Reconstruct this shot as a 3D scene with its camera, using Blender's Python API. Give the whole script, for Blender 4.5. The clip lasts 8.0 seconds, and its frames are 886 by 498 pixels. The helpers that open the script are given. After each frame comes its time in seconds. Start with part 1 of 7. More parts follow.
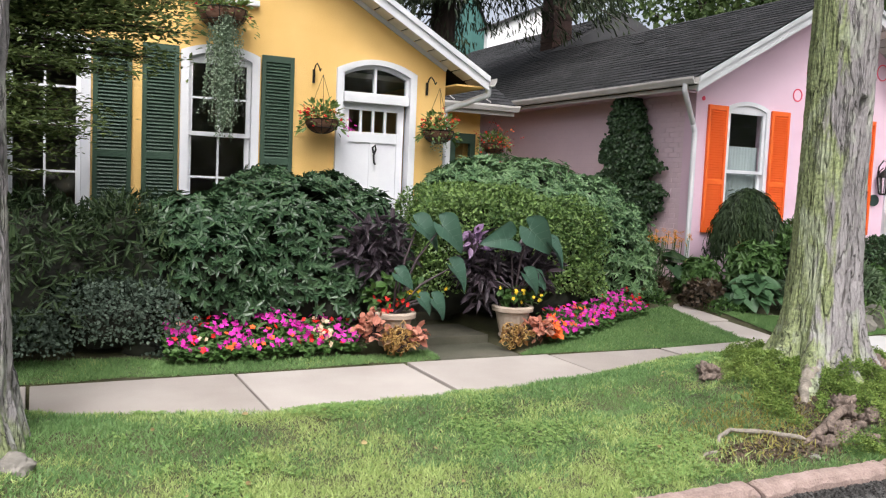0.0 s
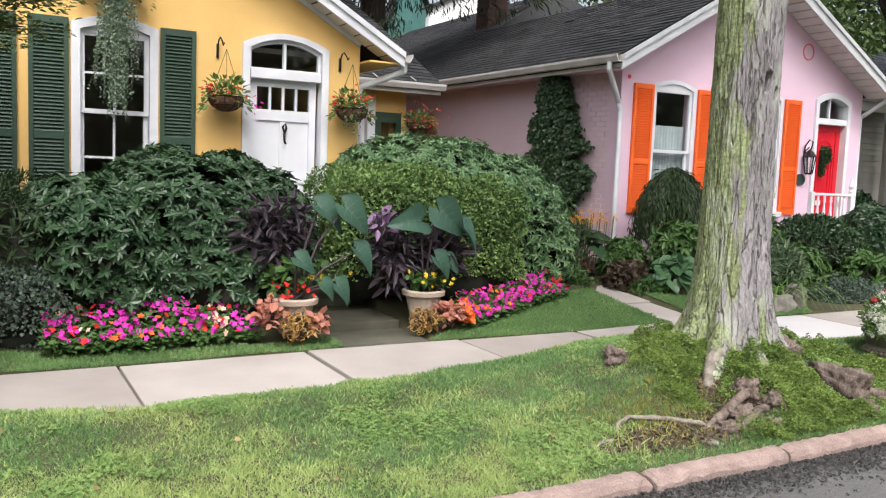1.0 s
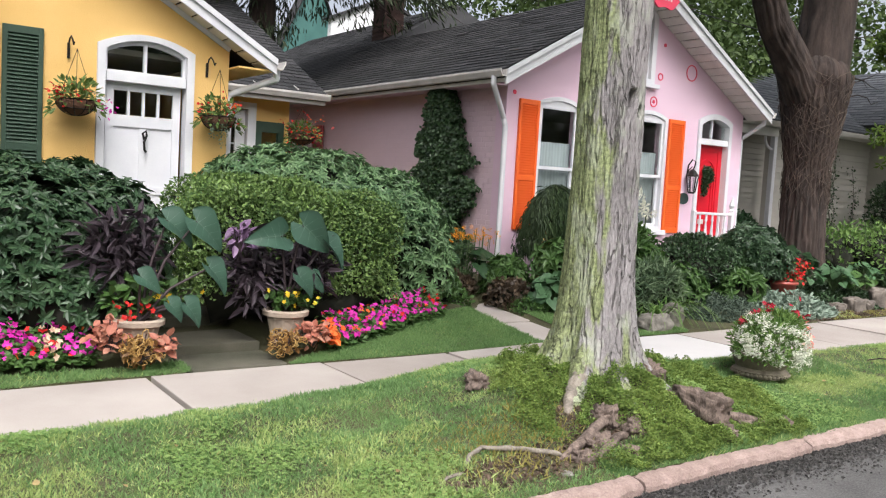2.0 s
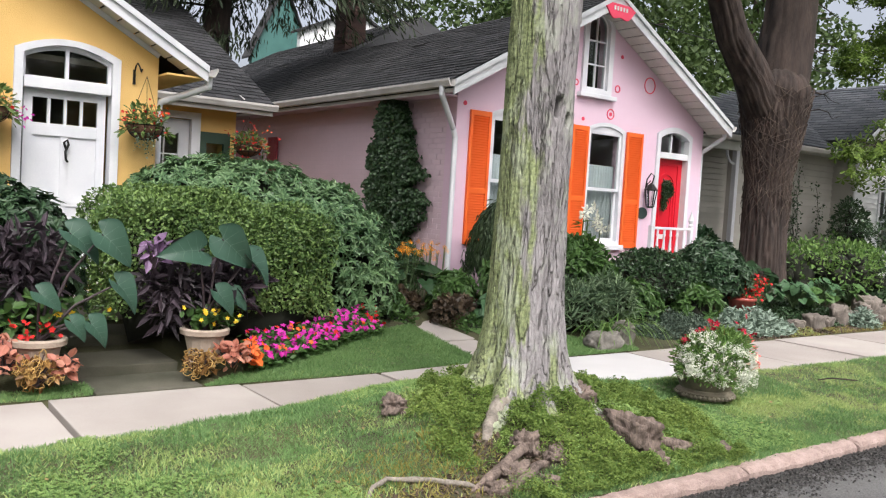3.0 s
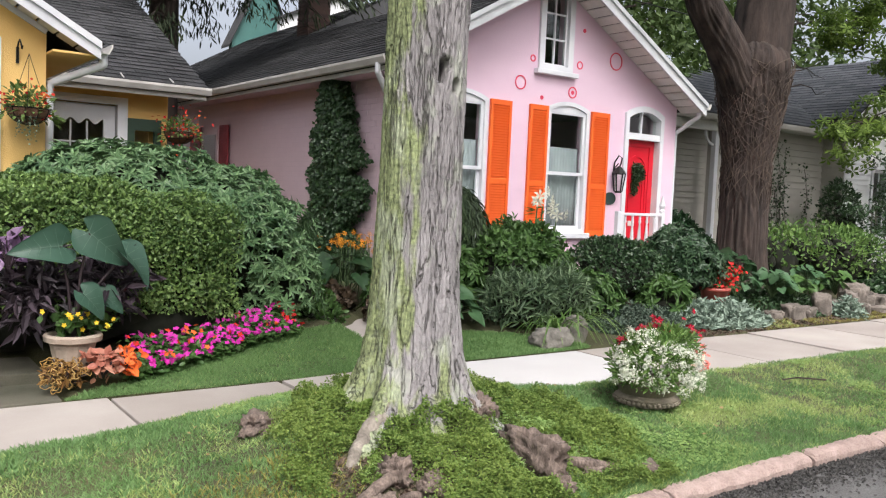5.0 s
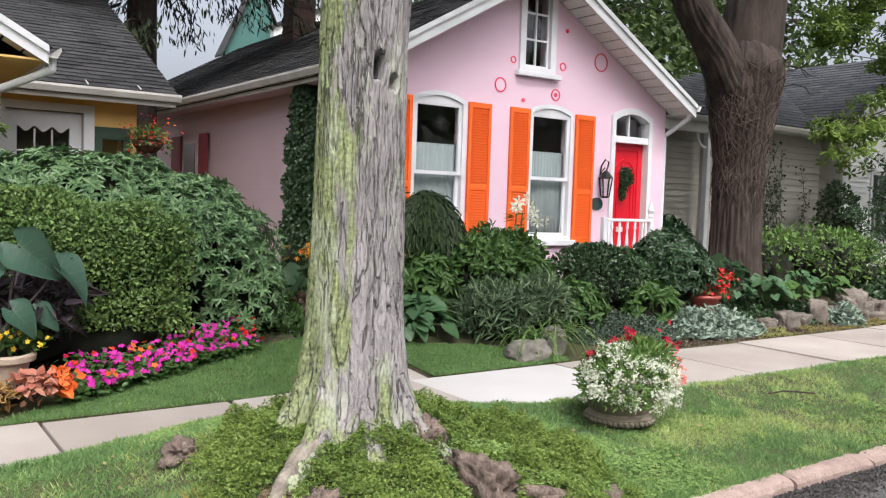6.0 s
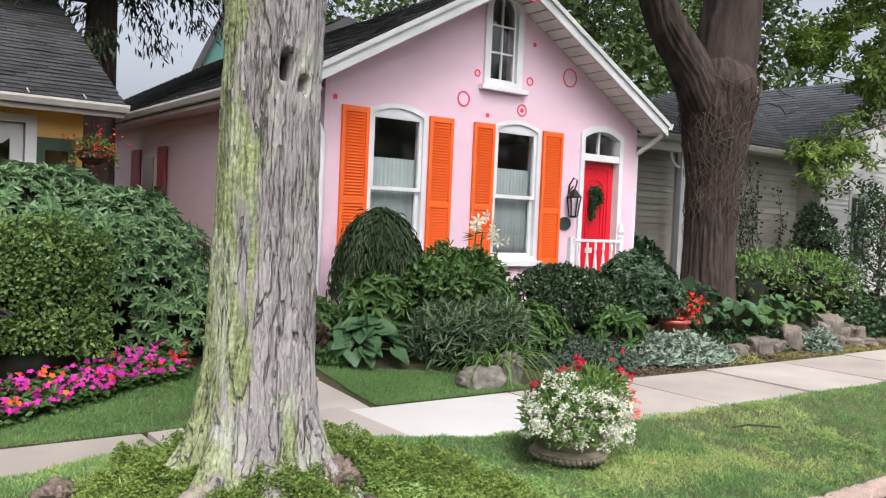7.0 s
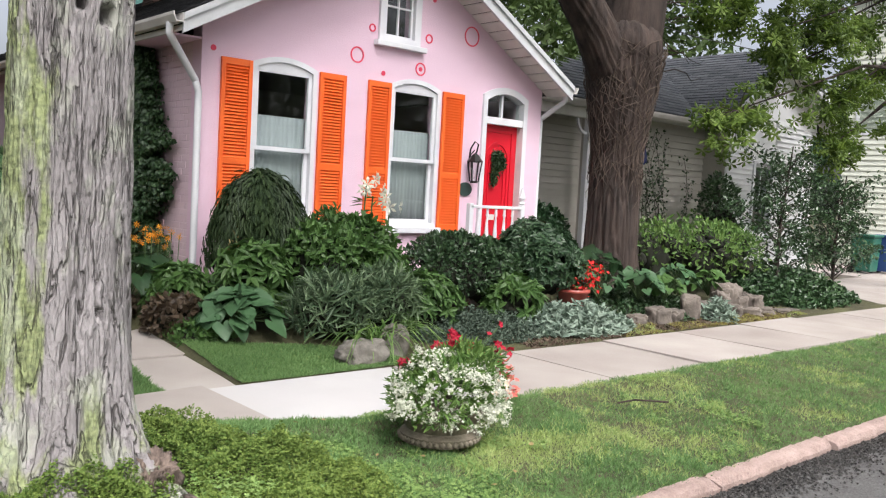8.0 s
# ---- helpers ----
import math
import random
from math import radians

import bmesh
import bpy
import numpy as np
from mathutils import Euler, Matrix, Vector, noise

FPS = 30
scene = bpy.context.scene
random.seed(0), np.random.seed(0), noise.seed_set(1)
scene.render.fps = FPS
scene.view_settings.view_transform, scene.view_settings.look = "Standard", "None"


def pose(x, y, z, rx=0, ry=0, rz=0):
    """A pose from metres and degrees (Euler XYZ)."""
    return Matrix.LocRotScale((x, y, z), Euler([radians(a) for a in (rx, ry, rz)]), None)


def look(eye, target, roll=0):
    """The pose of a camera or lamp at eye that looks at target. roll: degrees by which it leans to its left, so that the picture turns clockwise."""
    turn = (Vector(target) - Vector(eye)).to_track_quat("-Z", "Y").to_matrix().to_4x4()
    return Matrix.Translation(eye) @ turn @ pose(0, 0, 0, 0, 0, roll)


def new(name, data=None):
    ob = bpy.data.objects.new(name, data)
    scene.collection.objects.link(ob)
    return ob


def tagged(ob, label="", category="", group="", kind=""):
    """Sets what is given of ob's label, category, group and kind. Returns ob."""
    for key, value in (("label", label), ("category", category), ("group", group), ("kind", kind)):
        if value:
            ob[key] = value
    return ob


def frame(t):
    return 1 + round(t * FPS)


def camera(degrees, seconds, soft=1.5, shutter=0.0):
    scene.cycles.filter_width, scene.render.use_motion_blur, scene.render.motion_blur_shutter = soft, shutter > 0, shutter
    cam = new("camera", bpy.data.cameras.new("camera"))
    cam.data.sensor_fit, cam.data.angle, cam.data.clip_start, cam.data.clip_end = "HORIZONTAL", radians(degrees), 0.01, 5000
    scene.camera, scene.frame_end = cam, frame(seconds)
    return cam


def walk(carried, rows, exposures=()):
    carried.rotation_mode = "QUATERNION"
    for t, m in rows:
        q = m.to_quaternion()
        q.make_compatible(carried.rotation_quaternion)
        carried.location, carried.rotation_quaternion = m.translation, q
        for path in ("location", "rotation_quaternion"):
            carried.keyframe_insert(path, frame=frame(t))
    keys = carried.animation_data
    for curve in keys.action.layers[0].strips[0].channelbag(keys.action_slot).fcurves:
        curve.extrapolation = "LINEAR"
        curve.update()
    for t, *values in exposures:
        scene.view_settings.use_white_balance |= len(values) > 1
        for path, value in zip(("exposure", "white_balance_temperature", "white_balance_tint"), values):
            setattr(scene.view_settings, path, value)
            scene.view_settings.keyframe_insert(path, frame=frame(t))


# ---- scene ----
cam = camera(55.7, 8.0, soft=1.2)
METRES, EYE, TILT, LEAN, TURN = 4.7, 1.6, 0.0, 0.0, -26.0
ROWS = [
    (0.0, 0.0, 0.0, 0.0, 0.19, -4.42, -2.47),
    (0.5, 0.0502, 0.0206, 0.0014, 0.88, -4.97, -2.48),
    (1.0, 0.0934, 0.0639, -0.0017, -3.01, -5.49, -2.27),
    (1.5, 0.1374, 0.1005, 0.0031, -6.94, -5.19, -2.89),
    (3.0, 0.2936, 0.1907, 0.0057, -10.3, -3.22, -3.47),
    (3.5, 0.3501, 0.2206, 0.0023, -10.29, -3.11, -3.72),
    (4.0, 0.4051, 0.2487, 0.0057, -7.93, -3.84, -3.14),
    (4.5, 0.453, 0.2984, 0.0045, -9.83, -3.97, -2.76),
    (6.0, 0.5951, 0.4145, 0.0032, -9.34, -3.31, -1.89),
    (6.5, 0.6332, 0.4628, 0.007, -10.43, -2.42, -1.19),
    (7.0, 0.6879, 0.5016, 0.0029, -10.18, -1.97, -2.51),
    (7.5, 0.745, 0.5363, 0.0006, -11.68, -2.87, -3.57),
    (8.0, 0.7889, 0.5912, 0.0002, -15.37, -3.97, -3.18),
]
walk(cam, [(t, pose(0, 0, EYE, TILT, LEAN, TURN) @ pose(METRES * x, METRES * y, METRES * z, 90 + pitch, roll, yaw)) for t, x, y, z, yaw, pitch, roll in ROWS])

# ---- light ----
world = bpy.data.worlds.new("sky")
scene.world = world
world.use_nodes = True
wn = world.node_tree.nodes
sky = wn.new("ShaderNodeTexSky")
sky.sky_type = "NISHITA"
sky.sun_disc = False
sky.sun_elevation, sky.sun_rotation = radians(52), radians(200)
sky.air_density, sky.dust_density, sky.ozone_density = 0.6, 8.0, 2.0
veil = wn.new("ShaderNodeHueSaturation")      # a thin white overcast
veil.inputs["Saturation"].default_value, veil.inputs["Value"].default_value = 0.40, 2.35
world.node_tree.links.new(sky.outputs[0], veil.inputs["Color"])
world.node_tree.links.new(veil.outputs[0], wn["Background"].inputs[0])
wn["Background"].inputs[1].default_value = 0.15
sun = new("sun", bpy.data.lights.new("sun", "SUN"))
sun.data.energy, sun.data.angle, sun.data.color = 1.6, radians(12), (1.0, 0.985, 1.04)
sun.matrix_world = look((0, 0, 0), (0.25, 0.62, -1.0))
scene.view_settings.exposure = -0.07

# ---- tools ----
rng = np.random.default_rng(7)
ORIGIN = {}


def lattice(i, j, k):
    h = (i * 374761393 + j * 668265263 + k * 2147483647 + 1013904223) & 0xFFFFFFFF
    h = ((h ^ (h >> 13)) * 1274126177) & 0xFFFFFFFF
    return ((h ^ (h >> 16)) & 0xFFFF) / 65535.0


def vnoise(x, y, z=0.0):
    """Value noise, 0 to 1, on arrays."""
    x, y, z = np.broadcast_arrays(np.asarray(x, float), np.asarray(y, float), np.asarray(z, float))
    i, j, k = (np.floor(a).astype(np.int64) for a in (x, y, z))
    fx, fy, fz = x - i, y - j, z - k
    fx, fy, fz = (f * f * (3 - 2 * f) for f in (fx, fy, fz))
    out = 0
    for a in (0, 1):
        for b in (0, 1):
            for c in (0, 1):
                out = out + lattice(i + a, j + b, k + c) * (fx if a else 1 - fx) * (fy if b else 1 - fy) * (fz if c else 1 - fz)
    return out


def fbm(x, y, z=0.0, n=3):
    s, a, t = 0, 1.0, 0
    for o in range(n):
        s, t = s + a * vnoise(x * 2 ** o + 17 * o, y * 2 ** o, z * 2 ** o), t + a
        a *= 0.5
    return s / t


def thing(name, x, y, z, label="", category="", group="", kind=""):
    ob = new(name)
    ob.empty_display_size = 0.1
    ob.location = (x, y, z)
    ORIGIN[ob] = Vector((x, y, z))
    return tagged(ob, label, category, group, kind)


def join(name, mesh, material, parent, label="", kind=""):
    mesh.materials.append(material)
    ob = new(name, mesh)
    if parent is not None:
        ob.parent = parent
        ORIGIN[ob] = ORIGIN[parent]
    else:
        ORIGIN[ob] = Vector((0, 0, 0))
    return tagged(ob, label, kind=kind)


def part(name, bm, material, parent, label="", smooth=False, kind=""):
    """One mesh under a thing, from a bmesh in world places."""
    mesh = bpy.data.meshes.new(name)
    if parent is not None:
        bmesh.ops.translate(bm, verts=bm.verts, vec=-ORIGIN[parent])
    bm.normal_update()
    for f in bm.faces:
        f.smooth = smooth
    bm.to_mesh(mesh)
    bm.free()
    return join(name, mesh, material, parent, label, kind)


def arrays(name, V, F, material, parent, label="", smooth=False, kind=""):
    """One mesh from arrays of vertices and of faces that all have as many corners."""
    V, F = np.asarray(V, np.float32).reshape(-1, 3), np.asarray(F, np.int32)
    if parent is not None:
        V = V - np.array(ORIGIN[parent], np.float32)
    mesh = bpy.data.meshes.new(name)
    n, k = F.shape
    mesh.vertices.add(len(V))
    mesh.vertices.foreach_set("co", V.ravel())
    mesh.loops.add(n * k)
    mesh.loops.foreach_set("vertex_index", F.ravel())
    mesh.polygons.add(n)
    mesh.polygons.foreach_set("loop_start", np.arange(0, n * k, k, dtype=np.int32))
    mesh.polygons.foreach_set("use_smooth", np.full(n, smooth))
    mesh.update(calc_edges=True)
    return join(name, mesh, material, parent, label, kind)


def box(bm, x0, x1, y0, y1, z0, z1, bevel=0.0):
    m = Matrix.Translation(((x0 + x1) / 2, (y0 + y1) / 2, (z0 + z1) / 2)) @ Matrix.Diagonal((x1 - x0, y1 - y0, z1 - z0, 1))
    vs = bmesh.ops.create_cube(bm, size=1, matrix=m)["verts"]
    if bevel:
        es = list({e for v in vs for e in v.link_edges})
        bmesh.ops.bevel(bm, geom=es, offset=bevel, segments=2, affect="EDGES", profile=0.6)
    return bm


def boxed(*a, bevel=0.0):
    return box(bmesh.new(), *a, bevel=bevel)


def beam(bm, a, b, w, h, up=(0, 0, 1)):
    """A bar from a to b, w across and h along up."""
    a, b = Vector(a), Vector(b)
    y = (b - a).normalized()
    x = y.cross(Vector(up)).normalized()
    z = x.cross(y)
    m = Matrix((x, y, z)).transposed().to_4x4()
    m.translation = (a + b) / 2
    bmesh.ops.create_cube(bm, size=1, matrix=m @ Matrix.Diagonal((w, (b - a).length, h, 1)))
    return bm


def tube(points, radii, n=10, wobble=0.0):
    """Vertices and quads of a round tube through points."""
    P = np.array(points, float)
    R = np.broadcast_to(np.array(radii, float), (len(P),))
    T = np.gradient(P, axis=0)
    T /= np.linalg.norm(T, axis=1)[:, None] + 1e-9
    ref = np.array([0.13, 0.97, 0.2]) if abs(T[0][1]) < 0.9 else np.array([1.0, 0.1, 0.1])
    X = np.cross(T, ref)
    X /= np.linalg.norm(X, axis=1)[:, None]
    Y = np.cross(T, X)
    a = np.arange(n) * 2 * np.pi / n
    r = R[:, None] * (1 + wobble * (fbm(np.cos(a)[None] * 2 + 5, np.sin(a)[None] * 2, np.arange(len(P))[:, None] * 0.4) - 0.5))
    V = P[:, None] + r[..., None] * (X[:, None] * np.cos(a)[None, :, None] + Y[:, None] * np.sin(a)[None, :, None])
    i = np.arange(len(P) - 1)[:, None] * n
    j = np.arange(n)[None]
    F = np.stack([i + j, i + (j + 1) % n, i + n + (j + 1) % n, i + n + j], -1).reshape(-1, 4)
    return V.reshape(-1, 3), F


def tubes(name, runs, material, parent, label="", n=8, wobble=0.0, smooth=True, kind=""):
    VS, FS, o = [], [], 0
    for pts, rad in runs:
        V, F = tube(pts, rad, n, wobble)
        VS.append(V)
        FS.append(F + o)
        o += len(V)
    return arrays(name, np.concatenate(VS), np.concatenate(FS), material, parent, label, smooth, kind)


def lathe(bm, profile, x, y, n=32, flute=0.0):
    """A turned shape from (radius, height) pairs."""
    rings = []
    for r, z in profile:
        rings.append([bm.verts.new((x + r * (1 + flute * math.cos(12 * 2 * math.pi * k / n * 1.0)) * math.cos(2 * math.pi * k / n),
                                    y + r * (1 + flute * math.cos(12 * 2 * math.pi * k / n)) * math.sin(2 * math.pi * k / n), z)) for k in range(n)])
    for a, b in zip(rings, rings[1:]):
        for k in range(n):
            bm.faces.new((a[k], a[(k + 1) % n], b[(k + 1) % n], b[k]))
    bm.faces.new(rings[0][::-1])
    bm.faces.new(rings[-1])
    return bm


# leaves: templates of length 1 along y, face towards z
def oval(w, fold=0.06, droop=0.1):
    return (np.array([(0, 0, 0), (w, .33, fold), (w * .85, .68, fold - droop * .5), (0, 1, -droop), (-w * .85, .68, fold - droop * .5), (-w, .33, fold)]),
            np.array([(0, 1, 2, 3), (0, 3, 4, 5)]))


def diamond(w, fold=0.05):
    return np.array([(0, 0, 0), (w, .45, fold), (0, 1, 0), (-w, .45, fold)]), np.array([(0, 1, 2, 3)])


def blade(w=0.08):
    return np.array([(-w, 0, 0), (w, 0, 0), (w * .5, .6, 0.03), (0, 1, 0.16)]), np.array([(0, 1, 2, 3)])


def bloom(n=5, w=0.45, cup=0.15):
    v, f = [(0, 0, 0)], []
    for k in range(n):
        a = 2 * math.pi * k / n
        for da, r, z in ((-w, .62, cup), (0, 1.0, cup * .6), (w, .62, cup)):
            v.append((r * math.cos(a + da), r * math.sin(a + da), z))
        f.append((0, 3 * k + 1, 3 * k + 2, 3 * k + 3))
    return np.array(v), np.array(f)


def heart(w=0.42, droop=0.25, fold=0.12, rows=9, cols=8):
    v, f = [], []
    for i in range(rows + 1):
        y = -0.28 + 1.28 * i / rows
        prof = w * max(0.0, (1 - ((y - 0.12) / 0.9) ** 2 if y > 0.12 else 1 - ((y - 0.12) / 0.46) ** 2)) ** 0.62
        if y > 0.12:
            prof = w * (1 - (y - 0.12) / 0.88) ** 0.72
        for j in range(cols + 1):
            s = -1 + 2 * j / cols
            yy = y if y > 0 else y * min(1, abs(s) * 1.6)
            v.append((prof * s, yy, fold * abs(s) ** 1.3 * (prof / w) - droop * max(yy, 0) ** 2 + 0.015 * math.cos(j * math.pi)))
    for i in range(rows):
        for j in range(cols):
            a = i * (cols + 1) + j
            f.append((a, a + 1, a + cols + 2, a + cols + 1))
    return np.array(v), np.array(f)


def unit(a):
    return a / (np.linalg.norm(a, axis=-1, keepdims=True) + 1e-9)


def placed(template, P, D, N, size):
    """Copies of a template at P, along D, facing N."""
    tv, tf = template
    D = unit(np.asarray(D, float))
    X = unit(np.cross(D, N))
    Z = np.cross(X, D)
    size = np.broadcast_to(np.asarray(size, float), (len(P),))
    L = tv[None] * size[:, None, None]
    V = P[:, None] + L[..., :1] * X[:, None] + L[..., 1:2] * D[:, None] + L[..., 2:] * Z[:, None]
    F = tf[None] + (np.arange(len(P)) * len(tv))[:, None, None]
    return V.reshape(-1, 3), F.reshape(-1, tf.shape[1])


def leaves(name, template, P, D, N, size, material, parent, label="", smooth=False, kind=""):
    V, F = placed(template, P, D, N, size)
    return arrays(name, V, F, material, parent, label, smooth, kind)


def shell(blobs, n, depth=0.25, bump=0.18, freq=2.2, low=-0.35, seed=0, square=2.0):
    """Points and outward ways on the rough skin of a union of ellipsoids (x, y, z, a, b, c)."""
    g = np.random.default_rng(seed + 11)
    B = np.array(blobs, float)
    share = (B[:, 3] * B[:, 4] + B[:, 5] * B[:, 3] + B[:, 4] * B[:, 5])
    pick = g.choice(len(B), n, p=share / share.sum())
    d = unit(g.normal(size=(n, 3)))
    d[:, 2] = np.where(d[:, 2] < low, -d[:, 2], d[:, 2])
    b = B[pick]
    r = 1 + bump * (2 * fbm(d[:, 0] * freq + pick * 3.1, d[:, 1] * freq, d[:, 2] * freq) - 1)
    r = r * (1 - depth * g.random(n) ** 2) / (np.abs(d) ** square).sum(1) ** (1 / square)
    P = b[:, :3] + d * b[:, 3:] * r[:, None]
    N = unit(d / b[:, 3:])
    keep = np.ones(n, bool)
    for k, q in enumerate(B):
        keep &= (pick == k) | (np.linalg.norm((P - q[:3]) / q[3:], axis=1) > 0.85)
    return P[keep], N[keep], g


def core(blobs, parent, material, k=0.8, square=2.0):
    # Near-black solids that put the shade between the leaves into colour.
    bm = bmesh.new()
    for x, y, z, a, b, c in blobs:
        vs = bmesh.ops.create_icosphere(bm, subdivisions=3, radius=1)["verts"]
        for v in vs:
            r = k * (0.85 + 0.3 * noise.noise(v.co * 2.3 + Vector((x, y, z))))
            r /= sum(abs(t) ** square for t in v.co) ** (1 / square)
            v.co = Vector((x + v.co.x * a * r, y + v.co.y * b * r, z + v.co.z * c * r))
    return part("inner_growth", bm, material, parent, "near-black core standing for inner shade", True)


def lumps(blobs, seed, k):
    """Adds smaller outgrowths to the blobs of a shrub, for an uneven outline."""
    g = np.random.default_rng(seed + 500)
    out = list(blobs)
    for x, y, z, a, b, c in blobs:
        for _ in range(k):
            d = unit(g.normal(size=3) * (1, 1, .8) + (0, -.3, .4))
            q = g.uniform(.28, .48)
            out.append((x + d[0] * a * .72, y + d[1] * b * .72, z + d[2] * c * .70, a * q, b * q, c * q))
    return out


def bush(name, blobs, n, size, template, leaf_mat, label, category="shrub", up=0.35, loose=0.7, depth=0.25, bump=0.18, rosette=0, seed=0, group="", inner=0.8, base=None, lump=4, square=2.0):
    """A shrub: near-black cores for the shade within and single leaves, or whorls of leaves, on an uneven outside."""
    zb = min(b[2] - b[5] for b in blobs) if base is None else base
    top = thing(name, blobs[0][0], blobs[0][1], zb, label, category, group)
    blobs = lumps(blobs, seed, lump)
    P, N, g = shell(blobs, n, depth, bump, seed=seed, square=square)
    if rosette:
        m = len(P)
        ax = unit(N + np.array([0, 0, up]) + g.normal(size=(m, 3)) * 0.3)
        t1 = unit(np.cross(ax, g.normal(size=(m, 3))))
        t2 = np.cross(ax, t1)
        Ps, Ds, Ns, Ss = [], [], [], []
        for k in range(rosette):
            a = 2 * np.pi * k / rosette + g.random(m) * 0.5
            out = t1 * np.cos(a)[:, None] + t2 * np.sin(a)[:, None]
            lift = 0.15 + 0.55 * g.random(m)[:, None]
            Ps.append(P)
            Ds.append(out + ax * lift - np.array([0, 0, 0.15]))
            Ns.append(ax * 1.0 - out * lift)
            Ss.append(size * (0.7 + 0.5 * g.random(m)))
        leaves("foliage", template, np.concatenate(Ps), np.concatenate(Ds), np.concatenate(Ns), np.concatenate(Ss), leaf_mat, top, kind="stuff")
    else:
        m = len(P)
        D = N * 0.6 + g.normal(size=(m, 3)) * loose + np.array([0, 0, up])
        leaves("foliage", template, P, D, N + g.normal(size=(m, 3)) * 0.5 + np.array([0, 0, 0.4]), size * (0.65 + 0.7 * g.random(m)), leaf_mat, top, kind="stuff")
    core(blobs, top, M_CORESHADE, inner, square)
    return top


# ---- materials ----
def mat(name, a, b, scale=4.0, rough=0.8, bump=0.2, fine=60.0, island=0.0, metal=0.0, stretch=(1, 1, 1), grit=0.25, spec=0.5, rand=0.0, glow=0.0):
    """Two colours mixed by broad stains, with fine grain in colour and relief. island: how far single pieces of a mesh differ; rand: single objects."""
    m = bpy.data.materials.new(name)
    m.use_nodes = True
    nt = m.node_tree
    nd, ln = nt.nodes, nt.links
    bs = nd["Principled BSDF"]
    co = nd.new("ShaderNodeTexCoord")
    mp = nd.new("ShaderNodeMapping")
    mp.inputs["Scale"].default_value = stretch
    ln.new(co.outputs["Object"], mp.inputs[0])
    n1, n2 = nd.new("ShaderNodeTexNoise"), nd.new("ShaderNodeTexNoise")
    for q, s in ((n1, scale), (n2, fine)):
        q.inputs["Scale"].default_value, q.inputs["Detail"].default_value = s, 4
        ln.new(mp.outputs[0], q.inputs["Vector"])
    add = nd.new("ShaderNodeMath")
    add.operation = "MULTIPLY_ADD"
    add.inputs[1].default_value = grit
    ln.new(n2.outputs[0], add.inputs[0])
    ln.new(n1.outputs[0], add.inputs[2])
    src = add.outputs[0]
    if island or rand:
        geo = nd.new("ShaderNodeNewGeometry") if island else nd.new("ShaderNodeObjectInfo")
        ad2 = nd.new("ShaderNodeMath")
        ad2.operation = "MULTIPLY_ADD"
        ad2.inputs[1].default_value = island or rand
        ln.new(geo.outputs["Random Per Island" if island else "Random"], ad2.inputs[0])
        ln.new(src, ad2.inputs[2])
        src = ad2.outputs[0]
    rg = nd.new("ShaderNodeMapRange")
    mid = 0.5 + grit * 0.5 + (island or rand) * 0.5
    w = 0.18 + grit * 0.2 + (island or rand) * 0.5
    rg.inputs[1].default_value, rg.inputs[2].default_value = mid - w, mid + w
    ln.new(src, rg.inputs[0])
    mx = nd.new("ShaderNodeMix")
    mx.data_type = "RGBA"
    mx.inputs[6].default_value, mx.inputs[7].default_value = (*a, 1), (*b, 1)
    ln.new(rg.outputs[0], mx.inputs[0])
    ln.new(mx.outputs[2], bs.inputs["Base Color"])
    bs.inputs["Roughness"].default_value, bs.inputs["Metallic"].default_value = rough, metal
    bs.inputs["Specular IOR Level"].default_value = spec
    if bump:
        bp = nd.new("ShaderNodeBump")
        bp.inputs["Strength"].default_value, bp.inputs["Distance"].default_value = bump, 0.01
        ln.new(n2.outputs[0], bp.inputs["Height"])
        ln.new(bp.outputs[0], bs.inputs["Normal"])
    return m


def leaf_mat(name, a, b, rough=0.5, through_light=0.25, island=0.9, spec=0.35):
    m = mat(name, a, b, 1.2, rough, 0.0, 25, island=island, spec=spec)
    nt = m.node_tree
    nd, ln = nt.nodes, nt.links
    bs = nd["Principled BSDF"]
    tr, ms = nd.new("ShaderNodeBsdfTranslucent"), nd.new("ShaderNodeMixShader")
    ln.new(bs.inputs["Base Color"].links[0].from_socket, tr.inputs[0])
    ms.inputs[0].default_value = through_light
    ln.new(bs.outputs[0], ms.inputs[1])
    ln.new(tr.outputs[0], ms.inputs[2])
    ln.new(ms.outputs[0], nd["Material Output"].inputs[0])
    return m


M_YELLOW = mat("yellow_stucco", (.72, .45, .145), (.80, .53, .20), 1.5, .85, .35, 90)
M_PINK = mat("pink_painted_brick", (.70, .50, .61), (.75, .55, .66), 1.2, .75, .5, 45, stretch=(1, 1, 2.5))
M_PINKB = mat("pink_brick", (.68, .515, .575), (.74, .57, .63), 6, .8, .4, 60, rand=.5)
M_MORTAR = mat("painted_mortar", (.64, .49, .55), (.71, .55, .61), 5, .9, .4, 70)
M_WHITE = mat("white_paint", (.62, .63, .67), (.74, .745, .77), 2.5, .5, .08, 60)
M_OLDWHITE = mat("weathered_white_paint", (.55, .55, .52), (.74, .73, .70), 3, .6, .15, 40)
M_GREEN = mat("green_shutter_paint", (.026, .055, .036), (.036, .072, .046), 3, .45, .1, 60)
M_ORANGE = mat("orange_shutter_paint", (.80, .11, .012), (.86, .15, .02), 3, .5, .1, 60)
M_RED = mat("red_door_paint", (.55, .008, .022), (.62, .014, .03), 2, .3, .05, 50)
M_REDRING = mat("crimson_paint", (.70, .04, .10), (.78, .08, .14), 4, .6, .1, 60)
M_SHINGLE = mat("asphalt_shingle", (.014, .015, .017), (.058, .058, .062), 1.2, .9, .8, 160, rand=.9)
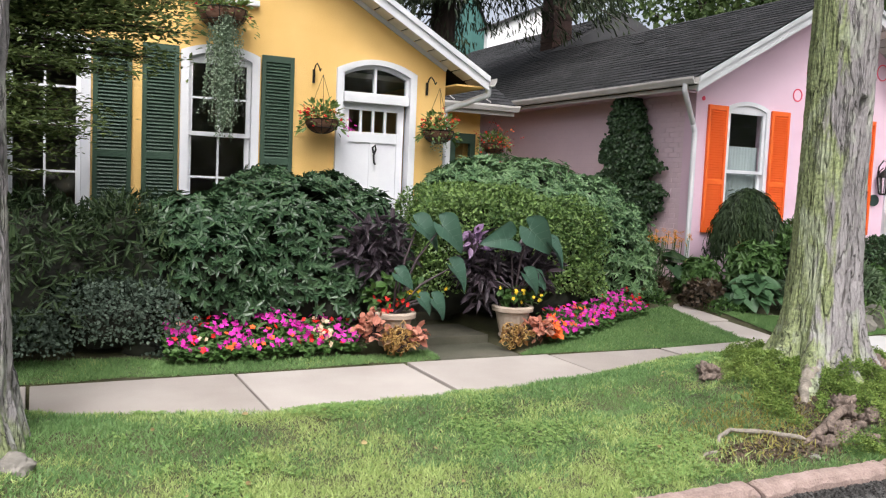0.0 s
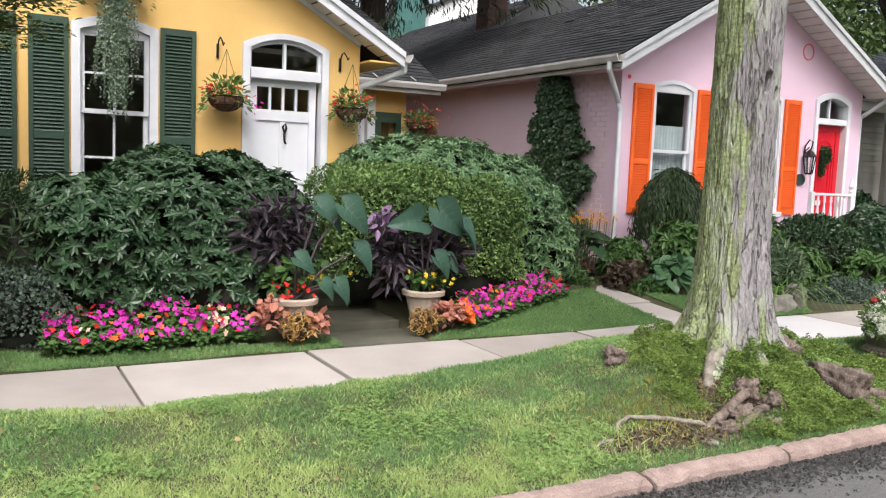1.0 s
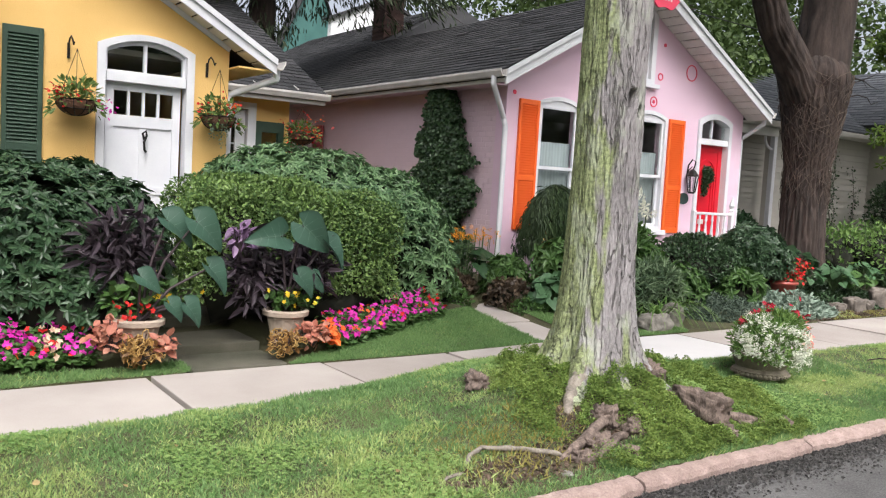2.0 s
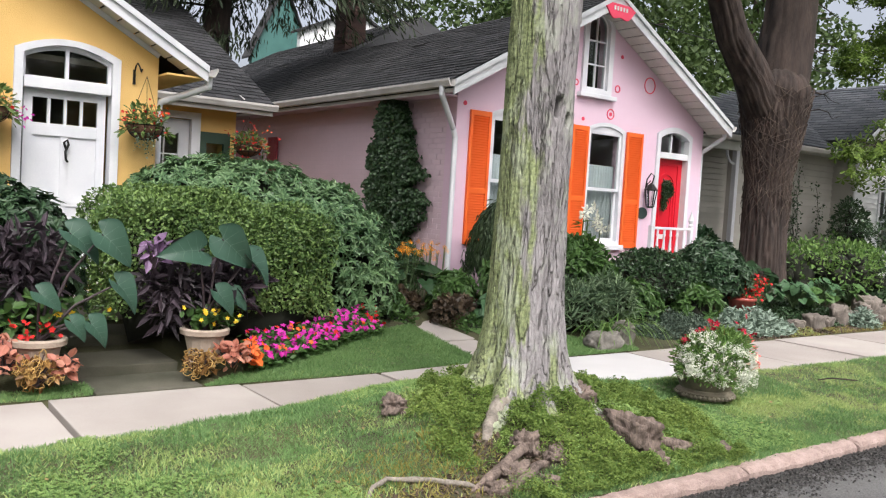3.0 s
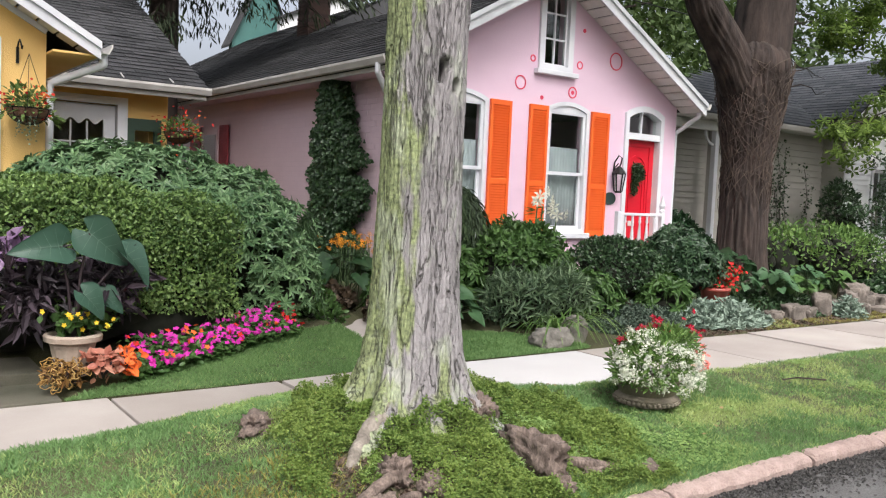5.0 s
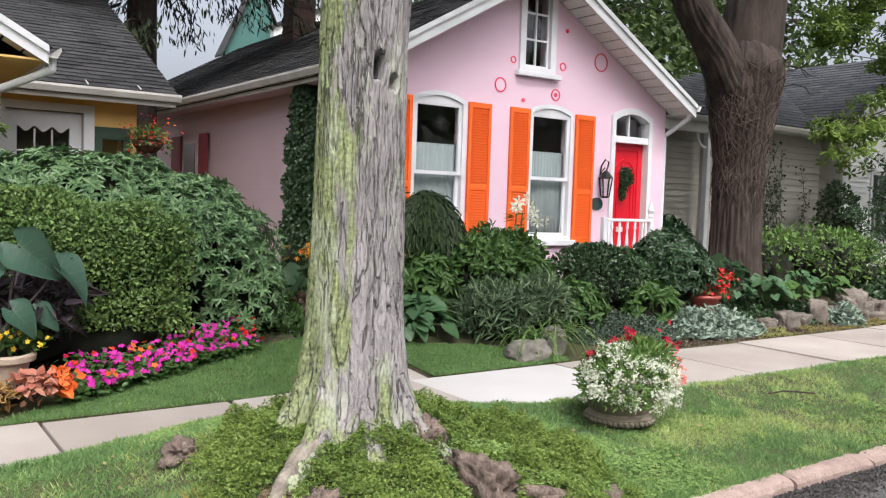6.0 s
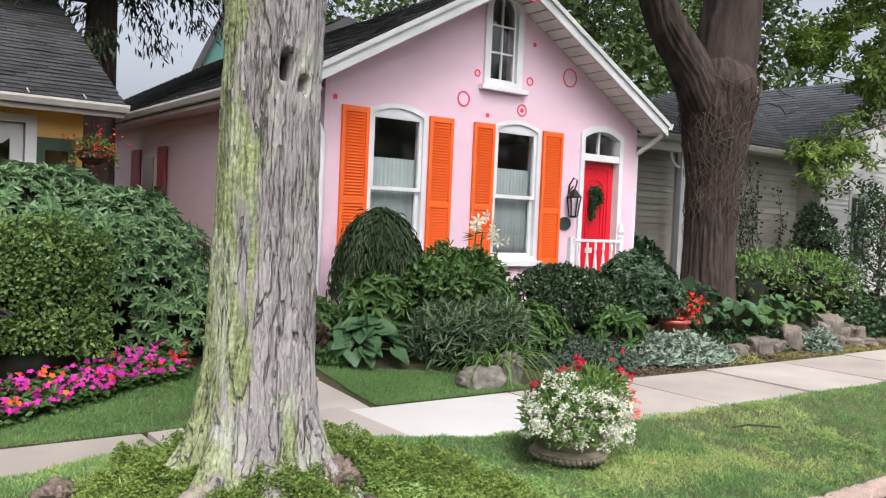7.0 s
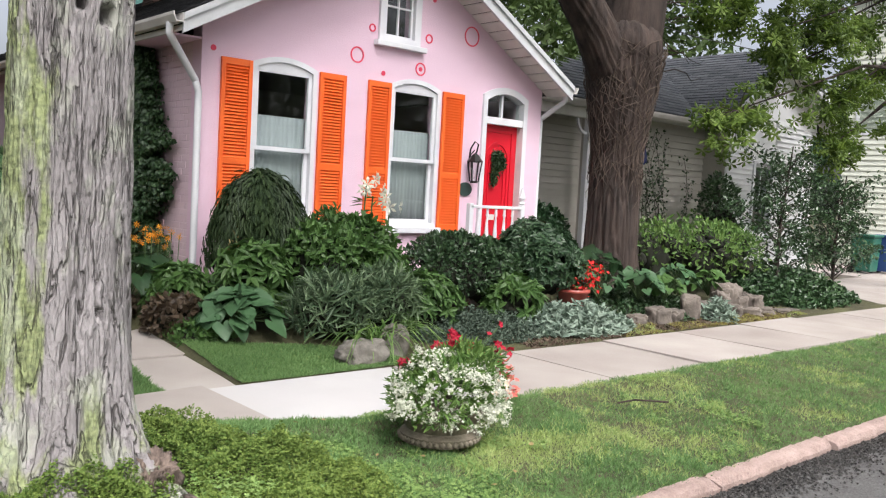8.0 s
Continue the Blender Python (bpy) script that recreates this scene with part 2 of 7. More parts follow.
M_SHINGLES = mat("asphalt_shingles", (.012, .013, .015), (.056, .056, .058), 1.2, .9, .8, 160, island=.9)
M_GSHINGLE = mat("grey_shingles", (.03, .034, .042), (.095, .102, .115), 1.0, .9, .6, 160, island=.9)
M_ROOFBASE = mat("roof_underlay", (.02, .02, .022), (.035, .035, .037), 3, .95, .2, 60)
M_GUTTER = mat("cream_gutter_metal", (.50, .47, .44), (.66, .64, .62), 3, .45, .05, 40)
M_IRON = mat("black_iron", (.012, .012, .013), (.03, .028, .026), 8, .5, .3, 80, metal=.6)
M_PATINA = mat("dark_green_plaque", (.02, .045, .04), (.035, .06, .055), 5, .5, .2, 60)
M_BRICK = mat("chimney_brick", (.03, .018, .015), (.085, .045, .036), 4, .9, .5, 50, island=.6)
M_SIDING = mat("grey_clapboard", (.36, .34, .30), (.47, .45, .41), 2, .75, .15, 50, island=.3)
M_LSIDING = mat("pale_green_clapboard", (.55, .58, .50), (.66, .68, .60), 2, .75, .15, 50, island=.3)
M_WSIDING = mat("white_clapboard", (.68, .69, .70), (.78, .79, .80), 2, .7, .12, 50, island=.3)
# Room surfaces coloured dark, so that unlit rooms show behind the panes.
M_INTERIOR = mat("unlit_room_plaster", (.16, .14, .12), (.22, .2, .17), 2, .9, .1, 40)
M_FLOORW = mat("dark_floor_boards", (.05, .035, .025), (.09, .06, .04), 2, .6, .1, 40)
M_BLIND = mat("white_curtain", (.26, .29, .30), (.36, .39, .40), 3, .9, .2, 30, stretch=(6, 1, .4))
M_TEAL = mat("teal_paint", (.03, .10, .09), (.045, .13, .115), 2, .6, .1, 40)
M_CONCRETE = mat("concrete_slab", (.25, .215, .195), (.41, .375, .345), 1.1, .9, .35, 110, rand=.25)
M_NEWCONC = mat("pale_new_concrete", (.44, .43, .425), (.51, .50, .495), 1.0, .85, .25, 110)
# Mossy green-brown, kept darker still to stand for shadow on the path.
M_SHADYCONC = mat("mossy_shade_darkened_concrete", (.032, .036, .02), (.115, .105, .08), 1.6, .9, .4, 90)
M_KERB = mat("red_sandstone_kerb", (.17, .118, .102), (.43, .325, .29), 8, .95, 1.0, 70, rand=.3, grit=.7)
M_ASPHALT = mat("asphalt", (.035, .034, .034), (.15, .147, .143), 2.2, .9, .9, 85, grit=1.3)
M_CHIPS = mat("loose_asphalt_chips", (.008, .008, .008), (.085, .08, .075), 3, .9, .3, 60, island=1.4)
M_SOIL = mat("dark_soil", (.035, .024, .016), (.085, .06, .042), 2, .95, .9, 40)
M_TURF = mat("turf_ground", (.035, .07, .015), (.085, .13, .03), 1.6, .95, .9, 60)
M_ROCK = mat("lichened_fieldstone", (.075, .07, .06), (.27, .25, .22), 5, .9, .9, 30)
M_ROOT = mat("weathered_root", (.035, .025, .02), (.23, .175, .145), 16, .95, 1.0, 70, stretch=(1, 1, .35), grit=.8)
M_TERRA = mat("cream_stoneware", (.30, .235, .185), (.48, .40, .325), 4, .8, .4, 50)
M_STONEPOT = mat("mossy_cast_stone", (.11, .10, .07), (.26, .22, .17), 5, .9, .6, 50)
M_REDPOT = mat("red_clay", (.30, .06, .045), (.40, .09, .07), 3, .35, .1, 40)
M_COIR = mat("coir_liner", (.12, .058, .038), (.22, .115, .075), 8, .95, .9, 90, stretch=(1, 1, 3))
# Almost black, painted as the shade inside shrubs.
M_CORESHADE = mat("shrub_core_shade", (.008, .009, .006), (.02, .022, .012), 5, .95, .3, 30)
M_BINGREEN = mat("green_plastic", (.02, .10, .07), (.03, .13, .09), 2, .4, .05, 40)
M_BINBLUE = mat("blue_plastic", (.02, .05, .16), (.03, .07, .2), 2, .4, .05, 40)
M_FLAG = mat("dark_blue_cloth", (.012, .018, .07), (.02, .03, .10), 4, .9, .2, 60)
M_BARK2 = mat("dark_furrowed_bark", (.011, .008, .007), (.068, .048, .040), 7, .95, 1.0, 45, stretch=(1, 1, .25))
M_STEM = mat("green_stems", (.05, .09, .03), (.08, .13, .05), 4, .6, .1, 30)
M_DARKSTEM = mat("dark_stems", (.03, .02, .025), (.06, .04, .045), 4, .6, .1, 30)

L_RHODO = leaf_mat("rhododendron_leaf", (.012, .037, .016), (.062, .115, .052), .38, .15)
L_RHODOB = leaf_mat("bluish_shrub_leaf", (.026, .08, .032), (.20, .32, .145), .4, .15)
L_BOX = leaf_mat("yellow_green_small_leaf", (.02, .065, .018), (.24, .36, .105), .42, .25)
L_YEW = leaf_mat("yew_needles", (.012, .028, .010), (.048, .08, .026), .6, .15)
L_COTON = leaf_mat("grey_green_tiny_leaf", (.025, .045, .03), (.11, .15, .11), .6, .2)
L_DARK = leaf_mat("dark_glossy_leaf", (.012, .035, .015), (.035, .075, .03), .3, .12)
L_MID = leaf_mat("mid_green_leaf", (.035, .085, .02), (.09, .17, .045), .45, .25)
L_LIGHT = leaf_mat("fresh_green_leaf", (.055, .13, .03), (.20, .31, .085), .5, .35)
L_IVY = leaf_mat("ivy_leaf", (.016, .042, .016), (.06, .11, .045), .35, .12)
L_EAR = leaf_mat("elephant_ear_leaf", (.024, .066, .044), (.065, .13, .09), .4, .2)
L_HOSTA = leaf_mat("hosta_leaf", (.035, .09, .04), (.08, .155, .07), .4, .2)
L_PURPLE = leaf_mat("purple_basil_leaf", (.016, .014, .017), (.085, .062, .078), .45, .2)
L_COLEUS = leaf_mat("salmon_coleus_leaf", (.33, .09, .06), (.58, .30, .21), .55, .25)
L_COLEUSD = leaf_mat("bronze_coleus_leaf", (.10, .045, .015), (.36, .20, .06), .55, .25)
L_VEIN = leaf_mat("pale_leaf_vein", (.07, .13, .09), (.13, .20, .15), .5, .2)
L_RIM = leaf_mat("ochre_leaf_edge", (.36, .20, .05), (.62, .42, .16), .6, .2)
L_SILVER = leaf_mat("silver_woolly_leaf", (.14, .20, .155), (.30, .37, .30), .8, .15)
L_GRASS = leaf_mat("grass_blade", (.07, .160, .048), (.235, .375, .14), .55, .3, island=.5)
L_MOSS = leaf_mat("moss_and_clover", (.05, .115, .018), (.24, .315, .075), .65, .3, island=.7)
L_STRAW = leaf_mat("dry_stems", (.20, .14, .06), (.36, .28, .13), .8, .2)
L_BGTREE = leaf_mat("far_tree_leaf", (.02, .045, .012), (.085, .13, .035), .6, .35)
L_CONIFER = leaf_mat("spruce_needles", (.010, .020, .010), (.045, .062, .025), .7, .1)
L_MAPLE = leaf_mat("maple_leaf", (.025, .06, .012), (.20, .295, .05), .5, .45)
L_PEARL = leaf_mat("string_of_pearls", (.15, .21, .14), (.26, .33, .23), .6, .15)
F_MAG = leaf_mat("magenta_petal", (.55, .012, .32), (.72, .06, .48), .6, .25)
F_ORANGE = leaf_mat("orange_petal", (.75, .10, .02), (.85, .22, .05), .6, .25)
F_RED = leaf_mat("red_petal", (.50, .01, .015), (.72, .04, .03), .6, .2)
F_CRIM = leaf_mat("crimson_petal", (.19, .004, .015), (.46, .011, .04), .6, .2)
F_WHITE = leaf_mat("white_petal", (.55, .58, .46), (.78, .79, .70), .7, .3)
F_PEACH = leaf_mat("peach_petal", (.72, .45, .32), (.82, .66, .50), .6, .25)
F_YELLOW = leaf_mat("yellow_petal", (.72, .46, .02), (.82, .62, .06), .6, .25)
F_GOLD = leaf_mat("golden_orange_petal", (.75, .26, .01), (.85, .40, .03), .6, .25)

M_GLASS = bpy.data.materials.new("window_glass")
M_GLASS.use_nodes = True
gb = M_GLASS.node_tree.nodes["Principled BSDF"]
gb.inputs["Base Color"].default_value = (.9, .95, .93, 1)
gb.inputs["Roughness"].default_value = 0.03
gb.inputs["Transmission Weight"].default_value = 1.0
gb.inputs["IOR"].default_value = 1.45


def bark_material():
    """Grey bark parted by dark winding cracks, with green lichen on the west flank and round the foot."""
    m = mat("grey_lichened_bark", (.17, .158, .158), (.34, .318, .322), 6, .95, .9, 70, stretch=(1, 1, .3), grit=.7)
    nt = m.node_tree
    nd, ln = nt.nodes, nt.links
    bs = nd["Principled BSDF"]
    base = bs.inputs["Base Color"].links[0].from_socket
    co = nd.new("ShaderNodeTexCoord")
    sep = nd.new("ShaderNodeSeparateXYZ")
    ln.new(co.outputs["Object"], sep.inputs[0])

    def grain(scale, stretch, detail):
        mp = nd.new("ShaderNodeMapping")
        mp.inputs["Scale"].default_value = stretch
        ln.new(co.outputs["Object"], mp.inputs[0])
        n = nd.new("ShaderNodeTexNoise")
        n.inputs["Scale"].default_value, n.inputs["Detail"].default_value, n.inputs["Distortion"].default_value = scale, detail, .25
        ln.new(mp.outputs[0], n.inputs["Vector"])
        return n.outputs[0]

    def calc(op, a, b):
        q = nd.new("ShaderNodeMath")
        q.operation = op
        for k, v in enumerate((a, b)):
            if isinstance(v, (int, float)):
                q.inputs[k].default_value = v
            else:
                ln.new(v, q.inputs[k])
        return q.outputs[0]

    def ramp(v, lo, hi):
        r = nd.new("ShaderNodeMapRange")
        r.inputs[1].default_value, r.inputs[2].default_value = lo, hi
        ln.new(v, r.inputs[0])
        return r.outputs[0]

    def mixed(f, a, b):
        mx = nd.new("ShaderNodeMix")
        mx.data_type = "RGBA"
        ln.new(f, mx.inputs[0])
        for k, v in ((6, a), (7, b)):
            if isinstance(v, tuple):
                mx.inputs[k].default_value = (*v, 1)
            else:
                ln.new(v, mx.inputs[k])
        return mx.outputs[2]
    crack = calc("ABSOLUTE", calc("SUBTRACT", grain(13, (1, 1, .12), 4), .5), 0)
    fine = calc("ABSOLUTE", calc("SUBTRACT", grain(40, (1, 1, .12), 3), .5), 0)
    plate = calc("MULTIPLY", ramp(crack, .0, .02), calc("ADD", calc("MULTIPLY", ramp(fine, .0, .03), .25), .75))
    west = calc("ADD", calc("MULTIPLY", sep.outputs[0], -6.0), calc("ADD", calc("MULTIPLY", sep.outputs[1], 5.0), .05))
    foot = calc("MULTIPLY", calc("SUBTRACT", 0.22, sep.outputs[2]), 2.0)
    k = calc("ADD", calc("MAXIMUM", west, foot), calc("MULTIPLY", calc("SUBTRACT", grain(10, (1, 1, .22), 7), 0.5), 5.0))
    lichen = calc("MULTIPLY", ramp(k, .05, .6), .8)
    speck = ramp(grain(42, (1, 1, 1), 5), .35, .65)
    c = mixed(lichen, base, mixed(speck, (.11, .145, .04), (.30, .36, .14)))
    pale = calc("MULTIPLY", ramp(grain(6, (1, 1, .6), 6), .53, .62), .45)
    c = mixed(pale, c, (.40, .43, .34))
    c = mixed(calc("ADD", calc("MULTIPLY", plate, .68), .32), (.045, .038, .032), c)
    ln.new(c, bs.inputs["Base Color"])
    bp = nd.new("ShaderNodeBump")
    bp.inputs["Strength"].default_value, bp.inputs["Distance"].default_value = 1.0, .02
    ln.new(calc("ADD", calc("MULTIPLY", plate, .8), calc("MULTIPLY", grain(60, (1, 1, .5), 6), .6)), bp.inputs["Height"])
    ln.new(bp.outputs[0], bs.inputs["Normal"])
    return m


M_BARK1 = bark_material()

L_PURPLEL = leaf_mat("pale_violet_leaf", (.16, .09, .18), (.28, .18, .30), .5, .2)
M_SOILTURF = mat("turf_and_soil", (.03, .026, .014), (.08, .082, .032), 1.4, .95, .9, 50, grit=.5)
M_PINKB2 = mat("pink_painted_brickwork", (.69, .52, .585), (.74, .57, .635), 1.5, .8, .3, 60, island=.25)
L_STRAWG = leaf_mat("yellowed_grass", (.22, .20, .05), (.36, .32, .10), .7, .3)
L_LIGHTD = leaf_mat("layered_bough_leaf", (.04, .07, .026), (.22, .28, .10), .5, .5)
L_GRASSL = leaf_mat("pale_grass_blade", (.22, .325, .09), (.50, .58, .235), .6, .3, island=.6)
L_CLOVER = leaf_mat("clover_leaf", (.085, .18, .042), (.29, .41, .13), .6, .25, island=.8)
M_LITTER = mat("bare_soil_litter", (.05, .033, .024), (.15, .105, .075), 12, .95, .9, 60, grit=.6)
L_FINE = leaf_mat("fine_grey_green_leaf", (.022, .055, .026), (.17, .24, .13), .5, .2)
L_DARKG = leaf_mat("dark_holly_leaf", (.014, .035, .016), (.06, .11, .045), .28, .12)
L_BRONZE = leaf_mat("bronze_perennial_leaf", (.03, .022, .016), (.11, .075, .045), .5, .2)
F_CORAL = leaf_mat("coral_petal", (.60, .10, .09), (.78, .25, .20), .6, .25)

# White greyed for the tree's shade on the right rake, used on both rakes.
M_BARGE = mat("shade_greyed_white_paint", (.46, .475, .49), (.60, .61, .63), 2.5, .55, .1, 60)
M_VINE = mat("dead_vine_bark", (.022, .016, .013), (.12, .088, .07), 6, .95, .6, 50, island=.8)
M_PALEROOT = mat("pale_scuffed_root", (.10, .085, .07), (.30, .265, .22), 14, .95, 1.0, 60, stretch=(1, 1, .5), grit=.7)
M_DUSKRED = mat("dusky_red_paint", (.26, .035, .05), (.34, .06, .075), 4, .6, .1, 60)
M_STACK = mat("brown_flat_fieldstone", (.045, .038, .032), (.20, .17, .145), 6, .9, .9, 35, rand=.4)


# ---- ground, road, pavement ----
TREE = (5.74, 4.72)


EDGE_X = [-9, -.9, -.03, .64, 1.44, 2.92, 4.43, 5.1, 5.77, 6.5, 7.0, 7.35, 7.8, 9.3, 10.65, 14.4, 24]
EDGE_Y = [5.7, 5.95, 5.93, 5.67, 5.51, 5.60, 5.86, 6.05, 6.20, 6.05, 5.82, 5.68, 5.45, 5.42, 5.36, 5.25, 5.2]


def verge_edge(x):
    """Where the grass of the verge, which has crept over the slabs, ends."""
    return np.interp(x, EDGE_X, EDGE_Y)


def ground_z(x, y):
    """Height of the soil: verge, planting beds that rise to the houses, and the mound round the street tree."""
    x, y = np.asarray(x, float), np.asarray(y, float)
    verge = -0.11 + 0.11 * np.clip((y - 3.63) / 1.5, 0, 1)
    bed = 0.03 + 0.13 * np.clip(y - 6.75, 0, 2.6)
    z = np.where(y < 6.0, verge, bed)
    d = np.hypot((x - TREE[0]) / 1.15, (y - TREE[1]) / np.where(y < TREE[1], 0.85, 0.75))
    over = np.clip((verge_edge(x) - y) / .25, 0, 1)
    z = z + 0.37 * np.exp(-(d ** 2) / 1.1) * np.where(y < 6.3, over, 0) * np.clip((y - 3.56) / .5, 0, 1) ** .8 + np.where((y > 4.8) & (y < 6.3), .05 * over * np.clip((y - 4.9) / .3, 0, 1), 0)
    d0 = np.hypot(x + 0.55, y - 4.75)
    z = z + 0.16 * np.exp(-(d0 / 0.6) ** 2) * np.where(y < 5.4, 1, 0)
    z = z + 0.035 * (fbm(x * 1.7, y * 1.7) - 0.5)
    z = z + (0.13 * (fbm(x * 4.3, y * 4.3) - 0.5) + .05 * (vnoise(x * 13, y * 13) - .5)) * np.exp(-(d / 1.25) ** 2) * np.where(y < 5.3, 1, .3) * np.clip((y - 3.6) / .3, 0, 1)
    return z


SLABS = [-9.0, -7.5, -6.02, -4.53, -3.04, -1.55, -.05, 1.44, 2.92, 4.42, 5.75, 7.36, 9.15, 10.65, 12.15, 13.65, 15.15, 16.65, 18.15, 19.65, 21.15, 22.65]
SW0, SW1 = 5.30, 6.66


def sheet():
    xs = np.unique(np.concatenate([[-400, -150, -60, -25], np.arange(-12, 26.01, 0.09), [30, 40, 70, 160, 420]]))
    ys = np.unique(np.concatenate([[-300, -100, -30, -12], [-6.0, -5.9, 0, 3.5, 3.58, 3.60], np.arange(3.62, 9.8, 0.06), [10.5, 12, 14, 17, 22, 30, 60, 150, 450]]))
    X, Y = np.meshgrid(xs, ys)
    Z = ground_z(X, Y)
    under = (Y > verge_edge(X)) & (Y > 5.2) & (Y < SW1 - 0.02)
    Z = np.where(under, -0.12, Z)
    Z = np.where((X > 3.27) & (X < 4.13) & (Y >= SW1 - .02) & (Y < 9.3), Z - 0.08, Z)
    Z = np.where((X > 7.06) & (X < 7.70) & (Y >= SW1 - .02) & (Y < 9.0), Z - 0.08, Z)
    Z = np.where((X > 20.3) & (X < 31.5) & (Y > 6.64) & (Y < 14), -.06, Z)
    Z = np.where(Y < 3.615, -0.40, Z)
    Z = np.where(Y < -5.5, -0.1, Z)
    n, m = len(xs), len(ys)
    i = np.arange(m - 1)[:, None] * n + np.arange(n - 1)[None]
    F = np.stack([i, i + 1, i + n + 1, i + n], -1).reshape(-1, 4)
    return np.stack([X, Y, Z], -1).reshape(-1, 3), F


V, F = sheet()
tagged(arrays("ground", V, F, M_SOILTURF, None, "green turf and dark soil ground", True), category="ground", kind="structure")

xs, ys = np.linspace(-60, 90, 300), np.linspace(-5.6, 3.60, 40)
X, Y = np.meshgrid(xs, ys)
Z = -0.185 + 0.02 * np.clip((3.5 - Y) / 3, 0, 1) + 0.012 * (fbm(X * 1.2, Y * 1.2) - .5)
i = np.arange(39)[:, None] * 300 + np.arange(299)[None]
road = arrays("road", np.stack([X, Y, Z], -1).reshape(-1, 3), np.stack([i, i + 1, i + 301, i + 300], -1).reshape(-1, 4), M_ASPHALT, None, "worn grey asphalt street with crumbled edge", True)
tagged(road, category="road", kind="structure")

# crumbled asphalt and grit along the kerb
g = np.random.default_rng(5)
n = 46000
P = np.stack([g.uniform(-4, 19, n), 3.52 - np.abs(g.normal(0, 0.17, n)) * (.5 + fbm(np.linspace(0, 1, n), 3.0)), np.full(n, -0.228)], 1)
P[:, 2] = -0.185 + 0.02 * np.clip((3.5 - P[:, 1]) / 3, 0, 1) + 0.004
grit = thing("grit", 3, 3.3, -0.23, "dark crumbled asphalt grit along the kerb", "gravel", kind="stuff")
D = g.normal(size=(n, 3)) * (1, 1, .3)
tv = np.array([(0, 0, 0), (.5, .1, .25), (.45, .8, .2), (0, 1, 0), (-.4, .7, .25), (-.5, .2, .2), (0, .5, .55)]) 
leaves("chips", (tv, np.array([(0, 1, 6, 5), (2, 3, 4, 6)])), P, D, np.tile((0, 0, 1.0), (n, 1)) + g.normal(size=(n, 3)) * .3, g.uniform(.006, .026, n), M_CHIPS, grit, kind="stuff")


def slab(name, x0, x1, y0, y1, top, material, parent, tilt=(0, 0), thick=0.12, label=""):
    bm = boxed(x0, x1, y0, y1, top - thick, top, bevel=0.008)
    for v in bm.verts:
        v.co.z += tilt[0] * (v.co.x - (x0 + x1) / 2) + tilt[1] * (v.co.y - (y0 + y1) / 2)
    return part(name, bm, material, parent, label)


pavement = thing("pavement", 5, 6, -0.1, "worn concrete slab pavement along the street", "pavement", kind="structure")
g = np.random.default_rng(3)
for k, (a, b) in enumerate(zip(SLABS, SLABS[1:])):
    m = M_NEWCONC if a == 7.36 else M_CONCRETE
    tilt = (0.02, 0.0) if a == 5.75 else (g.normal(0, .003), g.normal(0, .004))
    gap = 0.034 if a in (2.92, 5.75) else 0.016
    top = 0.015 + (0.02 if a == 5.75 else g.normal(0, .003)) - (0.02 if a > 15.9 else 0)
    slab("paving_slab", a + gap, b - 0.008, SW0, SW1 + (0.02 if a == 2.92 else 0), top, m, pavement, tilt)

walk_a = thing("garden_path", 3.7, 7, 0, "old mossy concrete path to a white front door, darkened for shade", "path", kind="structure")
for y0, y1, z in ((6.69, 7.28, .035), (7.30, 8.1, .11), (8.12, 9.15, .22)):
    slab("paving_slab", 3.29, 4.11, y0, y1, z, M_SHADYCONC, walk_a)
walk_b = thing("garden_path", 7.4, 7, 0, "plain concrete path between two small lawns", "path", kind="structure")
for y0, y1, z in ((6.69, 7.6, .035), (7.615, 8.5, .13)):
    slab("paving_slab", 7.08, 7.68, y0, y1, z, M_CONCRETE, walk_b, (0, .09))
drive = thing("driveway", 18.7, 8, -.05, "pale concrete driveway beside a planted bed", "driveway", kind="structure")
for x0, x1, y0, y1 in ((20.4, 22.4, 6.70, 9.6), (22.42, 24.4, 6.70, 9.6), (24.42, 26.5, 6.70, 9.6), (26.52, 30.9, 6.70, 12.2)):
    slab("paving_slab", x0, x1, y0, y1, 0.02, M_CONCRETE, drive)

kerb = thing("kerb", 5, 3.6, -0.3, "worn reddish sandstone kerb of long uneven blocks", "kerb", kind="structure")
g = np.random.default_rng(21)
cuts = [-6.0, -4.6, -3.1, -1.7, -.4, .9, 2.3, 3.86, 5.02, 6.85, 8.35, 9.3, 10.9, 12.2, 13.8, 15.2, 16.8, 18.4, 20, 21.6, 23.2]
for a, b in zip(cuts, cuts[1:]):
    bm = bmesh.new()
    n = 44
    rows = []
    off = g.normal(0, .012)
    for s in range(n + 1):
        u = a + .014 + (b - a - .028) * s / n
        wob = 0.022 * (float(fbm(u * 4, 1.0)) - .5)
        e = 0.02 if s in (0, n) else 0.0
        ring = [(3.495 + wob * 2 + off, -.33), (3.49 + wob * 2 + off, -.145 + wob), (3.51 + wob + off, -.112 + wob - e), (3.55 + off, -.097 + wob - e), (3.61 + off, -.095 + wob * .8 - e), (3.64 + off, -.12), (3.64 + off, -.33)]
        rows.append([bm.verts.new((u, yy + .010 * noise.noise(Vector((u * 22, yy * 30, zz * 30))), zz + (.010 * noise.noise(Vector((u * 18, yy * 40, 7))) if zz > -.3 else 0))) for yy, zz in ring])
    for p, q in zip(rows, rows[1:]):
        for k in range(7):
            bm.faces.new((p[k], q[k], q[(k + 1) % 7], p[(k + 1) % 7]))
    bm.faces.new(rows[0])
    bm.faces.new(rows[-1][::-1])
    bmesh.ops.recalc_face_normals(bm, faces=bm.faces)
    part("kerb_stone", bm, M_KERB, kerb, "", False)


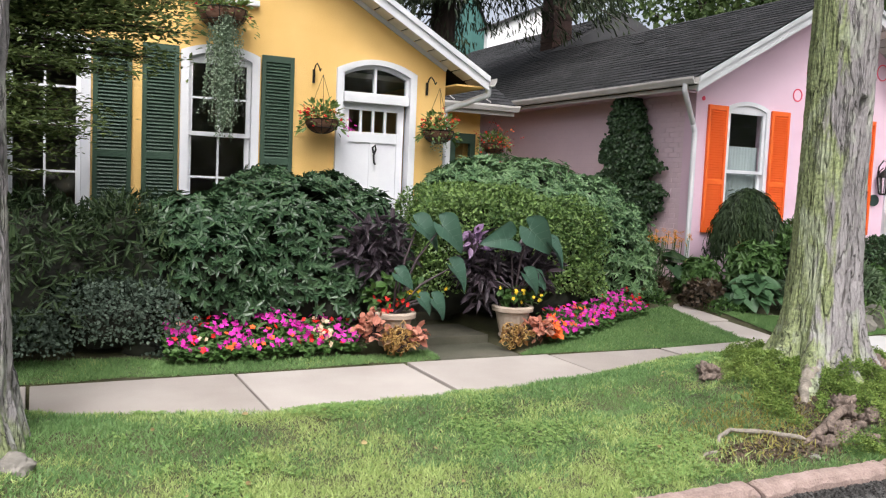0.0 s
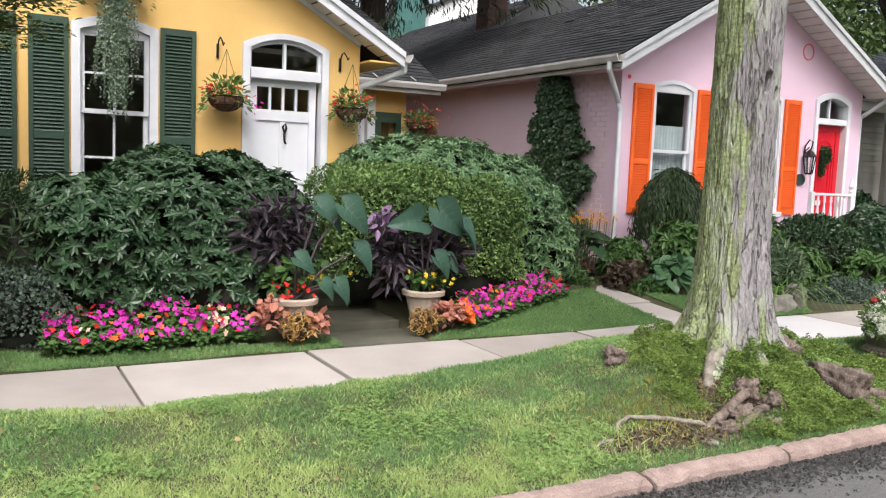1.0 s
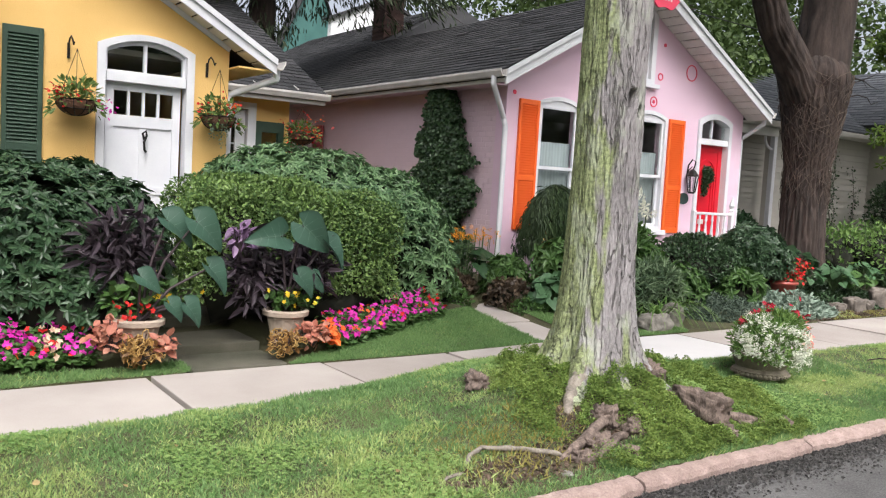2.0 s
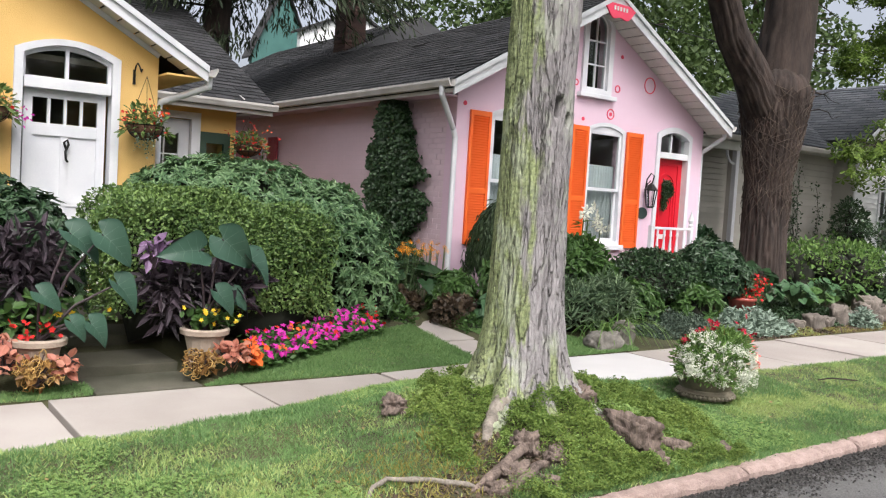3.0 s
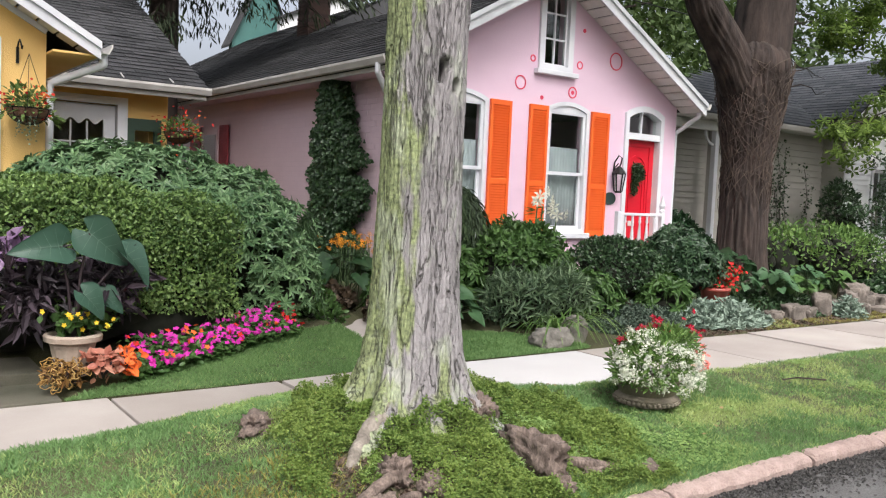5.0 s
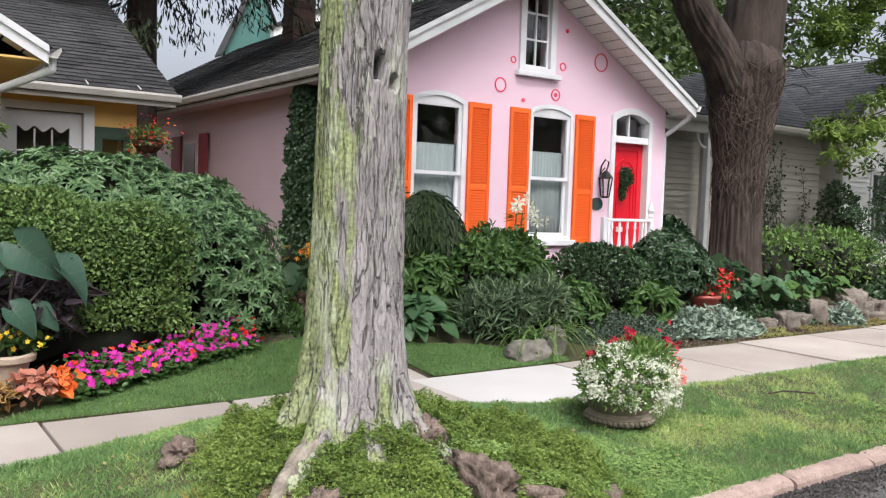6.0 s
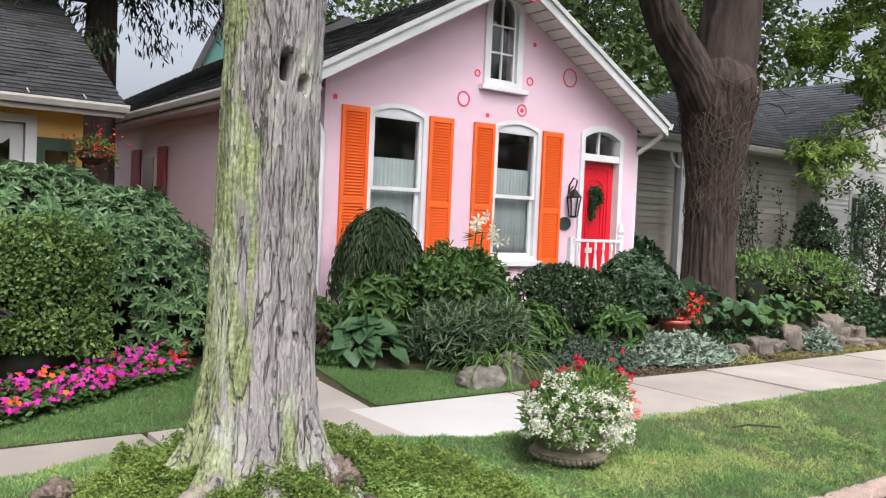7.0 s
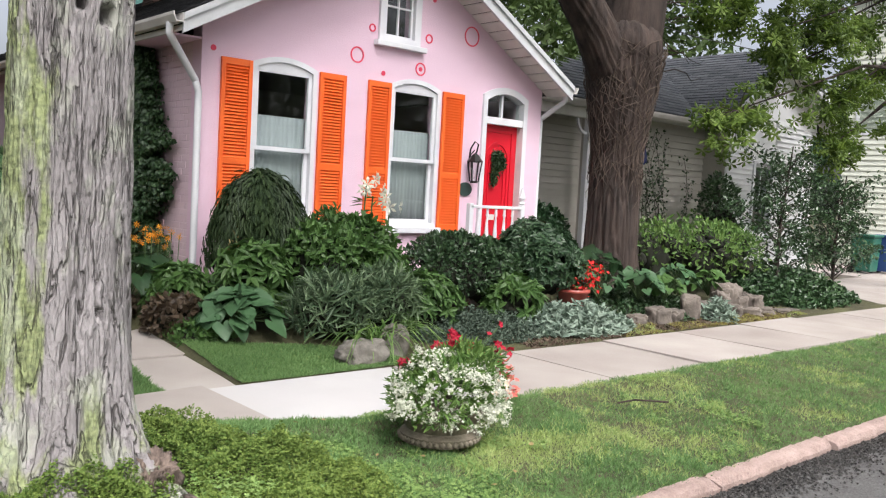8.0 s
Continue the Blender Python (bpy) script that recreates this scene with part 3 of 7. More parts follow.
# ---- houses ----
def arch(x0, x1, z0, z1, rise, n=12):
    """Outline of an opening with a shallow curved head, counter-clockwise from the lower left."""
    pts = [(x0, z0), (x1, z0)]
    for k in range(n + 1):
        s = k / n
        x = x1 + (x0 - x1) * s
        pts.append((x, z1 - rise + rise * (1 - (2 * s - 1) ** 2)))
    return pts


def round_arch(x0, x1, z0, z1, n=14):
    r = (x1 - x0) / 2
    pts = [(x0, z0), (x1, z0)]
    for k in range(n + 1):
        a = math.pi * k / n
        pts.append(((x0 + x1) / 2 + r * math.cos(a), z1 - r + r * math.sin(a)))
    return pts


def pierced(outline, holes, y, depth):
    """An upright wall facing -y, with openings through it."""
    bm = bmesh.new()
    edges = []
    for loop in [outline, *holes]:
        vs = [bm.verts.new((x, y, z)) for x, z in loop]
        edges += [bm.edges.new((vs[k], vs[(k + 1) % len(vs)])) for k in range(len(vs))]
    bmesh.ops.triangle_fill(bm, edges=edges, use_beauty=True)
    made = bmesh.ops.extrude_face_region(bm, geom=list(bm.faces))
    bmesh.ops.translate(bm, verts=[e for e in made["geom"] if isinstance(e, bmesh.types.BMVert)], vec=(0, depth, 0))
    bmesh.ops.recalc_face_normals(bm, faces=bm.faces)
    return bm


def ring(outer, inner, y0, y1, bm=None):
    """A frame between two outlines of as many points, from y0 to y1."""
    bm = bm or bmesh.new()
    n = len(outer)
    a, b = [[bm.verts.new((x, y, z)) for x, z in outer] for y in (y0, y1)]
    c, d = [[bm.verts.new((x, y, z)) for x, z in inner] for y in (y0, y1)]
    for k in range(n):
        j = (k + 1) % n
        bm.faces.new((a[k], a[j], c[j], c[k]))
        bm.faces.new((c[k], c[j], d[j], d[k]))
        bm.faces.new((b[j], b[k], d[k], d[j]))
        bm.faces.new((a[j], a[k], b[k], b[j]))
    bmesh.ops.recalc_face_normals(bm, faces=bm.faces)
    return bm


def inset(x0, x1, z0, z1, rise, d, kind=arch):
    return kind(x0 + d, x1 - d, z0 + d, z1 - d, rise * (x1 - x0 - 2 * d) / (x1 - x0)) if kind is arch else round_arch(x0 + d, x1 - d, z0 + d, z1 - d)


def pane(house_part, x0, x1, z0, z1, y):
    ob = part("pane", boxed(x0, x1, y, y + .006, z0, z1), M_GLASS, house_part, "dark reflecting glass")
    ob.visible_shadow = False
    return ob


def sash_window(house, x0, x1, z0, z1, y, rise=0.09, mid=0.5, grid=(2, 2), blind=0.0, curtain=0.0, paint=None, proud=.035, cas=.085):
    """A white double-hung window under a shallow arch: casing, sashes, bars, glass and sill."""
    paint = paint or M_WHITE
    w = part("window", ring(arch(x0, x1, z0, z1, rise), inset(x0, x1, z0, z1, rise, cas), y - proud, y + .10), paint, house, "white arched casing of a double-hung window")
    xi, xj, zi, zj = x0 + cas, x1 - cas, z0 + cas, z1 - cas - rise * .9
    zm = zi + (zj - zi) * mid
    # fill of the arch head above the upper sash
    part("head", pierced([(xi - .01, zj - .02)] + [(xj + .01, zj - .02)] + [(a, b) for a, b in inset(x0, x1, z0, z1, rise, cas - .005)[2:]], [], y + .02, .05), paint, w)
    for nm, a, b, yy, rows in (("upper_sash", zm - .02, zj, y + .045, grid[1]), ("lower_sash", zi, zm + .02, y + .085, grid[1])):
        bm = bmesh.new()
        ring([(xi, a), (xj, a), (xj, b), (xi, b)], [(xi + .045, a + .045), (xj - .045, a + .045), (xj - .045, b - .04), (xi + .045, b - .04)], yy - .02, yy + .02, bm)
        for k in range(1, grid[0]):
            c = xi + (xj - xi) * k / grid[0]
            box(bm, c - .011, c + .011, yy - .014, yy + .014, a + .04, b - .035)
        for k in range(1, rows):
            c = a + (b - a) * k / rows
            box(bm, xi + .04, xj - .04, yy - .012, yy + .012, c - .011, c + .011)
        part(nm, bm, paint, w)
        pane(w, xi + .04, xj - .04, a + .04, b - .035, yy - .003)
    part("sill", boxed(x0 - .05, x1 + .05, y - .085, y + .03, z0 - .075, z0 + .004, bevel=.008), paint, w)
    if blind:
        bm = bmesh.new()
        n = 60
        vs = [[bm.verts.new((xi + (xj - xi) * k / n, y + .15 + .004 * math.sin(k * 1.3), z)) for k in range(n + 1)] for z in (zi, zi + (zj - zi) * blind)]
        for k in range(n):
            bm.faces.new((vs[0][k], vs[0][k + 1], vs[1][k + 1], vs[1][k]))
        c = part("curtain", bm, M_BLIND, w, "white cloth cafe curtain", True)
        md = c.modifiers.new("thickness", "SOLIDIFY")
        md.thickness = .003
    return w


def shutter(house, x0, x1, z0, z1, y, paint, label, mid=0.40):
    """A louvred shutter: back board, two stiles, three rails, and single slats in two fields."""
    st = .045
    zm = z0 + (z1 - z0) * mid
    s = part("shutter", boxed(x0 + .02, x1 - .02, y - .008, y + .002, z0 + .02, z1 - .02), paint, house, label)
    for a, b in ((x0, x0 + st), (x1 - st, x1)):
        part("stile", boxed(a, b, y - .04, y, z0, z1, bevel=.004), paint, s)
    for a, b in ((z0, z0 + .08), (zm - .035, zm + .035), (z1 - .07, z1)):
        part("rail", boxed(x0 + st, x1 - st, y - .037, y - .003, a, b), paint, s)
    bm = bmesh.new()
    w = (x1 - x0) / 2 - st
    vs = [bm.verts.new((xx, yy, zz)) for xx in (-w, w) for yy, zz in ((-.036, -.016), (-.032, -.011), (-.010, .015), (-.014, .010))]
    for q in range(4):
        bm.faces.new((vs[q], vs[(q + 1) % 4], vs[4 + (q + 1) % 4], vs[4 + q]))
    bmesh.ops.recalc_face_normals(bm, faces=bm.faces)
    mesh = bpy.data.meshes.new("slat")
    bm.to_mesh(mesh)
    bm.free()
    mesh.materials.append(paint)
    for a, b in ((z0 + .08, zm - .035), (zm + .035, z1 - .07)):
        n = int((b - a) / .036)
        for k in range(n):
            o = new("slat", mesh)
            o.parent = s
            o.location = Vector(((x0 + x1) / 2, y, a + (b - a) * (k + .5) / n)) - ORIGIN[s]
    return s


def shingles(house, o, along, up, length, height, wide=.30, tall=.14, singles=(0, 0), material=None, seed=0):
    """Courses of asphalt tabs on a slope from the corner o. singles: the stretch along the eave whose tabs are objects of their own."""
    o, along, up = np.array(o), unit(np.array(along, float)), unit(np.array(up, float))
    nrm = np.cross(along, up)
    if nrm[2] < 0:
        nrm = -nrm
    g = np.random.default_rng(seed)
    P = []
    rows, cols = int(height / tall), int(length / wide) + 1
    for r in range(rows):
        for c in range(-1, cols + 1):
            a = c * wide + (r % 2) * wide / 2 + g.normal(0, .004)
            b = min(a + wide - .012, length)
            a = max(a, 0)
            if b - a < .03:
                continue
            P.append((a, b, r * tall + g.normal(0, .004)))
    tabs = []
    for a, b, t in P:
        lift = .013 + abs(g.normal(0, .005))
        q = [o + along * x + up * y + nrm * z for x, y, z in ((a, t - .02, lift + .004), (b, t - .02, lift + .004), (b, t + tall + .02, .004), (a, t + tall + .02, .004), (a, t - .02, lift - .006), (b, t - .02, lift - .006))]
        tabs.append((a, t, np.array(q)))
    single = [q for a, t, q in tabs if singles[0] <= a < singles[1]][:300]
    ids = {id(q) for q in single}
    rest = [q for a, t, q in tabs if id(q) not in ids]
    return single, rest


LATE = []   # single shingles, bricks and slats, made last


def roof_cover(house, name, o, along, up, length, height, singles=(0, 0), material=None, single_material=None, seed=0, wide=.30, tall=.14):
    single, rest = shingles(house, o, along, up, length, height, wide, tall, singles, seed=seed)
    if rest:
        V = np.concatenate(rest)
        F = np.concatenate([np.array([(0, 1, 2, 3), (4, 5, 1, 0)]) + 6 * k for k in range(len(rest))])
        arrays(name, V, F, material or M_SHINGLES, house, "dark grey asphalt shingles", kind="stuff")
    LATE.append((house, "shingle", single, single_material or M_SHINGLE))


def gutter(house, a, b, out, label="cream metal gutter", w=.11):
    """A K-shaped gutter from a to b; out points away from the wall."""
    a, b, out = Vector(a), Vector(b), Vector(out)
    prof = [(0, 0), (0, -.095), (w * .7, -.095), (w, -.03), (w, .0), (w - .012, .0), (w - .015, -.03), (w * .66, -.083), (.01, -.083), (.01, 0)]
    bm = bmesh.new()
    r1, r2 = [[bm.verts.new(p + out * q + Vector((0, 0, z))) for q, z in prof] for p in (a, b)]
    n = len(prof)
    for k in range(n):
        bm.faces.new((r1[k], r1[(k + 1) % n], r2[(k + 1) % n], r2[k]))
    bm.faces.new(r1)
    bm.faces.new(r2[::-1])
    bmesh.ops.recalc_face_normals(bm, faces=bm.faces)
    return part("gutter", bm, M_GUTTER, house, label)


def gable_roof(house, x0, x1, y0, y1, ze, zr, thick=.10):
    """Two slopes with their underside, from eave height ze to the ridge zr."""
    xm = (x0 + x1) / 2
    for nm, xa in (("roof", x0), ("roof", x1)):
        bm = bmesh.new()
        pts = [(xa, ze), (xm, zr), (xm, zr - thick), (xa, ze - thick)]
        a, b = [[bm.verts.new((x, y, z)) for x, z in pts] for y in (y0, y1)]
        for k in range(4):
            bm.faces.new((a[k], a[(k + 1) % 4], b[(k + 1) % 4], b[k]))
        bm.faces.new(a)
        bm.faces.new(b[::-1])
        bmesh.ops.recalc_face_normals(bm, faces=bm.faces)
        part(nm, bm, M_ROOFBASE, house, "dark roof boards under shingles")


def rake(house, x0, x1, y, ze, zr, deep=.17, thick=.035, soffit=.45, paint=None):
    """White barge boards along a front gable, with a moulding and boarded soffits behind them."""
    paint = paint or M_WHITE
    xm = (x0 + x1) / 2
    for xa in (x0, x1):
        s = (zr - ze) / (xm - xa)
        for nm, d0, d1, ya, yb in (("barge_board", .0, deep, y - thick, y), ("moulding", -.012, .05, y - thick - .03, y - thick)):
            bm = bmesh.new()
            a, b = [[bm.verts.new((x, yy, z)) for x, z in ((xa, ze - d0), (xm, zr - d0), (xm, zr - d1 * 1.1), (xa, ze - d1 * 1.1))] for yy in (ya, yb)]
            for k in range(4):
                bm.faces.new((a[k], a[(k + 1) % 4], b[(k + 1) % 4], b[k]))
            bm.faces.new(a)
            bm.faces.new(b[::-1])
            bmesh.ops.recalc_face_normals(bm, faces=bm.faces)
            part(nm, bm, paint, house, "white barge board")
        # soffit boards under the overhang
        n = 18
        bm = bmesh.new()
        for k in range(n):
            p, q = k / n + .004, (k + 1) / n - .004
            zz = lambda t: ze + (zr - ze) * t - .115
            xx = lambda t: xa + (xm - xa) * t
            vs = [bm.verts.new((xx(t), yy, zz(t) - dz)) for dz in (0, .014) for t in (p, q) for yy in (y, y + soffit)]
            for f in ((0, 1, 3, 2), (4, 6, 7, 5), (0, 4, 5, 1), (2, 3, 7, 6), (0, 2, 6, 4), (1, 5, 7, 3)):
                bm.faces.new([vs[i] for i in f])
        bmesh.ops.recalc_face_normals(bm, faces=bm.faces)
        part("soffit", bm, M_OLDWHITE, house, "weathered white soffit boards", kind="stuff")


def downspout(house, pts, r=.038, paint=None):
    P = []
    for a, b in zip(pts, pts[1:]):
        a, b = np.array(a, float), np.array(b, float)
        P += [a + (b - a) * t for t in (0.02, .1, .5, .9, .98)]
    return tubes("downspout", [(P, r)], paint or M_WHITE, house, "white metal downspout", n=12)


def shell_walls(house, x0, x1, y0, y1, ze, material, side_left=True, zb=0.0):
    """Side and back walls, floor, ceiling and a lining coloured dark as an unlit room."""
    if side_left:
        part("wall", boxed(x0, x0 + .2, y0 + .2, y1, zb, ze), material, house, "painted side wall")
    part("wall", boxed(x1 - .2, x1, y0 + .2, y1, zb, ze), material, house, "painted side wall")
    part("wall", boxed(x0 + .2, x1 - .2, y1 - .2, y1, zb, ze), material, house, "painted back wall")
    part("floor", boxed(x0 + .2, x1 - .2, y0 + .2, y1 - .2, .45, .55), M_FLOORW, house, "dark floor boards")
    part("lining", boxed(x0 + .22, x1 - .22, y0 + 3.4, y0 + 3.45, .55, ze), M_INTERIOR, house, "inner wall coloured dark for an unlit room")
    part("ceiling", boxed(x0 + .2, x1 - .2, y0 + .2, y1 - .2, ze - .12, ze - .06), M_INTERIOR, house, "plain ceiling coloured dark for an unlit room")


def under_roof(x, x0, x1, ze, zr):
    """Height of the underside of a gable roof over x."""
    xm = (x0 + x1) / 2
    return ze + (zr - ze) * (1 - abs(x - xm) / (x1 - xm)) - .105


# the yellow cottage
YF = 9.25
yellow = thing("house", 1.75, YF, 0.3, "yellow stucco cottage with green shutters and white door", "house")
YX0, YX1, YE, YR = -0.95, 4.45, 2.92, 4.50
ywins = [(-.34, .49), (1.36, 2.19)]
holes = [arch(a + .03, b - .03, 1.03, 2.96, .09) for a, b in ywins] + [arch(3.12, 4.02, .55, 2.97, .13)] + [round_arch(1.42, 2.06, 3.52, 4.45)]
YROOF = (YX0 - .42, YX1 + .42, YE - .03, YR + .17)
part("wall", pierced([(YX0, 0), (YX1, 0), (YX1, under_roof(YX1, *YROOF)), (1.75, under_roof(1.75, *YROOF)), (YX0, under_roof(YX0, *YROOF))], holes, YF, .22), M_YELLOW, yellow, "yellow stuccoed gable wall")
shell_walls(yellow, YX0, YX1, YF, 17, YE, M_YELLOW)
for (a, b), k in zip(ywins, (0, 1)):
    sash_window(yellow, a, b, 1.0, 2.98, YF, .09, .545, (2, 2))
for a, b in ((-.73, -.36), (.51, .88), (.98, 1.34), (2.21, 2.57)):
    shutter(yellow, a, b, 1.0, 2.92, YF - .005, M_GREEN, "dark green louvred wooden shutter")
# attic window
w = part("window", ring(round_arch(1.38, 2.10, 3.48, 4.49), round_arch(1.46, 2.02, 3.56, 4.41), YF - .03, YF + .1), M_WHITE, yellow, "white round-headed attic window")
pane(w, 1.46, 2.02, 3.56, 4.3, YF + .05)
part("sill", boxed(1.32, 2.16, YF - .08, YF, 3.42, 3.48, bevel=.006), M_WHITE, w)
# door with arched light above
yd = part("door_frame", ring(arch(3.07, 4.06, .45, 3.0, .13), arch(3.15, 3.98, .5, 2.94, .115), YF - .04, YF + .12), M_WHITE, yellow, "white arched door casing")
part("transom_bar", boxed(3.16, 3.97, YF - .03, YF + .11, 2.50, 2.60, bevel=.006), M_WHITE, yd)
part("mullion", boxed(3.545, 3.575, YF + .03, YF + .09, 2.60, 2.93), M_WHITE, yd)
bm = ring(arch(3.14, 3.99, 2.57, 2.95, .115), arch(3.18, 3.95, 2.62, 2.90, .10), YF + .03, YF + .09)
part("transom_frame", bm, M_WHITE, yd)
pane(yd, 3.16, 3.97, 2.60, 2.93, YF + .06)
bm = bmesh.new()
ring([(3.18, .52), (3.95, .52), (3.95, 2.50), (3.18, 2.50)], [(3.26, .62), (3.87, .62), (3.87, 2.42), (3.26, 2.42)], YF + .075, YF + .12, bm)
box(bm, 3.26, 3.87, YF + .08, YF + .118, 2.05, 2.17)
box(bm, 3.53, 3.60, YF + .088, YF + .117, .62, 2.06)
box(bm, 3.255, 3.875, YF + .084, YF + .116, 1.35, 1.43)
box(bm, 3.25, 3.88, YF + .10, YF + .112, .62, 2.06)
for k in range(1, 4):
    c = 3.26 + .61 * k / 4
    box(bm, c - .014, c + .014, YF + .08, YF + .118, 2.17, 2.42)
box(bm, 3.27, 3.86, YF + .122, YF + .132, .6, 2.16)
d = part("door", bm, M_WHITE, yellow, "closed white panelled wooden door")
for k in range(4):
    c = 3.26 + .61 * k / 4
    pane(d, c + .012, c + .14, 2.17, 2.42, YF + .098)
tubes("knocker", [([(3.58, YF + .07, 1.93), (3.555, YF + .045, 1.99), (3.585, YF + .035, 2.02), (3.60, YF + .05, 1.97), (3.57, YF + .04, 1.90), (3.575, YF + .03, 1.82), (3.595, YF + .05, 1.80)], .012)], M_IRON, d, "dark iron door knocker")
lathe(b := bmesh.new(), [(.012, 1.30), (.03, 1.32), (.03, 1.36), (.012, 1.38)], 3.90, YF + .04, 14)
part("doorknob", b, M_IRON, d, "dark metal knob")
part("door_step", boxed(3.0, 4.12, YF - .42, YF - .002, .25, .44, bevel=.015), M_CONCRETE, yellow, "concrete doorstep")
gable_roof(yellow, YX0 - .42, YX1 + .42, YF - .30, 17.2, YE - .03, YR + .17)
rake(yellow, YX0 - .42, YX1 + .42, YF - .30, YE - .03, YR + .17, deep=.14, soffit=.30)
roof_cover(yellow, "shingles", (YX1 + .44, YF - .30, YE - .035), (0, 1, 0), (-3.12, 0, YR + .2 - YE), 8, 3.4, seed=1)
part("frieze", beam(beam(bmesh.new(), (YX1, YF - .012, under_roof(YX1, *YROOF) - .05), (1.75, YF - .012, under_roof(1.75, *YROOF) - .05), .024, .05), (YX0, YF - .012, under_roof(YX0, *YROOF) - .05), (1.75, YF - .012, under_roof(1.75, *YROOF) - .05), .024, .05), M_WHITE, yellow, "white frieze moulding")
part("soffit", boxed(YX1 + .002, YX1 + .41, YF - .29, 11.85, YE - .155, YE - .135), M_YELLOW, yellow, "boarded eave soffit")
gutter(yellow, (YX1 + .42, YF - .33, YE - .03), (YX1 + .42, 11.5, YE - .03), (1, 0, 0))
downspout(yellow, [(YX1 + .47, YF - .22, YE - .12), (YX1 + .47, YF - .22, YE - .22), (YX1 + .05, YF + .10, YE - .42), (YX1 + .05, YF + .10, .4)])

# its set-back side wing
wing = thing("house_wing", 5.4, 12.3, 0.3, "low yellow side wing with a white door and dark shingles", "house")
WF = 12.30
part("wall", pierced([(4.45, 0), (6.58, 0), (6.58, 2.86), (4.45, 2.86)], [[(4.98, .5), (5.92, .5), (5.92, 2.6), (4.98, 2.6)], [(6.05, 1.4), (6.47, 1.4), (6.47, 2.42), (6.05, 2.42)]], WF, .2), M_YELLOW, wing, "yellow stuccoed wall")
part("wall", boxed(6.38, 6.58, WF + .2, 17, 0, 2.86), M_YELLOW, wing, "yellow side wall")
part("lining", boxed(4.5, 6.38, WF + 1.5, WF + 1.55, 0, 2.86), M_INTERIOR, wing, "inner wall coloured dark for an unlit room")
bm = bmesh.new()
ring([(4.86, .5), (6.03, .5), (6.03, 2.70), (4.86, 2.70)], [(4.98, .55), (5.90, .55), (5.90, 2.60), (4.98, 2.60)], WF - .04, WF + .10, bm)
wd = part("door_frame", bm, M_WHITE, wing, "wide white door casing")
# door with a scalloped head over a barred light
scal = [(5.12, 1.45), (5.74, 1.45)]
top = []
for k in range(25):
    s = k / 24
    top.append((5.74 - .62 * s, 2.36 + .035 * math.cos(s * 6 * math.pi)))
holes = [scal + top]
part("door", pierced([(4.99, .55), (5.89, .55), (5.89, 2.59), (4.99, 2.59)], holes, WF + .05, .04), M_WHITE, wing, "white door with a scalloped window head")
for k in (1, 2):
    part("glazing_bar", boxed(5.12 + .62 * k / 3 - .011, 5.12 + .62 * k / 3 + .011, WF + .06, WF + .08, 1.45, 2.36), M_WHITE, wd)
for z in (1.75, 2.08):
    part("glazing_bar", boxed(5.12, 5.74, WF + .062, WF + .078, z - .011, z + .011), M_WHITE, wd)
pane(wd, 5.1, 5.76, 1.44, 2.4, WF + .082)
part("side_window", ring([(6.03, 1.38), (6.49, 1.38), (6.49, 2.44), (6.03, 2.44)], [(6.13, 1.46), (6.40, 1.46), (6.40, 2.28), (6.13, 2.28)], WF - .03, WF + .05), M_GREEN, wing, "dark green window casing")
pane(wing, 6.1, 6.42, 1.44, 2.3, WF + .02)
bm = bmesh.new()
pts = [(11.88, 2.90), (16.9, 5.35), (16.9, 5.25), (11.88, 2.80)]
a, b = [[bm.verts.new((x, y, z)) for y, z in pts] for x in (4.3, 7.0)]
for k in range(4):
    bm.faces.new((a[k], a[(k + 1) % 4], b[(k + 1) % 4], b[k]))
bm.faces.new(a)
bm.faces.new(b[::-1])
bmesh.ops.recalc_face_normals(bm, faces=bm.faces)
part("roof", bm, M_ROOFBASE, wing, "dark roof boards under shingles")
roof_cover(wing, "shingles", (4.9, 11.88, 2.91), (1, 0, 0), (0, 5.02, 2.45), 2.1, 5.4, singles=(0, 2.1), seed=2, wide=.30, tall=.15)
gutter(wing, (4.85, 11.88, 2.90), (7.02, 11.88, 2.90), (0, -1, 0))
part("fascia", boxed(4.5, 6.98, 11.885, 11.91, 2.74, 2.86), M_GUTTER, wing)
part("soffit", boxed(4.5, 6.95, 11.91, 12.3, 2.78, 2.80), M_YELLOW, wing)
for x in (5.15, 5.85, 6.5):
    part("gutter_strap", beam(bmesh.new(), (x, 11.82, 2.93), (x + .01, 12.02, 3.0), .014, .012), M_GUTTER, wing, "metal gutter strap")

# the pink cottage
PF = 9.42
pink = thing("house", 11.25, PF, 0.3, "pink painted brick cottage with orange shutters", "house")
PX0, PX1, PE, PR = 8.55, 13.94, 3.14, 4.65
PROOF = (PX0 - .43, PX1 + .12, PE + .06, PR + .22)
pwins = [(9.15, 10.01), (11.10, 11.95)]
holes = [arch(a + .03, b - .03, 1.13, 3.0, .10) for a, b in pwins] + [arch(12.76, 13.58, .5, 3.08, .13), round_arch(10.93, 11.45, 3.48, 4.68)]
part("wall", pierced([(PX0, 0), (PX1, 0), (PX1, under_roof(PX1, *PROOF)), ((PROOF[0] + PROOF[1]) / 2, under_roof((PROOF[0] + PROOF[1]) / 2, *PROOF)), (PX0, under_roof(PX0, *PROOF))], holes, PF, .22), M_PINK, pink, "pink painted gable wall")
part("wall", boxed(PX0 + .02, PX0 + .22, PF + .22, 20, 0, PE), M_MORTAR, pink, "pink painted brick side wall")
shell_walls(pink, PX0, PX1, PF, 20, PE, M_PINK, side_left=False)
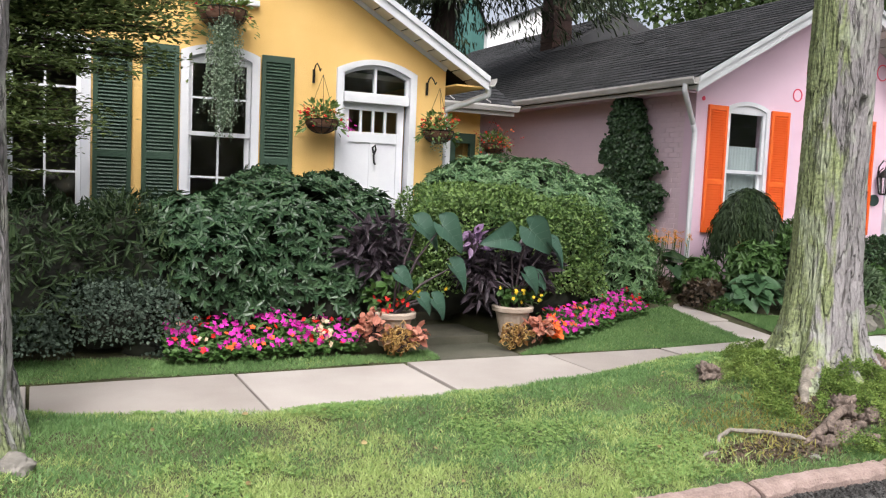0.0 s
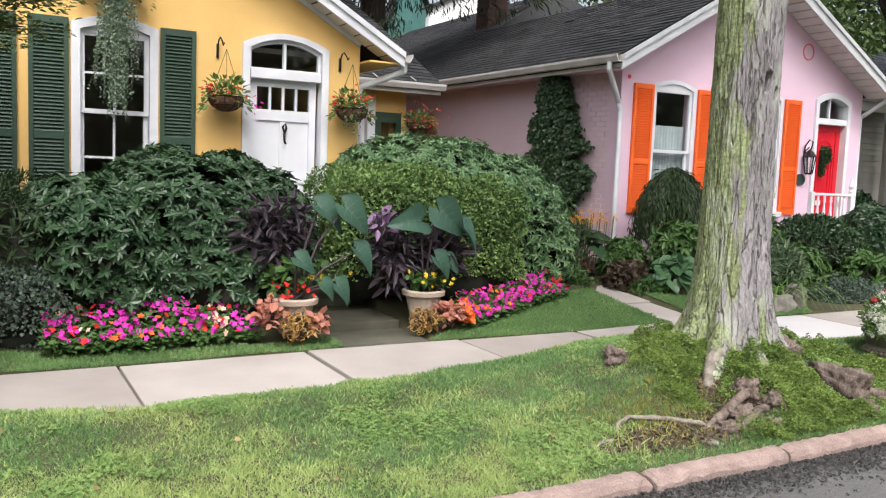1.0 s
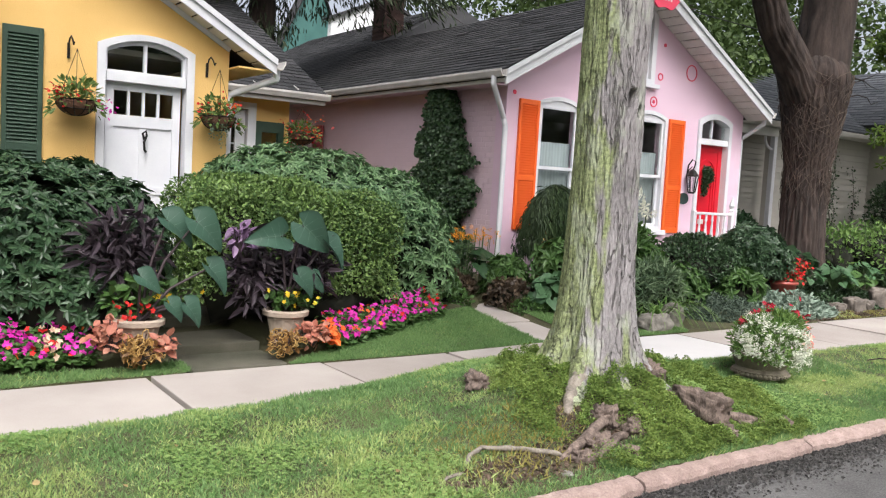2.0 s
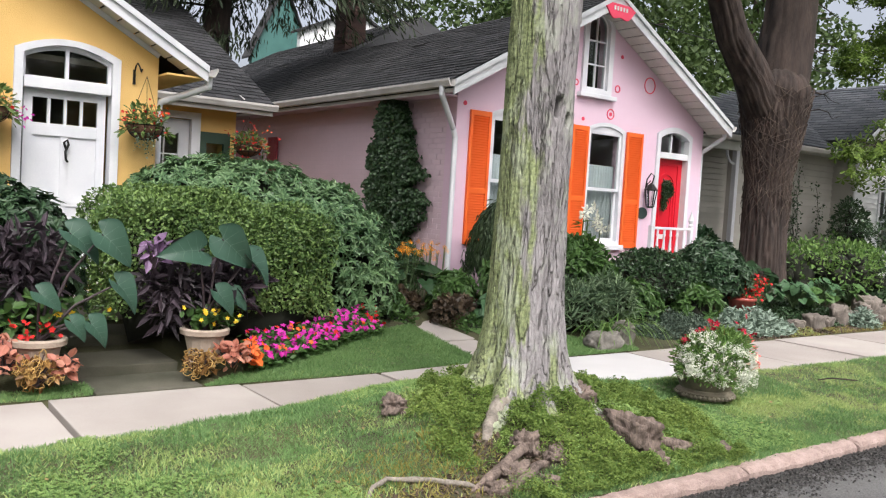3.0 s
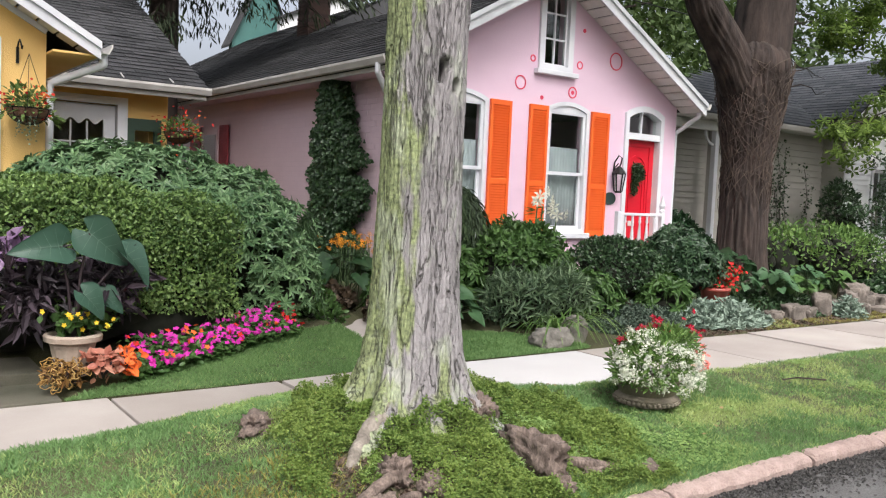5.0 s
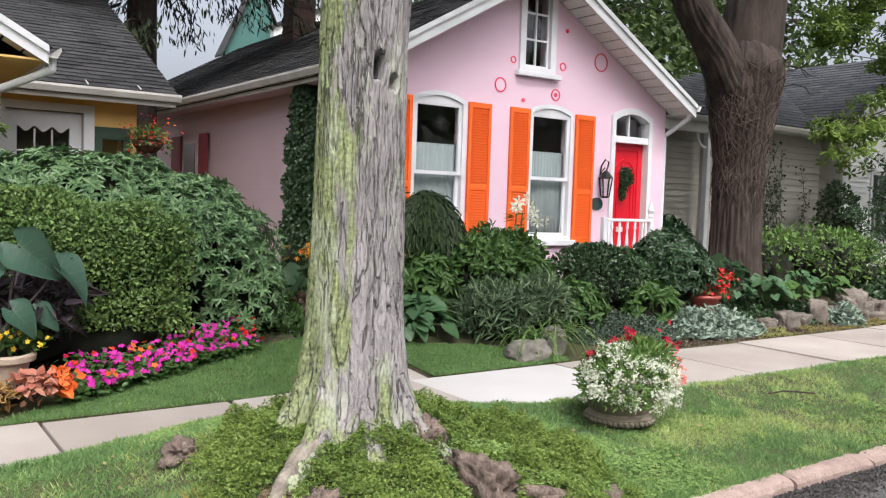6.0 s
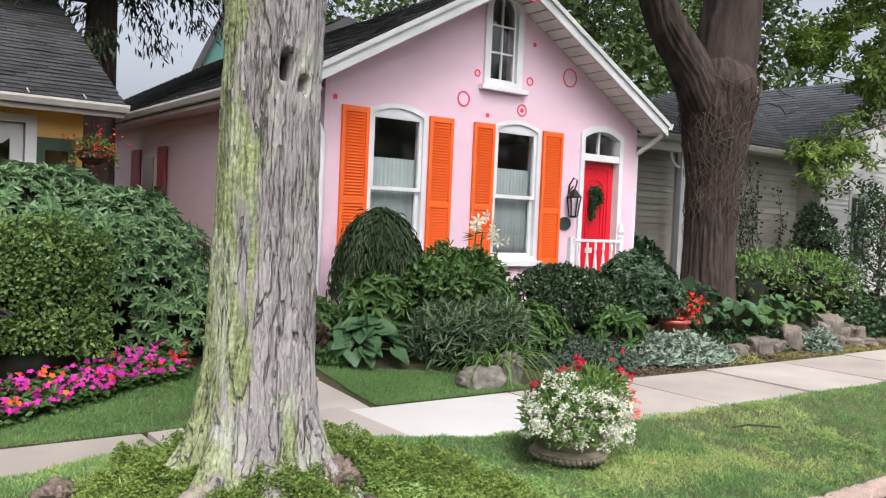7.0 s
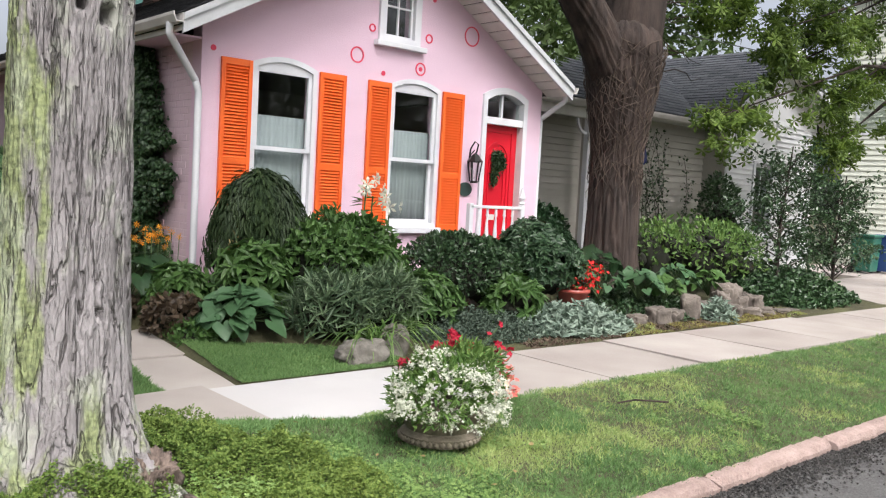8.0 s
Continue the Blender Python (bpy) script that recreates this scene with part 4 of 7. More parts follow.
for a, b in pwins:
    sash_window(pink, a, b, 1.1, 3.02, PF, .10, .475, (1, 1), blind=.70, proud=.008, cas=.058)
for a, b in ((8.77, 9.14), (10.03, 10.40), (10.74, 11.09), (11.97, 12.35)):
    shutter(pink, a, b, 1.06, 2.92, PF - .005, M_ORANGE, "bright orange louvred wooden shutter")
w = part("window", ring(round_arch(10.86, 11.52, 3.42, 4.74), round_arch(10.96, 11.42, 3.50, 4.66), PF - .04, PF + .1), M_WHITE, pink, "white round-headed attic window")
bm = bmesh.new()
ring(round_arch(10.95, 11.43, 3.49, 4.67), round_arch(10.99, 11.39, 3.53, 4.63), PF + .02, PF + .06, bm)
box(bm, 11.18, 11.20, PF + .022, PF + .058, 3.52, 4.63)
for z in (3.88, 4.24):
    box(bm, 10.98, 11.40, PF + .024, PF + .056, z - .011, z + .011)
part("sash", bm, M_WHITE, w)
part("pane", pierced(round_arch(10.98, 11.40, 3.52, 4.64), [], PF + .038, .005), M_GLASS, w, "dark reflecting glass").visible_shadow = False
part("sill", boxed(10.80, 11.60, PF - .09, PF - .0, 3.36, 3.425, bevel=.008), M_WHITE, w)
# painted rings and dots on the gable wall
for x, z, r, dot in ((10.56, 3.2, .10, 0), (10.77, 3.56, .05, 0), (11.57, 3.16, .085, .03), (11.69, 3.57, .06, 0), (12.45, 3.72, .135, 0), (11.75, 4.08, 0, .03), (10.97, 3.03, 0, .03), (8.68, 3.0, 0, .032), (10.1, 3.72, 0, .0)):
    circ = lambda q: [(x + q * math.cos(k * math.pi / 16), z + q * math.sin(k * math.pi / 16)) for k in range(32)]
    if r:
        part("painted_ring", ring(circ(r), circ(r - .018), PF - .008, PF - .001), M_REDRING, pink, "crimson ring on the pink wall")
    if dot:
        part("painted_dot", pierced(circ(dot), [], PF - .008, .006), M_REDRING, pink, "crimson dot on the pink wall")
# front door
pd = part("door_frame", ring(arch(12.72, 13.62, .45, 3.11, .13), arch(12.80, 13.54, .5, 3.02, .11), PF - .035, PF + .14), M_WHITE, pink, "white arched door casing")
part("transom_bar", boxed(12.79, 13.55, PF - .02, PF + .13, 2.58, 2.68, bevel=.006), M_WHITE, pd)
part("mullion", boxed(13.155, 13.185, PF + .05, PF + .1, 2.67, 3.01), M_WHITE, pd)
pane(pd, 12.80, 13.54, 2.67, 3.03, PF + .075)
bm = bmesh.new()
ring([(12.80, .5), (13.54, .5), (13.54, 2.58), (12.80, 2.58)], [(12.90, .62), (13.44, .62), (13.44, 2.48), (12.90, 2.48)], PF + .09, PF + .135, bm)
box(bm, 12.89, 13.45, PF + .105, PF + .13, .6, 2.5)
for rr in (.24, .17):
    c = lambda q: [(13.17 + q * math.cos(k * math.pi / 16), 2.06 + q * 1.2 * math.sin(k * math.pi / 16)) for k in range(17)] + [(13.17 - q, 1.4), (13.17 + q, 1.4)]
    ring(c(rr), c(rr - .03), PF + .09, PF + .11, bm)
box(bm, 12.98, 13.15, PF + .095, PF + .11, .72, 1.25)
box(bm, 13.19, 13.36, PF + .095, PF + .11, .72, 1.25)
d = part("door", bm, M_RED, pink, "bright red panelled front door")
part("mail_slot", boxed(13.02, 13.16, PF + .08, PF + .097, 1.22, 1.30, bevel=.004), M_OLDWHITE, d, "pale metal plate")
part("door_step", boxed(12.5, 13.75, PF - .62, PF - .002, .3, .5, bevel=.02), M_CONCRETE, pink, "concrete doorstep")
gable_roof(pink, PX0 - .43, PX1 + .12, PF - .46, 17.6, PE + .06, PR + .22)
rake(pink, PX0 - .43, PX1 + .12, PF - .46, PE + .06, PR + .22, soffit=.45, paint=M_BARGE)
# higher hipped rear part of the pink house
RIDGE = (13.4, 6.15)
bm = bmesh.new()
lo = [bm.verts.new(p) for p in ((8.12, 15.9, 3.18), (18.68, 15.9, 3.18), (18.68, 27.6, 3.18), (8.12, 27.6, 3.18))]
hi = [bm.verts.new((RIDGE[0], y, RIDGE[1])) for y in (17.6, 25.6)]
for f in ((lo[0], lo[1], hi[0]), (lo[1], lo[2], hi[1], hi[0]), (lo[2], lo[3], hi[1]), (lo[3], lo[0], hi[0], hi[1]), tuple(lo[::-1])):
    bm.faces.new(f)
bmesh.ops.recalc_face_normals(bm, faces=bm.faces)
part("rear_roof", bm, M_ROOFBASE, pink, "dark roof boards under shingles")
roof_cover(pink, "shingles", (8.10, PF - .46, 3.205), (0, 1, 0), (2.97, 0, 1.67), 8.6, 3.4, singles=(0, 1.75), seed=3)
roof_cover(pink, "shingles", (8.10, 17.55, 3.18), (0, 1, 0), (RIDGE[0] - 8.12, 0, RIDGE[1] - 3.18), 8.2, 6.1, seed=4)
roof_cover(pink, "shingles", (14.08, PF - .46, 3.205), (0, 1, 0), (-2.97, 0, 1.67), 6.25, 3.4, seed=5)
gutter(pink, (8.12, PF - .50, 3.21), (8.12, 20.3, 3.21), (-1, 0, 0))
part("fascia", boxed(8.125, 8.15, PF - .46, 20.3, 3.05, 3.18), M_GUTTER, pink)
part("soffit", boxed(8.15, 8.56, PF + .01, 20.3, 3.07, 3.09), M_PINK, pink)
downspout(pink, [(8.06, PF - .30, 3.13), (8.06, PF - .30, 3.02), (8.46, PF - .06, 2.62), (8.50, PF - .06, 2.5), (8.50, PF - .06, .45)])
gutter(pink, (14.06, PF - .50, 3.21), (14.06, 12.2, 3.21), (1, 0, 0))
downspout(pink, [(14.12, PF - .3, 3.12), (14.12, PF - .3, 3.02), (13.99, PF + .05, 2.75), (13.99, PF + .05, .5)])
# small shuttered window far along the side wall
for y0, y1 in ((14.95, 15.35), (16.35, 16.9)):
    sh = part("shutter", boxed(8.49, 8.52, y0, y1, 1.75, 2.66), M_DUSKRED, pink, "dusky red louvred shutter")
    for k in range(14):
        part("slat", boxed(8.482, 8.492, y0 + .05, y1 - .05, 1.80 + k * .06, 1.83 + k * .06), M_DUSKRED, sh)
w = part("window", boxed(8.50, 8.545, 15.45, 16.25, 1.7, 2.6), M_PINKB, pink, "small side window")
part("pane", boxed(8.49, 8.498, 15.55, 16.15, 1.75, 2.5), M_GLASS, w, "dark glass")

# brick chimney on the slope
bm = bmesh.new()
g = np.random.default_rng(8)
for r in range(30):
    z = 4.9 + r * .075
    e = g.normal(0, .006)
    box(bm, 11.33 + e, 11.87 + e, 17.63 + e, 18.17, z + .006, z + .07)
box(bm, 11.345, 11.86, 17.645, 18.16, 4.8, 7.15)
part("chimney", bm, M_BRICK, pink, "dark red brick chimney", kind="stuff")

# side porch between the pink and the grey house
porch = thing("side_porch", 16, 10, .3, "small side porch with white posts and clapboard wall", "porch")


def clapboards(name, parent, o, along, length, z0, z1, material, tall=.11):
    o, along = np.array(o, float), np.array(along, float)
    out = np.cross(along, (0, 0, 1))
    VS, FS = [], []
    for k in range(int((z1 - z0) / tall)):
        z = z0 + k * tall
        q = [o + out * .034 + (0, 0, z), o + along * length + out * .034 + (0, 0, z), o + along * length + out * .004 + (0, 0, z + tall), o + out * .004 + (0, 0, z + tall), o + out * .0 + (0, 0, z), o + along * length + (0, 0, z)]
        FS += [np.array([(0, 1, 2, 3), (4, 5, 1, 0)]) + 6 * k]
        VS += q
    return arrays(name, np.array(VS), np.concatenate(FS), material, parent, "painted clapboards", kind="stuff")
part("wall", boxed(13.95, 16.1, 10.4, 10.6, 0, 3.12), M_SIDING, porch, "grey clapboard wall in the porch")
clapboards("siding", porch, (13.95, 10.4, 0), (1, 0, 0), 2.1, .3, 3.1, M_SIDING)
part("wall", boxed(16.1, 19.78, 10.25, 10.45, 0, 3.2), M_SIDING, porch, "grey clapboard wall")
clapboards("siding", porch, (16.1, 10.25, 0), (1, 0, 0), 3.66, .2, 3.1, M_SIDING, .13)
bm = bmesh.new()
EAVE = [(14.05, 9.88, 3.24), (19.75, 9.88, 3.24), (23.4, 14.0, 5.62), (16.9, 11.5, 4.16)]
lo, hi = [[bm.verts.new((x, y, z - d)) for x, y, z in EAVE] for d in (.10, .0)]
for k in range(4):
    bm.faces.new((lo[k], lo[(k + 1) % 4], hi[(k + 1) % 4], hi[k]))
bm.faces.new(lo[::-1])
bm.faces.new(hi)
part("roof", bm, M_ROOFBASE, porch, "roof boards under grey shingles")
# courses of grey shingles up the slope, cut to its slanting left edge
g = np.random.default_rng(61)
VS, FS, o = [], [], 0
for r in range(30):
    t = r / 30
    y0, z0 = 9.88 + 4.12 * t, 3.255 + 2.38 * t
    y1, z1 = y0 + .16, z0 + .085
    xa = np.interp(y0, [9.88, 11.5, 14.0], [14.05, 16.9, 23.2])
    x = xa + (r % 2) * .15
    while x < 19.75 + 3.65 * t:
        e = g.normal(0, .003)
        VS += [(x, y0, z0 + .016 + e), (x + .285, y0, z0 + .016 + e), (x + .285, y1, z1 + .003), (x, y1, z1 + .003), (x, y0, z0), (x + .285, y0, z0)]
        FS += [(o, o + 1, o + 2, o + 3), (o + 4, o + 5, o + 1, o)]
        o += 6
        x += .3
arrays("shingles", np.array(VS), np.array(FS), M_GSHINGLE, porch, "grey asphalt shingles", kind="stuff")
gutter(porch, (14.1, 9.86, 3.22), (19.4, 9.86, 3.22), (0, -1, 0))
part("beam", boxed(14.0, 15.85, 9.95, 10.05, 2.95, 3.12, bevel=.01), M_OLDWHITE, porch, "white porch beam")
part("soffit", boxed(14.0, 19.7, 9.9, 10.24, 3.125, 3.14), M_OLDWHITE, porch, "white porch ceiling boards")
for x in (15.78,):
    bm = boxed(x - .05, x + .05, 9.95, 10.05, .3, 2.95, bevel=.008)
    box(bm, x - .065, x + .065, 9.935, 10.065, .3, .5)
    for q in range(5):
        a, b = q * math.pi / 10, (q + 1) * math.pi / 10
        beam(bm, (x - .05 - .24 * math.sin(a), 10.0, 2.70 + .24 * (1 - math.cos(a))), (x - .05 - .24 * math.sin(b), 10.0, 2.70 + .24 * (1 - math.cos(b))), .03, .04)
    part("post", bm, M_WHITE, porch, "white wooden porch post with a curved bracket")

# the grey and white cottage
grey = thing("house", 22.5, 9.6, .2, "white gabled cottage with grey clapboard side", "house")
GX0, GX1, GF = 19.8, 23.6, 9.75
GM = (GX0 + GX1) / 2
part("wall", pierced([(GX0, 0), (GX1, 0), (GX1, 3.60), (GM, 4.83), (GX0, 3.60)], [[(20.9, 1.0), (21.7, 1.0), (21.7, 2.6), (20.9, 2.6)]], GF, .2), M_WSIDING, grey, "white clapboard gable wall")
clapboards("siding", grey, (19.8, GF, 0), (1, 0, 0), 1.03, .3, 3.1, M_WSIDING)
clapboards("siding", grey, (21.75, GF, 0), (1, 0, 0), 1.83, .3, 3.5, M_WSIDING)
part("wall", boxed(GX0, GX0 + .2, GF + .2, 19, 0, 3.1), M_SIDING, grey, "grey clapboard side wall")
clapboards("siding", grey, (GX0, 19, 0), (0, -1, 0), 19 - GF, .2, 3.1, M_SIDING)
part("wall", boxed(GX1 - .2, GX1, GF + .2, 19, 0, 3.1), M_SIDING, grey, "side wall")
sash_window(grey, 20.87, 21.73, .98, 2.62, GF, .04, .5, (2, 1))
gable_roof(grey, GX0 - .4, GX1 + .4, GF - .4, 14.5, 3.48, 4.98)
rake(grey, GX0 - .4, GX1 + .4, GF - .4, 3.48, 4.98, soffit=.4)
roof_cover(grey, "shingles", (GX0 - .42, GF - .4, 3.49), (0, 1, 0), (2.3, 0, 1.5), 4.6, 2.75, material=M_GSHINGLE, seed=6, tall=.13)
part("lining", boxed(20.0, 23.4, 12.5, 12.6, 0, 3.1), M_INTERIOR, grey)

# tall pale green house far along the street, and a teal gable behind
tall = thing("house", 33, 14, 0, "tall pale green clapboard house", "house")
part("wall", boxed(31, 38, 7.5, 12.3, 0, 8.5), M_LSIDING, tall, "pale green clapboard walls")
clapboards("siding", tall, (31, 12.3, 0), (0, -1, 0), 4.8, .2, 8.4, M_LSIDING, .16)
clapboards("siding", tall, (31, 7.5, 0), (1, 0, 0), 7, .2, 8.4, M_LSIDING, .16)
for y in (8.4, 11.0):
    w = part("window", ring([(y, 4.0), (y + 1.0, 4.0), (y + 1.0, 5.9), (y, 5.9)], [(y + .1, 4.1), (y + .9, 4.1), (y + .9, 5.8), (y + .1, 5.8)], 0, .1), M_WHITE, tall, "white framed upper window")
    for v in w.data.vertices:
        q = v.co + ORIGIN[tall]
        v.co = Vector((30.95 + q.y, q.x, q.z)) - ORIGIN[tall]
    part("pane", boxed(30.965, 30.975, y + .1, y + .9, 4.1, 5.8), M_GLASS, w, "dark glass")
gable_roof(tall, 30.6, 38.4, 7.1, 12.7, 8.4, 11.2)
teal = thing("house", 13.5, 33, 0, "teal gabled house far behind the cottages", "house")
part("wall", pierced([(15.6, 0), (18.2, 0), (18.2, 7.6), (16.9, 10.2), (15.6, 7.4)], [], 33, .3), M_TEAL, teal, "teal painted gable wall")
gable_roof(teal, 15.4, 18.4, 32.8, 33.6, 7.1, 10.3)
pale = thing("house", 19.5, 31, 0, "pale grey rendered house wall far behind the cottages", "house")
part("wall", pierced([(16.75, 0), (21.5, 0), (21.5, 8.2), (19.2, 9.2), (16.75, 8.1)], [], 31, .3), M_WSIDING, pale, "pale painted gable wall")
gable_roof(pale, 16.6, 21.8, 30.8, 31.6, 8.1, 9.32)

# ---- street tree ----
def street_tree():
    top = thing("tree", TREE[0], TREE[1], .25, "tall street tree with furrowed grey lichened bark", "tree")
    nz, na = 460, 420
    z = np.linspace(-.25, 5.6, nz) 
    a = np.arange(na) * 2 * np.pi / na
    A, Z = np.meshgrid(a, z)
    h = Z                                   # height over the foot
    r = .228 + .012 * np.clip(1.6 - h, 0, 2) + .10 * np.exp(-np.clip(h + .05, 0, 9) / .22) + .04 * np.exp(-np.clip(h, 0, 9) / .8)
    # buttress roots
    for ang, amp in ((3.75, .46), (3.0, .3), (4.45, .26), (5.45, .28), (.1, .2), (1.3, .2), (2.4, .22)):
        dd = np.angle(np.exp(1j * (A - ang)))
        r = r + amp * np.exp(-(dd / .2) ** 2) * np.exp(-np.clip(h + .12, 0, 9) / .21)
    X, Y = np.cos(A), np.sin(A)
    # furrows: long plates parted by winding cracks
    def cracks(count, wander, rise, seed, wide):
        """0 along winding upright cracks that break off and start anew, 1 on the plates between."""
        u = A * count / (2 * np.pi) + wander * (2 * fbm(X * 3.2 + seed, Y * 3.2, Z * rise, 3) - 1)
        force = np.clip((fbm(X * 5 + seed + 70, Y * 5, Z * rise * .9, 2) - .33) * 4.5, 0, 1)
        gap = np.abs(u - np.round(u)) * 2
        plate = lattice(np.floor(u + .5).astype(np.int64) % count, np.floor(Z * 3.1 + seed + .37 * np.floor(u + .5)).astype(np.int64), np.zeros_like(Z, np.int64))
        return np.clip(gap / (wide * (.25 + force)), 0, 1) ** .8 * force + (1 - force), plate
    fur, plate = cracks(30, 1.5, 1.7, 9, .15)
    fur2, plate2 = cracks(67, 2.4, 3.2, 31, .3)
    # bare scar facing the street, with a raised lip
    dd = np.angle(np.exp(1j * (A - 4.3)))
    edge = .34 + .16 * (fbm(Z * 1.6, 3.3) - .5) * 2
    bare = 1.25 * np.clip((edge - np.abs(dd + .12 * np.sin(Z * 1.3))) / .05, 0, 1) * np.clip((1.35 - h) / .25, 0, 1) * np.clip((h - .05) / .1, 0, 1) * .75
    relief = (.042 * fur + .013 * fur2 + .010 * plate + .006 * plate2 + .014 * (fbm(X * 16, Y * 16, Z * 11, 3) - .5)) * (1 - bare) + .034 * bare
    r = r + relief - .046 + .015 * (fbm(X * 1.5, Y * 1.5, Z * 1.1) - .5)
    # knot hole
    hole = np.exp(-((np.angle(np.exp(1j * (A - 4.55))) / .11) ** 6 + ((h - 2.08) / .06) ** 4))
    hole2 = np.exp(-((np.angle(np.exp(1j * (A - 4.98))) / .14) ** 6 + ((h - 2.0) / .035) ** 4))
    lip = np.exp(-((np.angle(np.exp(1j * (A - 4.6))) / .2) ** 2 + ((h - 2.17) / .05) ** 2))
    r = r - .20 * hole - .13 * hole2 + .022 * lip
    lean = .010 * np.clip(h, 0, 9)
    V = np.stack([TREE[0] + r * X + lean, TREE[1] + r * Y, .25 + Z], -1).reshape(-1, 3)
    i = np.arange(nz - 1)[:, None] * na
    j = np.arange(na)[None]
    F = np.stack([i + j, i + (j + 1) % na, i + na + (j + 1) % na, i + na + j], -1).reshape(-1, 4)
    arrays("trunk", V, F, M_BARK1, top, "grey furrowed bark with green lichen", True)
    runs = []
    g = np.random.default_rng(4)
    for k in range(9):
        an = k * .7 + g.random()
        p0 = np.array([TREE[0] + .05, TREE[1], 5.4 + .1 * k])
        d = np.array([math.cos(an), math.sin(an), .55])
        runs.append(([p0 + d * t + (0, 0, -.04 * t * t) for t in np.linspace(0, 5.5, 9)], np.linspace(.11, .02, 9)))
    tubes("limb", runs, M_BARK2, top, "high spreading limbs", n=8)
    n = 9000
    P, N, g = shell([(5.6, 4.7, 9.2, 5.6, 4.6, 2.6), (3, 5, 8.8, 3, 3, 1.8), (9, 4.5, 8.9, 3, 3, 1.8)], n, .75, .3, low=-1, seed=3)
    leaves("crown", oval(.36), P, g.normal(size=P.shape), N + g.normal(size=P.shape), .2 * (.7 + .6 * g.random(len(P))), L_BGTREE, top, kind="stuff")
    return top


street_tree()


def big_tree(x, y, z, r, label, forks, seed=0, rise=3.3, wide=.36):
    top = thing("tree", x, y, z, label, "tree")
    nz, na = 260, 160
    Z = np.linspace(-.3, rise, nz)[:, None] * np.ones((1, na))
    A = np.ones((nz, 1)) * (np.arange(na) * 2 * np.pi / na)[None]
    R = r * (1 - .05 * np.clip(Z, 0, 9) + wide * np.clip(Z - 2.0, 0, 2)) + .3 * r * np.exp(-np.clip(Z, 0, 9) / .3)
    R = R * np.sqrt(np.clip(1 - (np.clip(Z - rise + .5, 0, .499) / .5) ** 2, 0, 1))
    px, py = np.cos(A) * 5, np.sin(A) * 5
    R = R + .05 * np.clip(np.abs(2 * fbm(px * 1.4 + seed, py * 1.4, Z * 1.1, 3) - 1) / .25, 0, 1) + .08 * (fbm(px * .3, py * .3, Z * 1.0) - .5)
    V = np.stack([x + R * np.cos(A), y + R * np.sin(A), z + Z], -1).reshape(-1, 3)
    i = np.arange(nz - 1)[:, None] * na
    j = np.arange(na)[None]
    F = np.stack([i + j, i + (j + 1) % na, i + na + (j + 1) % na, i + na + j], -1).reshape(-1, 4)
    arrays("trunk", V, F, M_BARK2, top, "dark shaggy furrowed bark", True)
    for pts, ra in forks:
        s = np.linspace(0, len(pts) - 1, 60)
        Q = np.stack([np.interp(s, range(len(pts)), [p[c] for p in pts]) for c in range(3)], 1)
        V, F = tube(Q, np.interp(s, range(len(ra)), ra), 72)
        c = np.repeat(Q, 72, 0)
        d = unit(V[:60 * 72] - c)
        q = V[:60 * 72]
        V[:60 * 72] += d * (.045 * np.clip(np.abs(2 * fbm(d[:, 0] * 6 + seed, d[:, 1] * 6, q[:, 2] * 1.1, 3) - 1) / .25, 0, 1) - .02)[:, None]
        arrays("limb", V, F, M_BARK2, top, "thick dark limb", True)
    return top


t2 = big_tree(14.95, 8.75, .3, .36, "big dark-barked forked tree in the bed", [
    ([(14.95, 8.75, 2.9), (14.72, 8.75, 3.5), (14.25, 8.75, 4.05), (13.6, 8.75, 4.65), (13.15, 8.7, 5.3), (12.8, 8.6, 7.5)], [.22, .33, .29, .24, .22, .16]),
    ([(14.97, 8.75, 2.8), (15.02, 8.75, 3.6), (15.1, 8.75, 4.3), (15.22, 8.75, 5.3), (15.35, 8.75, 7.5)], [.34, .455, .46, .43, .32])], 3, 4.0, .45)
g = np.random.default_rng(12)
runs = []
for k in range(420):
    a = g.uniform(2.4, 6.5)
    z0 = g.uniform(2.0, 4.0)
    lean, drop = g.normal(0, .10), g.uniform(.03, .10)
    q = []
    for s in range(7):
        zz = z0 - drop * s
        rr = .36 * (1 - .05 * (zz - .3) + .45 * min(max(0, zz - 2.3), 1.5)) + .055 + g.uniform(0, .025)
        q.append(np.array([14.95 + rr * math.cos(a + lean * s + .08 * math.sin(s + k)) + .05 * max(0, zz - 3.4), 8.75 + rr * math.sin(a + lean * s), zz]))
    runs.append((q, [.006, .006, .006, .005, .004, .004, .002]))
tubes("vine_stem", runs, M_VINE, t2, "dead hanging vine stems", n=5, kind="stuff")
for k in range(12):
    z0, a = 3.6 + .2 * k, -.5 + .25 * (k % 5)
    p = np.array([15.4, 8.6, z0])
    tubes("twig", [([p + np.array([math.cos(a), math.sin(a) * .3, .25 * math.sin(k * 1.7)]) * t + g.normal(size=3) * .04 for t in np.linspace(0, 1.3, 7)], np.linspace(.016, .004, 7))], M_BARK2, t2, "bare side twig", n=5)

# Crown above the view, added to cast shade on the right-hand side.
P, N, g = shell([(14.5, 8.8, 9.0, 3.6, 3.0, 2.2), (12.2, 8.6, 9.2, 2.4, 2.2, 1.6), (17.2, 8.8, 8.6, 2.8, 2.4, 1.9)], 9000, .75, .3, low=-1, seed=13)
leaves("crown", oval(.36), P, g.normal(size=P.shape), N + g.normal(size=P.shape), .2 * (.7 + .6 * g.random(len(P))), L_BGTREE, t2, kind="stuff")

# ---- planting ----
OV, OVN, DI = oval(.22), oval(.13), diamond(.28)

